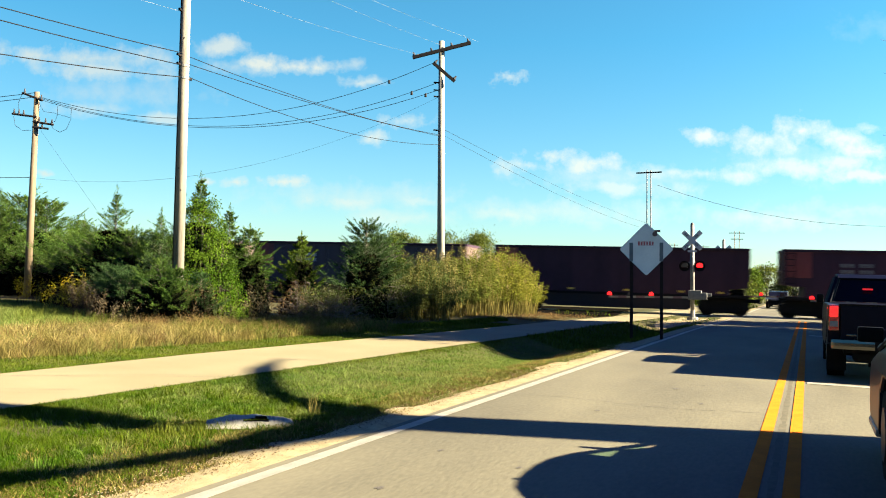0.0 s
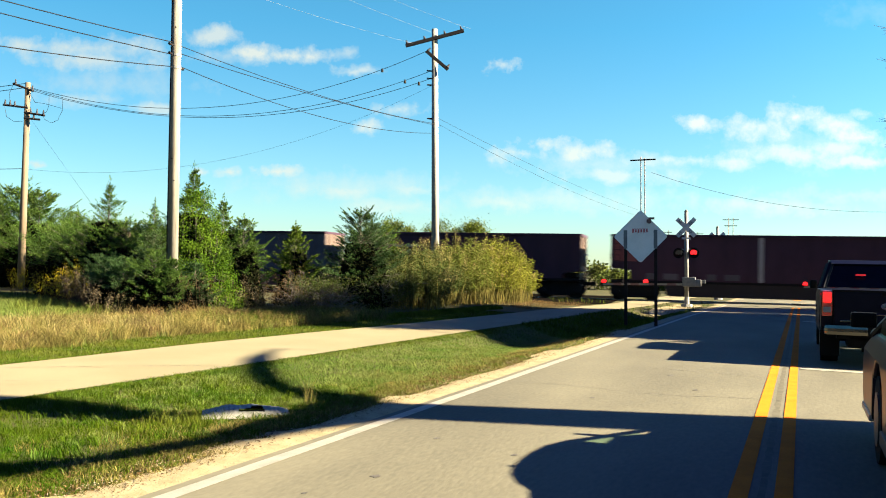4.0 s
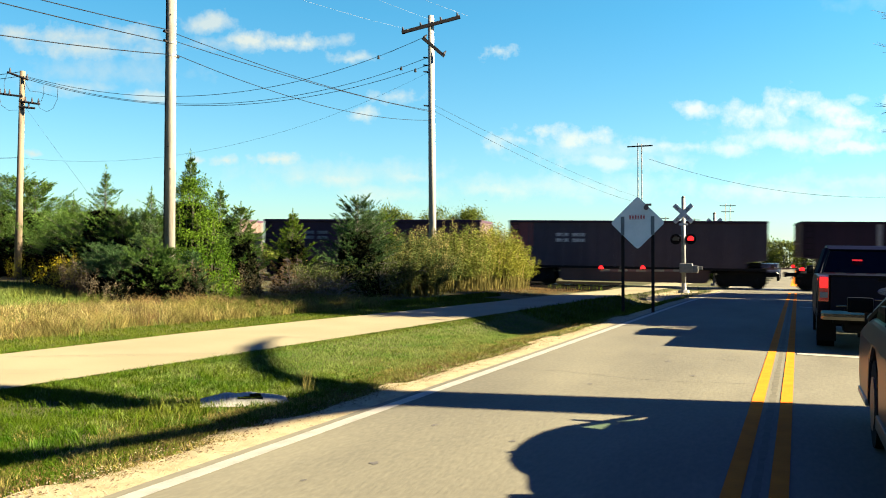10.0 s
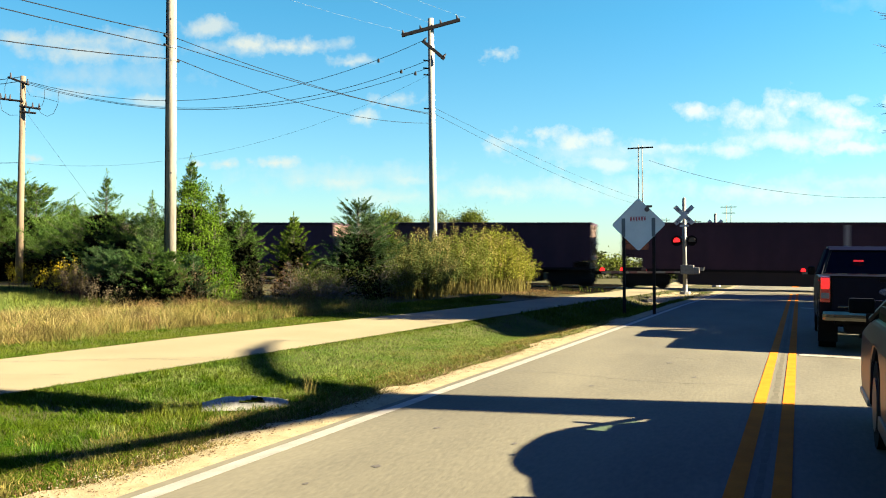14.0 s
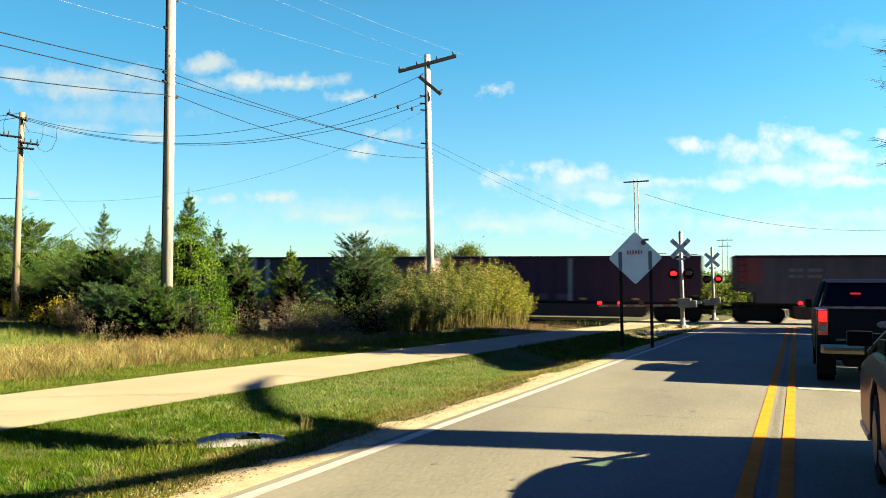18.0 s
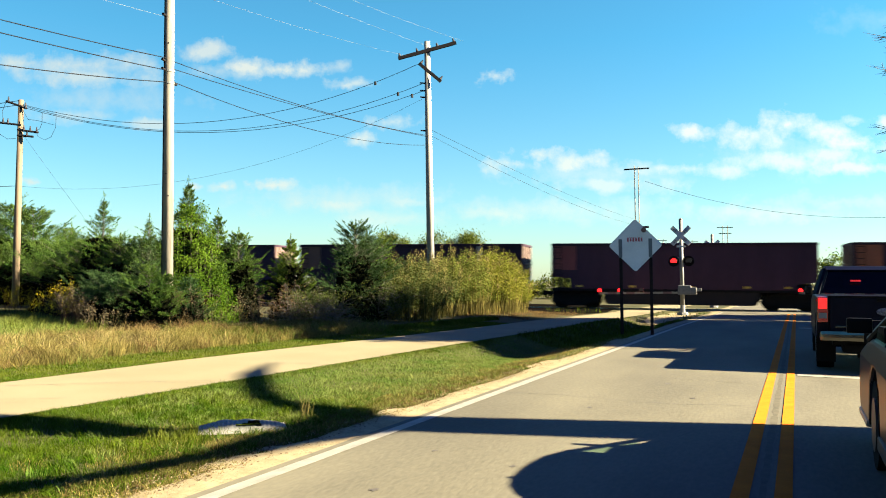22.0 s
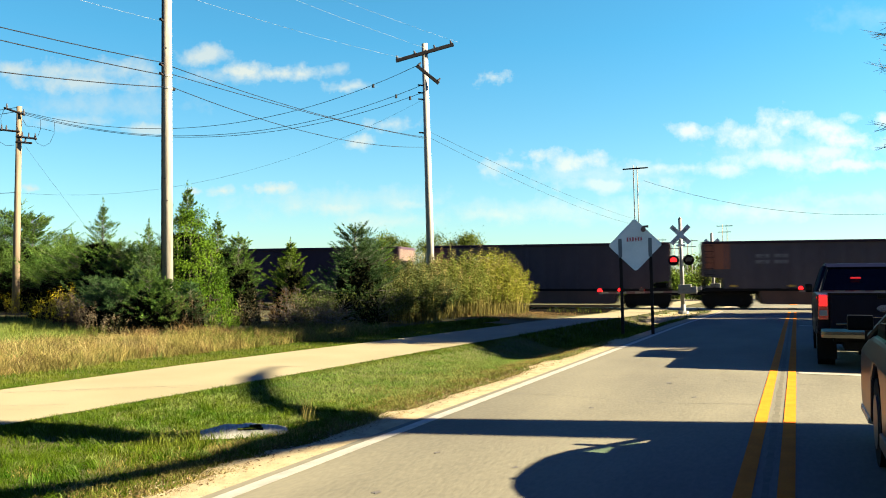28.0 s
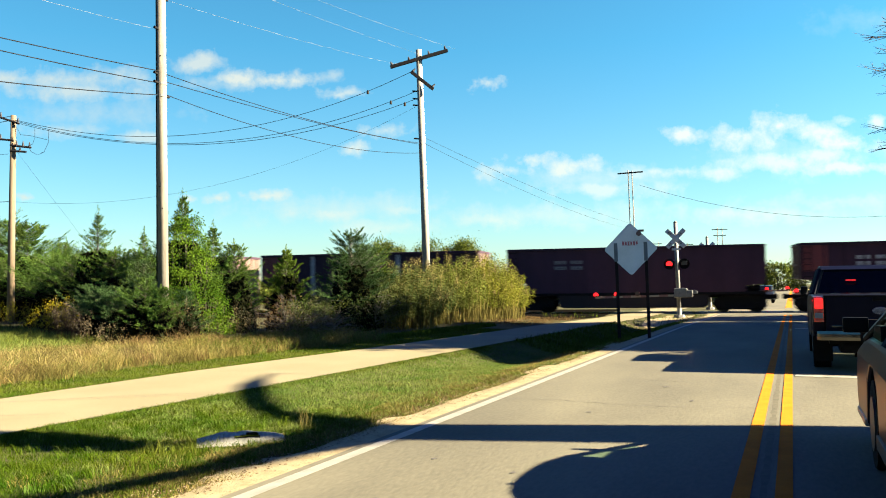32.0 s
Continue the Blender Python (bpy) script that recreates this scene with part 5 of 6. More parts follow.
def juniper(x, y, h, r, n, mat, label, base=0.20, bushy=0.0, inside=0.26, size=1.0):
    """A cedar: rising boughs that carry flat fans of fine sprays round a tapered trunk, with dark gaps between them."""
    t = thing("juniper_tree", pose(x, y, ground_z(x, y)), label, "juniper tree", "junipers by the path")
    part("trunk", tube(B(), (0, 0, -0.1), (0, 0, h * 0.97), 0.014 * h, 0.004, seg=8), "bark", t)
    nb = int(28 + h * 23)
    wood, boughs = B(), []
    for i in range(nb):
        k = base + (0.985 - base) * ((i + RNG.random()) / nb) ** 0.85
        tier = 1 + 0.28 * math.sin(k * h * 6 + x * 5) * min(1, k * 2)
        reach = (r * (1 - k) ** (1.15 - 0.65 * bushy) * min(1.0, 0.6 + k * 2.5) * tier + 0.05) * RNG.choice([0.65, 0.85, 1.05, 1.35], p=[0.25, 0.3, 0.3, 0.15])
        boughs.append((k, i * 2.399 + RNG.uniform(-0.7, 0.7), reach))
    n = int(n * 1.5)
    total = sum(b[2] + 0.22 for b in boughs)
    cs, ds, ss = [], [], []
    for k, a, reach in boughs:
        way = np.array([np.cos(a), np.sin(a), RNG.uniform(0.05, 0.42) + 0.45 * k])
        side = np.array([-np.sin(a), np.cos(a), 0])
        p0 = np.array([0, 0, k * h * 0.95])
        tube(wood, p0, p0 + way * reach * 0.9, 0.009, 0.002, seg=4, caps=False)
        ns = int(3 + reach * 7)
        q = np.sort(RNG.uniform(0.28, 1.0, ns))
        start = p0 + way * (reach * q)[:, None]
        start[:, 2] += 0.18 * reach * q ** 2
        turn = np.where(np.arange(ns) % 2, 1.0, -1.0) * RNG.uniform(0.3, 1.0, ns)
        turn[-1] = 0
        out = way * 0.8 + side * turn[:, None] + np.stack([np.zeros(ns), np.zeros(ns), RNG.uniform(-0.15, 0.40, ns)], 1)
        out /= np.linalg.norm(out, axis=1, keepdims=True)
        length = (0.40 * reach * (1.15 - 0.75 * q) + 0.07) * RNG.uniform(0.7, 1.3, ns)
        m = max(8, int(n * (reach + 0.22) / total / ns))
        u = RNG.uniform(0.0, 1.0, (ns, m))
        fan = RNG.normal(size=(ns, m)) * (0.16 * (1.15 - u)) * length[:, None]
        across = np.cross(out, np.array([0, 0, 1.0]))
        c = start[:, None] + out[:, None] * (u * length[:, None])[..., None] + across[:, None] * fan[..., None] + RNG.normal(size=(ns, m, 3)) * 0.014
        d = out[:, None] + across[:, None] * (np.sign(fan) * RNG.uniform(0.2, 0.7, (ns, m)))[..., None] + RNG.normal(size=(ns, m, 3)) * 0.25
        cs.append(c.reshape(-1, 3))
        ds.append(d.reshape(-1, 3))
        ss.append((RNG.uniform(0.035, 0.085, (ns, m)) * (1.1 - 0.4 * u) * size).ravel())
    m = 110
    z = RNG.uniform(0.84, 1.03, m)
    w = 0.16 * (1.04 - z) * h
    cs.append(np.stack([RNG.normal(size=m) * w, RNG.normal(size=m) * w, z * h], 1))
    ds.append(np.tile([0, 0, 1.0], (m, 1)) + RNG.normal(size=(m, 3)) * 0.4)
    ss.append(RNG.uniform(0.05, 0.10, m))
    tagged(part("branch_wood", wood, "bark", t), kind="stuff")
    tagged(part("crown", leaves(np.concatenate(cs), np.concatenate(ds), np.concatenate(ss), 0.19, mat, "crown"), "", t), kind="stuff")
    # near-black leaves put the shade of the crown's hollow into colour
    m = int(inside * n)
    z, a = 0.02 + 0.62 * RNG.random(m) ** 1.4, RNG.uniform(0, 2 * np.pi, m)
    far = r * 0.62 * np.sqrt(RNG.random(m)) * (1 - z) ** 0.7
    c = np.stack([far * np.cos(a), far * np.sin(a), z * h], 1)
    tagged(part("inner_foliage", leaves(c, RNG.normal(size=(len(c), 3)), RNG.uniform(0.12, 0.28, len(c)), 0.5, "juniper_shade", "inner_foliage"), "", t, "dead foliage deep inside, blackened to stand for shade"), kind="stuff")
    return t


def leafy(name, x, y, h, rx, ry, n, mat, label, category, group="", leaf_size=0.10, low=0.0, trunk=0.08, clumps=40, lean=(0, 0), aspect=0.6, twigs=0):
    """A broad-leaved tree or bush: limbs that fork out to uneven clumps of leaves."""
    t = thing(name, pose(x, y, ground_z(x, y)), label, category, group)
    if trunk:
        bm = tube(B(), (0, 0, -0.15), (lean[0] * 0.3, lean[1] * 0.3, h * 0.55), trunk, trunk * 0.55, seg=9)
        part("trunk", bm, "bark", t)
    wood = B()
    cs, ds, ss = [], [], []
    for i in range(clumps):
        a = RNG.uniform(0, 2 * np.pi)
        z = low + (1 - low) * RNG.uniform(0.04, 1.0) ** 0.8
        f = np.sqrt(max(0.02, 1 - ((z - 0.45) / 0.62) ** 2)) * RNG.uniform(0.35, 1.0) ** 0.5
        c = np.array([np.cos(a) * rx * f + lean[0] * z, np.sin(a) * ry * f + lean[1] * z, z * h])
        start = np.array([lean[0] * 0.2, lean[1] * 0.2, h * max(0.02, min(0.5, z * 0.6))])
        mid = (start + c) / 2 + RNG.normal(size=3) * 0.06 * h
        tube(wood, start, mid, trunk * 0.3 + 0.008, trunk * 0.18 + 0.005, seg=5, caps=False)
        tube(wood, mid, c, trunk * 0.18 + 0.005, 0.004, seg=5, caps=False)
        for _ in range(twigs):
            e = c + RNG.normal(size=3) * np.array([rx, ry, h * 0.4]) * 0.12
            tube(wood, c, e, 0.012, 0.003, seg=4, caps=False)
        m = max(1, n // clumps)
        size = 0.16 * (rx + ry) * RNG.uniform(0.6, 1.25)
        cs.append(c + RNG.normal(size=(m, 3)) * np.array([size, size, size * 0.75]) * 0.62)
        ds.append(RNG.normal(size=(m, 3)))
        ss.append(RNG.uniform(0.6, 1.35, m) * leaf_size)
    tagged(part("branch_wood", wood, "bark", t), kind="stuff")
    tagged(part("crown", leaves(np.concatenate(cs), np.concatenate(ds), np.concatenate(ss), aspect, mat, "crown"), "", t), kind="stuff")
    return t


# the row of junipers beyond the rough grass
DARK, SPREAD = "dark dense juniper in a wild hedge", "dark spreading juniper in a wild hedge"
juniper(-17.25, 20.6, 4.45, 1.40, 26000, "juniper", "tall green juniper with a pointed top")


def vine_mantle(x, y, n):
    """A vine that clothes the sunny side of a tall juniper in a cone of clustered leaves."""
    t = thing("vine", pose(x, y, ground_z(x, y)), "bright green vine clothing the side of a tall juniper", "vine")
    wood, cs, ds = B(), [], []
    clumps = 210
    for i in range(clumps):
        z = 3.55 * RNG.random() ** 1.25
        a = RNG.uniform(-1.35, 0.65)
        out = np.array([np.cos(a), np.sin(a), 0.35])
        c = out * np.array([1, 1, 0]) * (1.52 * (1 - z / 5.3)) * RNG.uniform(0.82, 1.06) + np.array([0, 0, z])
        m = n // clumps
        cs.append(c + RNG.normal(size=(m, 3)) * RNG.uniform(0.05, 0.13))
        ds.append(np.cross(out, RNG.normal(size=(m, 3))) + RNG.normal(size=(m, 3)) * 0.35 + np.array([0, 0, -0.5]))
        if i % 3 == 0:
            tube(wood, c * np.array([0.9, 0.9, 0]), c, 0.008, 0.004, seg=4, caps=False)
    c = np.concatenate(cs)
    tagged(part("vine_stem", wood, "bark", t), kind="stuff")
    tagged(part("vine_foliage", leaves(c, np.concatenate(ds), RNG.uniform(0.03, 0.07, len(c)), 0.7, "vine_leaf", "vine_foliage"), "", t), kind="stuff")


vine_mantle(-17.2, 20.55, 15500)
juniper(-21.0, 20.95, 4.1, 1.6, 14000, "juniper", "juniper with a thin open spire")
for x, y, h, r in ((-26.4, 24.2, 2.6, 1.3), (-24.9, 23.0, 2.8, 1.9), (-21.8, 21.1, 2.8, 1.7), (-23.2, 22.0, 2.7, 1.7), (-20.0, 20.7, 2.75, 1.6), (-18.3, 20.6, 2.6, 1.4), (-19.2, 20.9, 2.7, 1.6), (-22.5, 22.6, 2.8, 1.7), (-17.6, 19.6, 2.4, 1.2)):
    juniper(x, y, h, r, 12000, "juniper", SPREAD, base=0.28, bushy=0.7, inside=0.38)
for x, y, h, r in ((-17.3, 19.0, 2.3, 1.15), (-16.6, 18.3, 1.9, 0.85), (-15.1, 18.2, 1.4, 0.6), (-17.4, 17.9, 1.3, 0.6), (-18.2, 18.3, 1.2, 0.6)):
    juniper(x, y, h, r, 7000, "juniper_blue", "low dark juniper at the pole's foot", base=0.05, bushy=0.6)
# black-filled junipers put the shade of the hollow under the hedge into colour
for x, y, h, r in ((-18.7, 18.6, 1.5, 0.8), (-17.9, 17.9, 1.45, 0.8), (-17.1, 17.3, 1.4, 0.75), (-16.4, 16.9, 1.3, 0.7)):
    juniper(x, y, h, r, 5000, "juniper_blue", "low juniper blackened for shade at the hedge's foot", base=0.35, bushy=0.8, inside=0.9)
for x, y, h, r in ((-15.75, 17.35, 1.75, 0.75), (-15.35, 17.5, 1.5, 0.55)):
    juniper(x, y, h, r, 9000, "juniper", "young green juniper in front of the pole's foot", base=0.12, bushy=0.5, inside=0.10)
juniper(-31.2, 28.6, 2.7, 1.0, 6000, "juniper", "slender juniper behind the hedge")
juniper(-24.8, 23.2, 3.35, 1.0, 6000, "juniper", "slender juniper behind the hedge")
juniper(-19.2, 21.1, 3.35, 0.9, 6000, "juniper", "slender juniper behind the hedge")
juniper(-17.5, 22.4, 3.6, 1.25, 18000, "juniper", "dark juniper behind the vine")
juniper(-16.6, 22.3, 2.95, 1.15, 18000, "juniper", "dark juniper behind the vine", bushy=0.5)
juniper(-16.0, 24.4, 2.85, 1.15, 24000, "juniper_bright", "small bright green juniper", base=0.06, bushy=0.2, inside=0.05)
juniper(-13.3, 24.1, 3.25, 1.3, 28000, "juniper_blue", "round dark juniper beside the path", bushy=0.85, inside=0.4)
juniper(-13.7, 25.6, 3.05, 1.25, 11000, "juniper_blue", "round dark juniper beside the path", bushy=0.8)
juniper(-14.1, 27.6, 3.1, 1.0, 9000, "juniper_bright", "green juniper behind a darker one", bushy=0.3)
for x, y, h, r in ((-37.6, 30.9, 5.2, 2.3), (-36.2, 31.4, 5.0, 2.0), (-37.5, 29.0, 4.7, 2.2)):
    juniper(x, y, h, r, 26000, "juniper", "tall full juniper behind the brown pole", bushy=1.0, inside=0.3, size=1.9)
for x, y, h, r in ((-34.0, 31.4, 4.0, 2.0), (-32.2, 29.8, 3.6, 1.9), (-29.6, 27.6, 3.0, 1.9), (-31.5, 31.0, 3.4, 2.0), (-27.2, 25.4, 2.7, 1.8), (-25.2, 23.6, 2.6, 1.7), (-39.5, 31.5, 4.6, 2.2), (-35.6, 29.8, 3.2, 1.8)):
    juniper(x, y, h, r, 8000, "juniper", "feathery green juniper far along the hedge", bushy=0.6, size=1.5)
for i, (x, y, h, r) in enumerate(((-16.6, 23.0, 1.5, 0.5), (-14.9, 22.9, 1.2, 0.5), (-14.5, 22.0, 0.8, 0.8), (-13.7, 22.3, 0.95, 0.9), (-13.2, 23.0, 1.0, 0.9), (-14.3, 23.6, 1.1, 0.8), (-12.6, 24.4, 1.2, 1.0), (-12.7, 25.8, 1.3, 1.0), (-12.4, 21.4, 0.6, 0.7), (-12.8, 27.2, 1.3, 1.0))):
    # the dark brush shows its shade through the darker reed colour
    brown = i in (0, 1, 2, 8)
    leafy("bramble", x, y, h, r, r, 500 if brown else 2600, "straw_brown" if brown else "reed_dark", "bare brown brushwood beside the junipers" if brown else "tangled dark brushwood beside the path", "bush", "brush by the path", leaf_size=0.05, trunk=0.015, clumps=40, twigs=6 if brown else 2)
leafy("tree", -28.7, 70, 5.9, 3.4, 2.6, 38000, "far_leaf", "yellowish green tree beyond the railway", "tree", "trees beyond the railway", leaf_size=0.12, trunk=0.15, clumps=40)
leafy("tree", -34.8, 70, 5.6, 2.3, 2.2, 26000, "far_leaf", "yellowish green tree beyond the railway", "tree", "trees beyond the railway", leaf_size=0.12, trunk=0.15, clumps=36)
for x, y, h, r in ((-7.0, 86, 2.0, 1.6), (-5.9, 97, 3.6, 1.5), (-8.4, 94, 2.4, 2.0), (-10.5, 80, 2.0, 2.0), (-6.6, 74, 1.2, 1.3)):
    leafy("bush", x, y, h, r, r, 9000, "juniper_bright", "dense green bush beyond the railway", "bush", "bushes beyond the railway", leaf_size=0.17, trunk=0.06, clumps=60)
for x, y, h, r in ((-24, 215, 7.5, 5), (-16, 205, 6.4, 4.5), (-9, 212, 6.8, 4.5), (-3, 205, 6.0, 4), (3, 214, 7.0, 4.5), (10, 208, 7.6, 5), (18, 216, 8.2, 5), (27, 210, 7.4, 5)):
    leafy("tree", x, y, h, r, r * 0.8, 3600, "far_leaf" if x % 2 else "juniper_bright", "far green tree beyond the railway", "tree", "trees beyond the railway", leaf_size=0.45, trunk=0.15, clumps=46)
for i in range(26):
    x = -70 + i * 3.4 + RNG.uniform(-1.5, 1.5)
    if abs(x + 0.3) > 5:
        leafy("bush", x, 76 + RNG.uniform(-4, 30), RNG.uniform(1.6, 2.9), 2.2, 2.2, 2200, "far_leaf" if i % 3 else "reed_dark", "bush beyond the railway", "bush", "bushes beyond the railway", leaf_size=0.24, trunk=0.06, clumps=30)


def reeds(cx, cy, rx, ry, n, h, mat_leaf, label):
    """A stand of tall upright stems with narrow leaves."""
    t = thing("reed_clump", pose(cx, cy, ground_z(cx, cy)), label, "tall shrub", "shrubs by the path")
    stems = B()
    cs, ds, ss, heads = [], [], [], []
    for i in range(n):
        a, f = RNG.uniform(0, 2 * np.pi), np.sqrt(RNG.random())
        x, y = np.cos(a) * f * rx, np.sin(a) * f * ry
        hh = h * (1 - 0.40 * f ** 2.5) * RNG.uniform(0.62, 1.13)
        lx, ly = RNG.normal(size=2) * 0.18 + np.array([x / rx, y / ry]) * 0.14
        tube(stems, (x, y, -0.05), (x + lx, y + ly, hh), 0.012, 0.004, seg=4, caps=False)
        m = 64
        q = RNG.uniform(0.30, 1.0, m) ** 0.7
        b = RNG.uniform(0, 2 * np.pi, m)
        out = np.stack([np.cos(b), np.sin(b), RNG.uniform(-0.9, 0.6, m)], 1)
        cs.append(np.stack([x + lx * q, y + ly * q, hh * q], 1) + out * RNG.uniform(0.03, 0.13, m)[:, None])
        ds.append(out)
        ss.append(RNG.uniform(0.10, 0.24, m))
        if i % 6 == 0:
            z = RNG.uniform(0.93, 1.08, 40)
            heads.append(np.stack([x + lx * z, y + ly * z, hh * z], 1) + RNG.normal(size=(40, 3)) * np.array([0.05, 0.05, 0.03]))
    c = np.concatenate(heads)
    tagged(part("plume", leaves(c, RNG.normal(size=(len(c), 3)) + np.array([0, 0, 0.8]), RNG.uniform(0.04, 0.09, len(c)), 0.35, "plume_tan", "plume"), "", t, "tan seed plumes"), kind="stuff")
    tagged(part("stalk_tuft", stems, "dry_grass", t), kind="stuff")
    tagged(part("foliage", leaves(np.concatenate(cs), np.concatenate(ds), np.concatenate(ss), 0.11, mat_leaf, "foliage"), "", t), kind="stuff")
    return t


# one reed stand, its shaded end built from darker leaf copies
reeds(-12.35, 35.0, 1.10, 1.8, 360, 2.75, "reed_leaf", "tall yellow-green reedy shrub in the sun")
reeds(-12.9, 31.9, 1.3, 1.9, 330, 2.5, "reed_mid", "tall olive reedy shrub")
reeds(-13.2, 28.7, 1.3, 2.0, 330, 2.2, "reed_dark", "reedy shrub with partial shade put into its leaf colour")
reeds(-12.3, 26.6, 0.9, 1.2, 130, 1.7, "reed_dark", "reedy shrub with partial shade put into its leaf colour")
reeds(-12.0, 36.7, 0.65, 1.0, 190, 2.2, "reed_leaf", "tall yellow-green reedy shrub in the sun")


def scatter(n, y0, y1, x_low, x_high, power=1.0):
    y = y0 + (y1 - y0) * RNG.random(n) ** power
    lo, hi = np.array([x_low(v) for v in y]), np.array([x_high(v) for v in y])
    return lo + (hi - lo) * RNG.random(n), y


def patchy(xs, ys, f, seed):
    return np.array([noise.noise(Vector((x * f, y * f, seed))) * 0.65 + noise.noise(Vector((x * f * 3.1, y * f * 3.1, seed + 5))) * 0.35 for x, y in zip(xs, ys)])


def wisps(name, n, each, y0, y1, x_low, x_high, low, high, spread, mat, label, category, patch=0.0, seed=0):
    """Clumps of long blades that lean over together, so that the stand looks tangled."""
    cx, cy = scatter(n, y0, y1, x_low, x_high)
    if patch:
        keep = patchy(cx, cy, patch, seed) > -0.02
        cx, cy = cx[keep], cy[keep]
        n = len(cx)
    a, lean, size = RNG.uniform(0, 2 * np.pi, n), RNG.uniform(0.2, 1.2, n), RNG.uniform(low, high, n)
    xs = np.repeat(cx, each) + RNG.normal(size=n * each) * spread
    ys = np.repeat(cy, each) + RNG.normal(size=n * each) * spread
    hs = np.repeat(size, each) * RNG.uniform(0.45, 1.1, n * each)
    ob = blades(name, xs, ys, hs, RNG.uniform(0.004, 0.009, n * each), 0.45, mat, label, category)
    co = np.empty(n * each * 15)
    ob.data.vertices.foreach_get("co", co)
    co = co.reshape(-1, 5, 3)
    push = np.stack([np.repeat(np.cos(a) * lean, each) * hs, np.repeat(np.sin(a) * lean, each) * hs, -0.25 * np.repeat(lean, each) * hs], 1)
    co[:, 2:4] += 0.4 * push[:, None]
    co[:, 4] += push
    ob.data.vertices.foreach_set("co", co.ravel())
    return ob


def keep_turf(xs, ys, soft=3.0):
    edge = np.array([-4.12 + 1.1 * ragged(y) for y in ys])
    return RNG.random(len(xs)) < np.clip((edge - xs) * soft + 0.2, 0, 1)


# the verge: lush long grass round the culvert, paler mown grass further along
xs, ys = scatter(150000, 2.5, 10.5, lambda y: path_edges(y)[1] - 0.03, lambda y: -3.9, 1.25)
keep = keep_turf(xs, ys) & (RNG.random(len(xs)) < np.clip((10.5 - ys) / 3.0, 0, 1))
xs, ys = xs[keep], ys[keep]
lush = patchy(xs, ys, 1.1, 21)
blades("verge_grass", xs, ys, RNG.uniform(0.018, 0.050, len(xs)) * (1 + 1.2 * np.clip(lush, -0.5, 0.7)), RNG.uniform(0.002, 0.0052, len(xs)), 0.95, "lush_grass", "lush green grass on the verge round the culvert", "grass")
xs, ys = scatter(150000, 6.5, 28, lambda y: path_edges(y)[1] - 0.03, lambda y: -3.9, 1.6)
keep = keep_turf(xs, ys) & (RNG.random(len(xs)) < np.clip((ys - 6.5) / 3.0, 0.1, 1))
xs, ys = xs[keep], ys[keep]
blades("verge_grass", xs, ys, RNG.uniform(0.018, 0.045, len(xs)), RNG.uniform(0.005, 0.011, len(xs)), 0.95, "mown_grass", "pale mown grass on the verge", "grass")
wisps("lush_clumps", 520, 26, 3.2, 9.0, lambda y: path_edges(y)[1] + 0.1, lambda y: -4.45, 0.045, 0.115, 0.035, "lush_grass", "long lush tufts in the verge", "grass")
wisps("pale_clumps", 260, 22, 4.0, 12.0, lambda y: path_edges(y)[1] + 0.1, lambda y: -4.45, 0.05, 0.11, 0.04, "mown_grass", "pale tufts in the verge", "grass")
# dead thatch and straggling blades where the turf meets the gravel
wisps("turf_edge", 1100, 24, 3.0, 15.0, lambda y: -4.62 + 1.1 * ragged(y), lambda y: -4.05 + 1.1 * ragged(y), 0.02, 0.06, 0.05, "straw_brown", "brown dead thatch along the turf's edge", "dry grass")
wisps("turf_edge", 700, 22, 3.0, 15.0, lambda y: -4.65 + 1.1 * ragged(y), lambda y: -4.15 + 1.1 * ragged(y), 0.025, 0.07, 0.045, "grass_blade", "ragged green blades along the turf's edge", "grass")
wisps("turf_edge", 700, 20, 4.5, 20.0, lambda y: path_edges(y)[1] - 0.06, lambda y: path_edges(y)[1] + 0.25, 0.025, 0.065, 0.06, "grass_blade", "ragged green blades hanging over the path's edge", "grass")
xs, ys = scatter(60000, 3, 26, lambda y: path_edges(y)[1] + 0.1, lambda y: -4.3, 1.6)
keep = patchy(xs, ys, 0.7, 33) + 0.25 * np.clip(xs + 5.6, -1, 1.2) > 0.16
xs, ys = xs[keep], ys[keep]
blades("dry_tufts", xs, ys, RNG.uniform(0.02, 0.055, len(xs)), RNG.uniform(0.003, 0.008, len(xs)), 0.9, "dry_grass", "dry yellowed patches in the mown verge", "dry grass")
xs, ys = scatter(26000, 22, 46, lambda y: path_edges(y)[1] - 0.03, lambda y: -4.1)
keep = RNG.random(len(xs)) < np.clip(1 - (ys - 32.5) * 0.28 + 0.9 * patchy(xs, ys, 0.6, 4), 0.05, 1)
xs, ys = xs[keep], ys[keep]
blades("verge_grass", xs, ys, RNG.uniform(0.05, 0.12, len(xs)), RNG.uniform(0.012, 0.026, len(xs)), 0.5, "grass_blade", "mown green grass on the verge", "grass")
xs, ys = scatter(80000, 4.5, 28, lambda y: path_edges(y)[0] - 1.45, lambda y: path_edges(y)[0] + 0.04, 1.3)
blades("strip_grass", xs, ys, RNG.uniform(0.02, 0.05, len(xs)), RNG.uniform(0.004, 0.009, len(xs)), 0.95, "grass_blade", "narrow mown grass strip beside the path", "grass")
# the rough golden grass between the mown strip and the hedge
def meadow_back(y):
    return -14.8 - 0.10 * (y - 10) + 1.3 * smooth_step(14.2, 15.6, y) if y < 17 else path_edges(y)[0] - 4.6


def meadow_front(y):
    return path_edges(y)[0] - 1.35 + 0.25 * noise.noise(Vector((y * 0.9, 0, 7)))


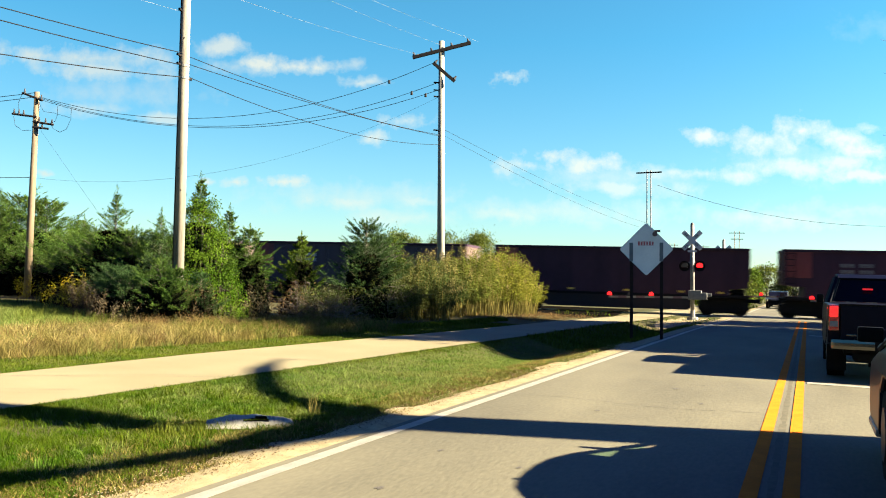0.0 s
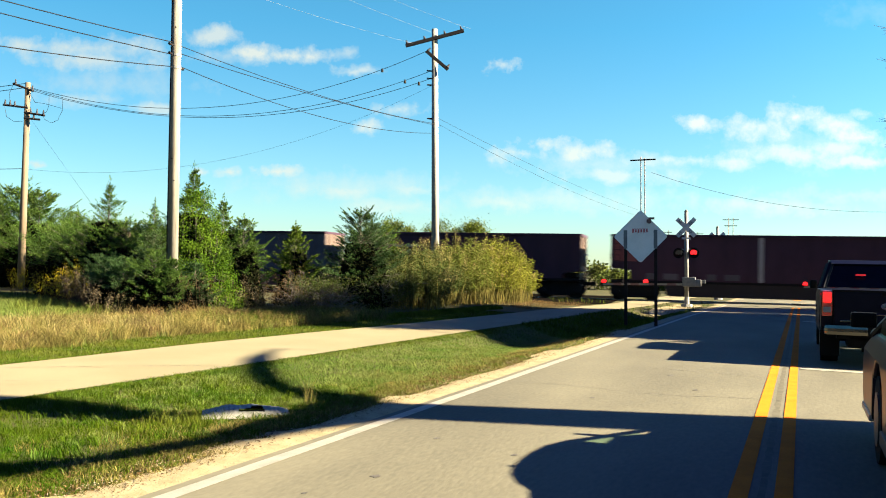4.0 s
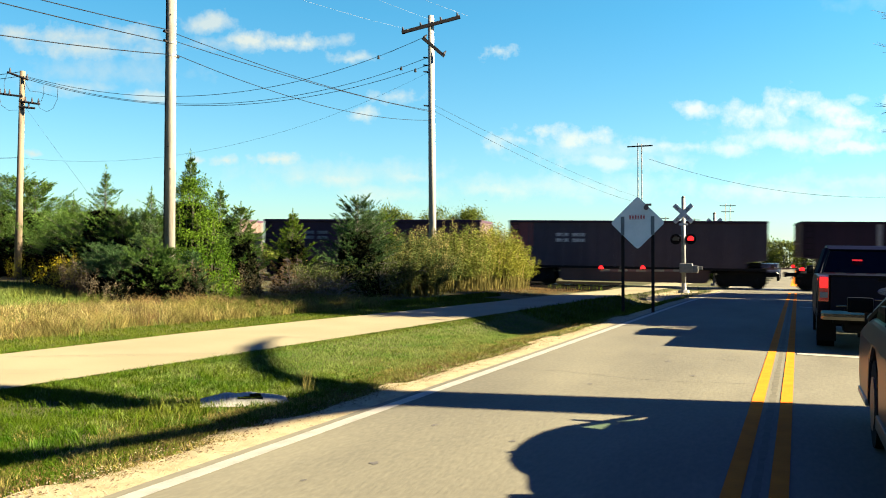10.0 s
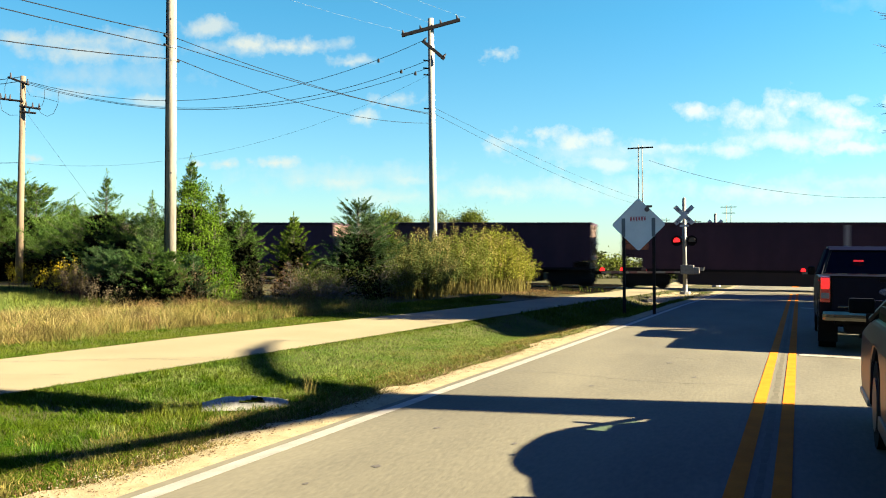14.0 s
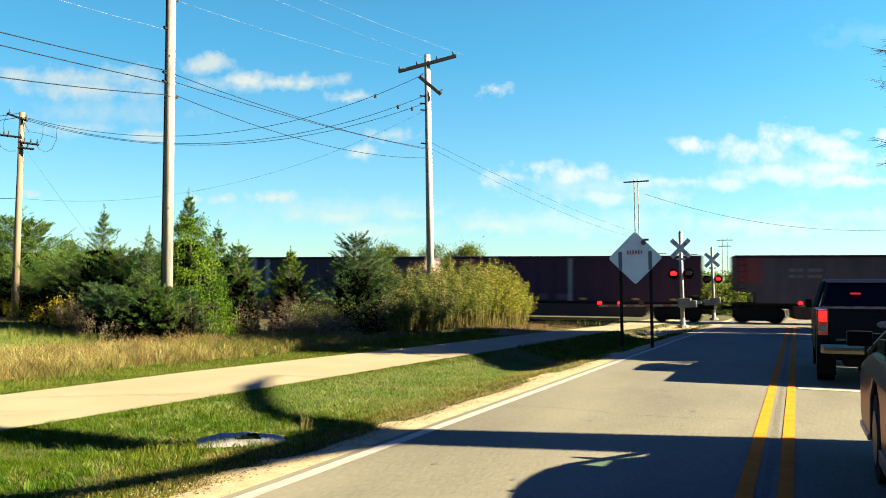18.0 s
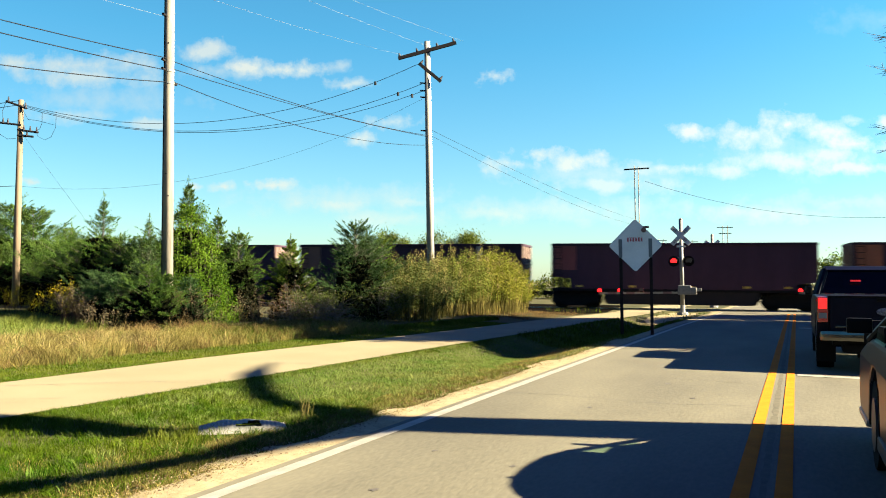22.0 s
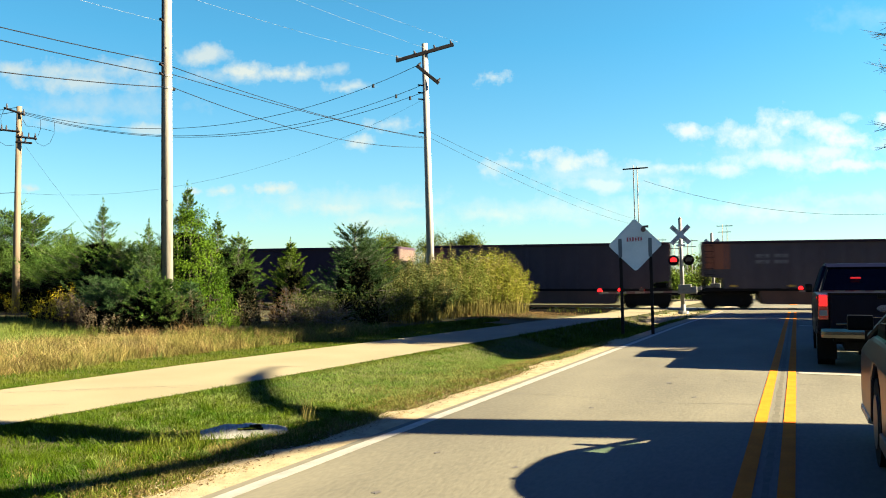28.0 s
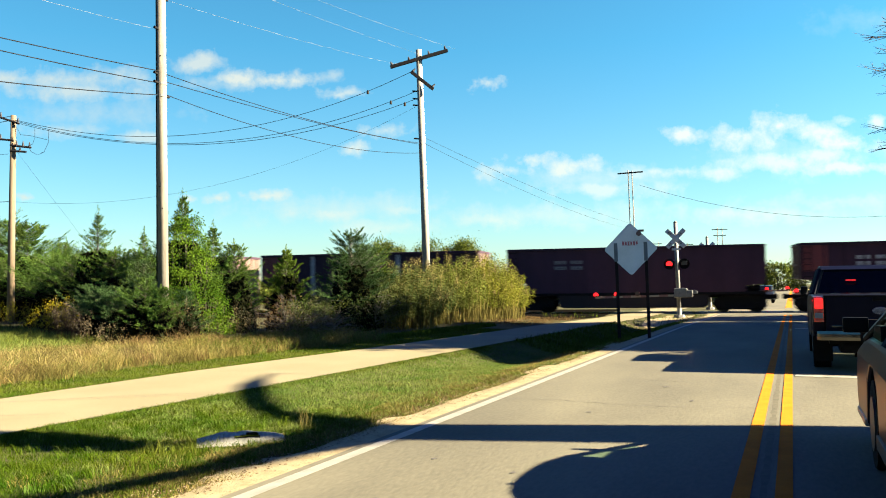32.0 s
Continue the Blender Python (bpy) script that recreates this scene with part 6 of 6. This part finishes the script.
xs, ys = scatter(60000, 5, 22, meadow_back, meadow_front)
lump = patchy(xs, ys, 0.8, 14)
keep = (RNG.random(len(xs)) < np.clip(1.3 - (ys - 10) * 0.09, 0.2, 1)) & (lump > -0.22)
xs, ys, lump = xs[keep], ys[keep], lump[keep]
blades("tall_dry_grass", xs, ys, RNG.uniform(0.06, 0.20, len(xs)) * (1.1 + 1.2 * lump), RNG.uniform(0.004, 0.010, len(xs)), 0.9, "dry_grass", "dry straw-coloured grass", "dry grass")
wisps("grass_clumps", 640, 40, 5.5, 22, meadow_back, meadow_front, 0.15, 0.48, 0.11, "dry_grass", "tall leaning clumps of golden straw", "dry grass", 0.75, 3)
wisps("grass_clumps", 620, 36, 6, 22, meadow_back, meadow_front, 0.14, 0.44, 0.10, "straw_brown", "tall leaning clumps of brown dead grass", "dry grass", 0.7, 11)
wisps("grass_clumps", 620, 36, 6, 22, meadow_back, meadow_front, 0.10, 0.30, 0.12, "mown_grass", "clumps of green grass among the straw", "grass", 0.6, 17)
wisps("grass_clumps", 520, 34, 6, 21, lambda y: meadow_front(y) - 1.3, lambda y: meadow_front(y) + 0.05, 0.15, 0.40, 0.08, "dry_grass", "straw leaning over the mown strip", "dry grass")
wisps("grass_clumps", 200, 14, 5.5, 15, lambda y: path_edges(y)[0] - 4.5, meadow_front, 0.32, 0.55, 0.05, "pale_straw", "single tall pale stalks bent over the straw", "dry grass")
wisps("grass_clumps", 120, 36, 15, 22, lambda y: path_edges(y)[0] - 3.8, meadow_front, 0.2, 0.45, 0.12, "vine_leaf", "bright green weeds in front of the vine", "grass")
xs, ys = scatter(34000, 3, 24, lambda y: -4.85, lambda y: -4.0, 2.1)
keep = patchy(xs, ys, 1.6, 2) > 0.02
xs, ys = xs[keep], ys[keep]
blades("edge_grass", xs, ys, RNG.uniform(0.02, 0.07, len(xs)), RNG.uniform(0.005, 0.011, len(xs)), 0.8, "dry_grass", "thin dry grass at the gravel's edge", "dry grass")
xs, ys = RNG.normal(-5.35, 0.22, 420), RNG.normal(6.35, 0.16, 420)
blades("grass_tuft", xs, ys, RNG.uniform(0.06, 0.15, len(xs)), RNG.uniform(0.004, 0.008, len(xs)), 0.6, "grass_blade", "long grass tuft round the culvert", "grass")
xs, ys = RNG.normal(-4.85, 0.03, 14), RNG.normal(7.75, 0.03, 14)
blades("weed_stalks", xs, ys, RNG.uniform(0.15, 0.42, len(xs)), RNG.uniform(0.004, 0.008, len(xs)), 0.35, "dry_grass", "thin pale stalks standing beside the culvert", "weed")
xs, ys = scatter(16000, -8, 2.6, lambda y: path_edges(y)[1] - 0.03, lambda y: -4.3)
blades("verge_grass", xs, ys, RNG.uniform(0.04, 0.09, len(xs)), RNG.uniform(0.008, 0.018, len(xs)), 0.7, "grass_blade", "mown green grass on the verge", "grass")
xs, ys = scatter(30000, -8, 46, lambda y: 4.55, lambda y: 13)
blades("verge_grass", xs, ys, RNG.uniform(0.06, 0.2, len(xs)), RNG.uniform(0.015, 0.03, len(xs)), 0.6, "grass_blade", "grass under the trees beside the road", "grass")
xs, ys = scatter(6000, -30, 4, lambda y: -40, lambda y: path_edges(y)[0] - 1.0)
blades("field_grass", xs, ys, RNG.uniform(0.2, 0.5, len(xs)), RNG.uniform(0.02, 0.04, len(xs)), 0.4, "grass_blade", "rough meadow grass", "grass")
xs, ys = scatter(60000, 11, 23, lambda y: -32, lambda y: min(-15.0, -1.05 * y))
blades("field_grass", xs, ys, RNG.uniform(0.08, 0.20, len(xs)), RNG.uniform(0.008, 0.018, len(xs)), 0.6, "mown_grass", "bright green grass between the straw and the hedge", "grass")
wisps("grass_clumps", 700, 30, 13.5, 19.5, lambda y: -27, lambda y: min(-15.0, -1.04 * y), 0.14, 0.30, 0.14, "mown_grass", "bright green tufts between the straw and the hedge", "grass")
wisps("grass_clumps", 110, 34, 13.5, 17.5, lambda y: -1.2 * y, lambda y: -1.0 * y, 0.25, 0.5, 0.10, "reed_mid", "tall yellow-green weeds at the hedge's corner", "weeds", 0.9, 5)
wisps("grass_clumps", 130, 30, 15.4, 17.2, lambda y: -14.9, lambda y: -12.6, 0.25, 0.5, 0.12, "straw_brown", "tall brown grass round the pole's foot", "dry grass", 0.9, 8)
wisps("grass_clumps", 300, 30, 8, 20, meadow_back, meadow_front, 0.12, 0.36, 0.14, "dead_weed", "dark withered weeds among the straw", "weeds", 0.7, 29)
wisps("grass_clumps", 420, 22, 31, 39.5, lambda y: -13.4, lambda y: path_edges(y)[0] - 0.5, 0.05, 0.22, 0.16, "straw_brown", "brown litter and dead grass at the reeds' foot", "dry grass")
xs, ys = scatter(60, 41, 43, lambda y: -12, lambda y: path_edges(y)[0] - 0.2)
blades("trackside_grass", xs, ys, RNG.uniform(0.1, 0.35, len(xs)), RNG.uniform(0.02, 0.04, len(xs)), 0.5, "grass_blade", "thin grass beside the railway", "dry grass")
xs, ys = scatter(9000, 20, 30, lambda y: path_edges(y)[0] - 1.9, lambda y: path_edges(y)[0] - 1.3)
blades("strip_grass", xs, ys, RNG.uniform(0.05, 0.14, len(xs)), RNG.uniform(0.012, 0.024, len(xs)), 0.5, "grass_blade", "narrow mown grass strip beside the path", "grass")


def litter(name, n, y0, y1, x0, x1, low, high, mat, label, category, flat):
    """Loose pebbles or dead leaves strewn along the shoulder, joined as one."""
    ys = y0 + (y1 - y0) * RNG.random(n) ** 1.6
    xs = x0 + (x1 - x0) * RNG.random(n)
    verts, faces = [], []
    for x, y in zip(xs, ys):
        s, a = RNG.uniform(low, high), RNG.uniform(0, 6.28)
        z = road_z(y) - 0.006
        ca, sa = math.cos(a) * s, math.sin(a) * s
        i = len(verts)
        up = s * flat
        verts += [(x + ca, y + sa, z), (x - sa * 0.7, y + ca * 0.7, z), (x - ca, y - sa, z), (x + sa * 0.7, y - ca * 0.7, z), (x + ca * 0.2, y, z + up)]
        faces += [(i, i + 1, i + 4), (i + 1, i + 2, i + 4), (i + 2, i + 3, i + 4), (i + 3, i, i + 4)]
    return tagged(new(name, raw_mesh(name, verts, faces, mat)), label, category, kind="stuff")


material("pebble", (0.18, 0.15, 0.10), (0.12, 0.10, 0.07), scale=3, fine=9, rough=0.9, bump=0, island=0.35, shine=0.1)
leaf("dead_leaf", (0.075, 0.044, 0.020), (0.040, 0.026, 0.014), 0.5, 0.15)
litter("pebbles", 5000, 3, 22, -4.45, -3.78, 0.003, 0.009, "pebble", "loose pebbles along the gravel shoulder", "pebbles", 0.7)
litter("dead_leaves", 2600, 3, 20, -4.8, -3.95, 0.006, 0.016, "dead_leaf", "brown dead leaves along the shoulder", "dead leaves", 0.35)


def weed(x, y, h, mat, n, label, spread, size, category="weed"):
    """A stalky weed: thin stems with a tuft of heads at the top."""
    t = thing("weed", pose(x, y, ground_z(x, y)), label, category, "weeds by the path")
    stems = B()
    cs, ds = [], []
    for i in range(n):
        a = RNG.normal(size=2) * spread
        b = a + RNG.normal(size=2) * 0.13
        hh = h * RNG.uniform(0.35, 1.15)
        tube(stems, (a[0], a[1], 0), (b[0], b[1], hh), 0.0035, 0.002, seg=4, caps=False)
        m = 22
        q = RNG.uniform(0.72, 1.03, m)
        cs.append(np.stack([a[0] + (b[0] - a[0]) * q, a[1] + (b[1] - a[1]) * q, hh * q], 1) + RNG.normal(size=(m, 3)) * 0.045)
        ds.append(RNG.normal(size=(m, 3)))
    c = np.concatenate(cs)
    tagged(part("stalk_tuft", stems, "dead_weed", t), kind="stuff")
    tagged(part("flower_tuft", leaves(c, np.concatenate(ds), RNG.uniform(0.6, 1.3, len(c)) * size * 0.75, 0.5, mat, "flower_tuft"), "", t), kind="stuff")
    return t


SPOTS = ((-20.2, 19.4, 1.15), (-19.7, 19.2, 1.0), (-20.6, 19.7, 1.0), (-18.6, 17.6, 1.1), (-18.1, 17.2, 0.9), (-17.4, 16.7, 1.05), (-16.7, 16.4, 0.9), (-17.7, 16.8, 0.7), (-16.1, 16.1, 0.6), (-18.9, 17.8, 0.95), (-15.2, 17.7, 1.0), (-14.8, 17.9, 0.9), (-15.5, 18.3, 1.1), (-15.0, 18.6, 0.9), (-21.6, 19.8, 0.8),
         (-26.0, 23.0, 0.9), (-27.5, 23.8, 0.9), (-24.6, 22.4, 0.8), (-14.3, 19.9, 0.8), (-13.9, 19.3, 0.8), (-13.3, 19.2, 0.85), (-13.0, 20.2, 0.8), (-13.6, 20.8, 1.0), (-12.5, 20.4, 0.7), (-12.9, 21.6, 0.9), (-14.4, 21.2, 1.0), (-15.6, 20.9, 1.0), (-13.9, 18.0, 0.5), (-12.3, 19.3, 0.5))
for i, (x, y, h) in enumerate(SPOTS):
    pale = i % 3 != 1
    weed(x, y, h, "seed_head" if pale else "straw_brown", 14, "pale drooping weeds gone to seed" if pale else "dry brown stalky weeds beside the path", 0.22, 0.05 if pale else 0.04)
for x, y, h in ((-20.6, 19.2, 1.05), (-20.2, 18.9, 1.15), (-20.9, 19.3, 1.0), (-21.2, 19.0, 0.85), (-22.9, 20.0, 1.0), (-25.0, 21.0, 1.0)):
    weed(x, y, h, "goldenrod", 34, "goldenrod with yellow flower heads", 0.22, 0.045, "wildflower")

# trees on the near side of the crossing, which shade the road


def bare_tree():
    """A tall tree with thin bare boughs that reach out over the road."""
    t = thing("bare_tree", pose(8.2, 31.2, -0.15), "tall roadside tree with thin bare boughs over the road", "tree", "trees along the road")
    part("trunk", tube(B(), (0, 0, -0.1), (-0.3, 0, 11.6), 0.2, 0.05, seg=10), "bark", t)
    rnd = random.Random(5)
    for x, z in ((-5.1, 10.3), (-5.5, 9.75), (-5.2, 9.3), (-5.5, 8.75), (-5.0, 7.95), (-5.4, 6.75), (-5.1, 6.35), (-5.2, 6.05)):
        start, tip = Vector((-0.2, 0, z - 1.2)), Vector((x, rnd.uniform(-0.4, 0.4), z))
        bm = B()
        last = start
        for i in range(1, 9):
            q = start.lerp(tip, i / 8) + Vector((0, rnd.uniform(-0.1, 0.1), 0.35 * math.sin(math.pi * i / 8) + rnd.uniform(-0.06, 0.06)))
            tube(bm, last, q, 0.045 - 0.0048 * (i - 1), 0.045 - 0.0048 * i, seg=5, caps=False)
            if i > 3:
                for _ in range(7):
                    a = last.lerp(q, rnd.random())
                    b = a + Vector((rnd.uniform(-0.75, -0.1), rnd.uniform(-0.35, 0.35), rnd.uniform(-0.22, 0.3)))
                    tube(bm, a, b, 0.011, 0.004, seg=4, caps=False)
                    tube(bm, a.lerp(b, 0.5), a.lerp(b, 0.6) + Vector((rnd.uniform(-0.35, 0.1), 0, rnd.uniform(-0.2, 0.2))), 0.007, 0.003, seg=4, caps=False)
            last = q
        part("bough", bm, "bark", t)


bare_tree()
for x, y, h, r in ((8.2, 23.7, 11.6, 2.0), (9.0, 26.0, 11.8, 2.5), (8.6, 28.6, 11.5, 2.5), (9.4, 31.4, 10.9, 2.6), (8.6, 34.2, 10.5, 2.5), (9.6, 36.1, 10.5, 1.9), (8.8, 40.6, 6.8, 2.4), (10.0, 44.0, 6.4, 2.4)):
    leafy("roadside_tree", x, y, h, r, r, 13000, "far_leaf", "dense leafy roadside tree", "tree", "trees along the road", leaf_size=0.36, low=0.02, trunk=0.12, clumps=80)


def old_tree():
    """A big forked tree beside the queue, whose trunk and limbs shade the road and the verge."""
    t = thing("old_tree", pose(9.3, 12.2, -0.15), "big old forked tree beside the road", "tree", "trees along the road")
    limbs = ((((0, 0, 0), 0.82), ((0, -1.38, 4.4), 0.58), ((-0.25, -1.65, 6.8), 0.46)),
             (((-0.25, -1.65, 6.8), 0.30), ((-0.2, -2.8, 7.04), 0.19), ((-0.2, -3.5, 7.08), 0.12), ((-0.2, -4.3, 7.24), 0.115), ((-0.2, -4.86, 7.46), 0.20), ((-0.3, -7.5, 8.2), 0.20)),
             (((-0.25, -1.5, 6.9), 0.26), ((-0.2, -0.89, 7.28), 0.20), ((-0.2, -0.54, 7.55), 0.18), ((-0.2, 0.0, 7.89), 0.13), ((-0.2, 0.9, 8.28), 0.14), ((-0.2, 2.2, 8.74), 0.12), ((-0.2, 3.3, 9.0), 0.05), ((-0.2, 4.0, 9.12), 0.03)),
             (((-0.2, 4.0, 9.12), 0.025), ((-0.2, 4.0, 8.85), 0.02), ((-0.2, 3.9, 8.6), 0.012)),
             (((-0.25, -1.75, 6.9), 0.10), ((-0.2, -2.2, 7.42), 0.14), ((-0.2, -2.36, 7.62), 0.20), ((-0.2, -2.5, 7.82), 0.26), ((-0.2, -2.47, 8.0), 0.34), ((-0.2, -2.44, 8.2), 0.40), ((-0.2, -2.38, 8.42), 0.40), ((-0.2, -2.33, 8.75), 0.23), ((-0.2, -2.1, 9.6), 0.18)))
    for limb in limbs:
        bm = B()
        for (p, a), (q, b) in zip(limb, limb[1:]):
            tube(bm, p, q, a, b, seg=12)
            bmesh.ops.create_icosphere(bm, subdivisions=2, radius=b, matrix=Matrix.Translation(q))
        part("trunk" if limb[0][1] > 0.6 else "limb", bm, "bark", t)


old_tree()


# ---- what moves ----


def motions():
    for k, car in cars:
        rows = []
        for t in (0, 4, 8, 12, 16, 20, 24, 28, 32):
            s = 3.851 + 18.0245 * t - 0.00845 * t * t - 0.00000514 * t ** 3
            rows.append((t, on_track(s + k * PITCH + 7.69, 0, RAIL_TOP)))
        walk(car, rows)
    # the flashers turn over about once a second
    swaps = [round(-0.11 + n, 3) for n in range(12)] + [round(12.02 + 1.008 * n, 3) for n in range(21)]
    events = sorted([(t, 1) for t in swaps] + [(t + 0.5, -1) for t in swaps])
    for drum, side, m in flashers + arm_lights:
        if side == 0:
            continue
        angle = 0 if side == 1 else 180
        rows = [(0, m @ pose(0, 0, 0, 0, 0, angle))]
        for t, now in events:
            if t < 0.05 or t > 31.9:
                continue
            goal = angle + 180 if (now == side) != (angle % 360 == 0) else angle
            if goal != angle:
                for i in range(4):
                    rows.append((t - 0.05 + i * 0.0334, m @ pose(0, 0, 0, 0, 0, angle + 60 * i)))
                angle = goal
        rows.append((32, m @ pose(0, 0, 0, 0, 0, angle)))
        walk(drum, rows)


motions()
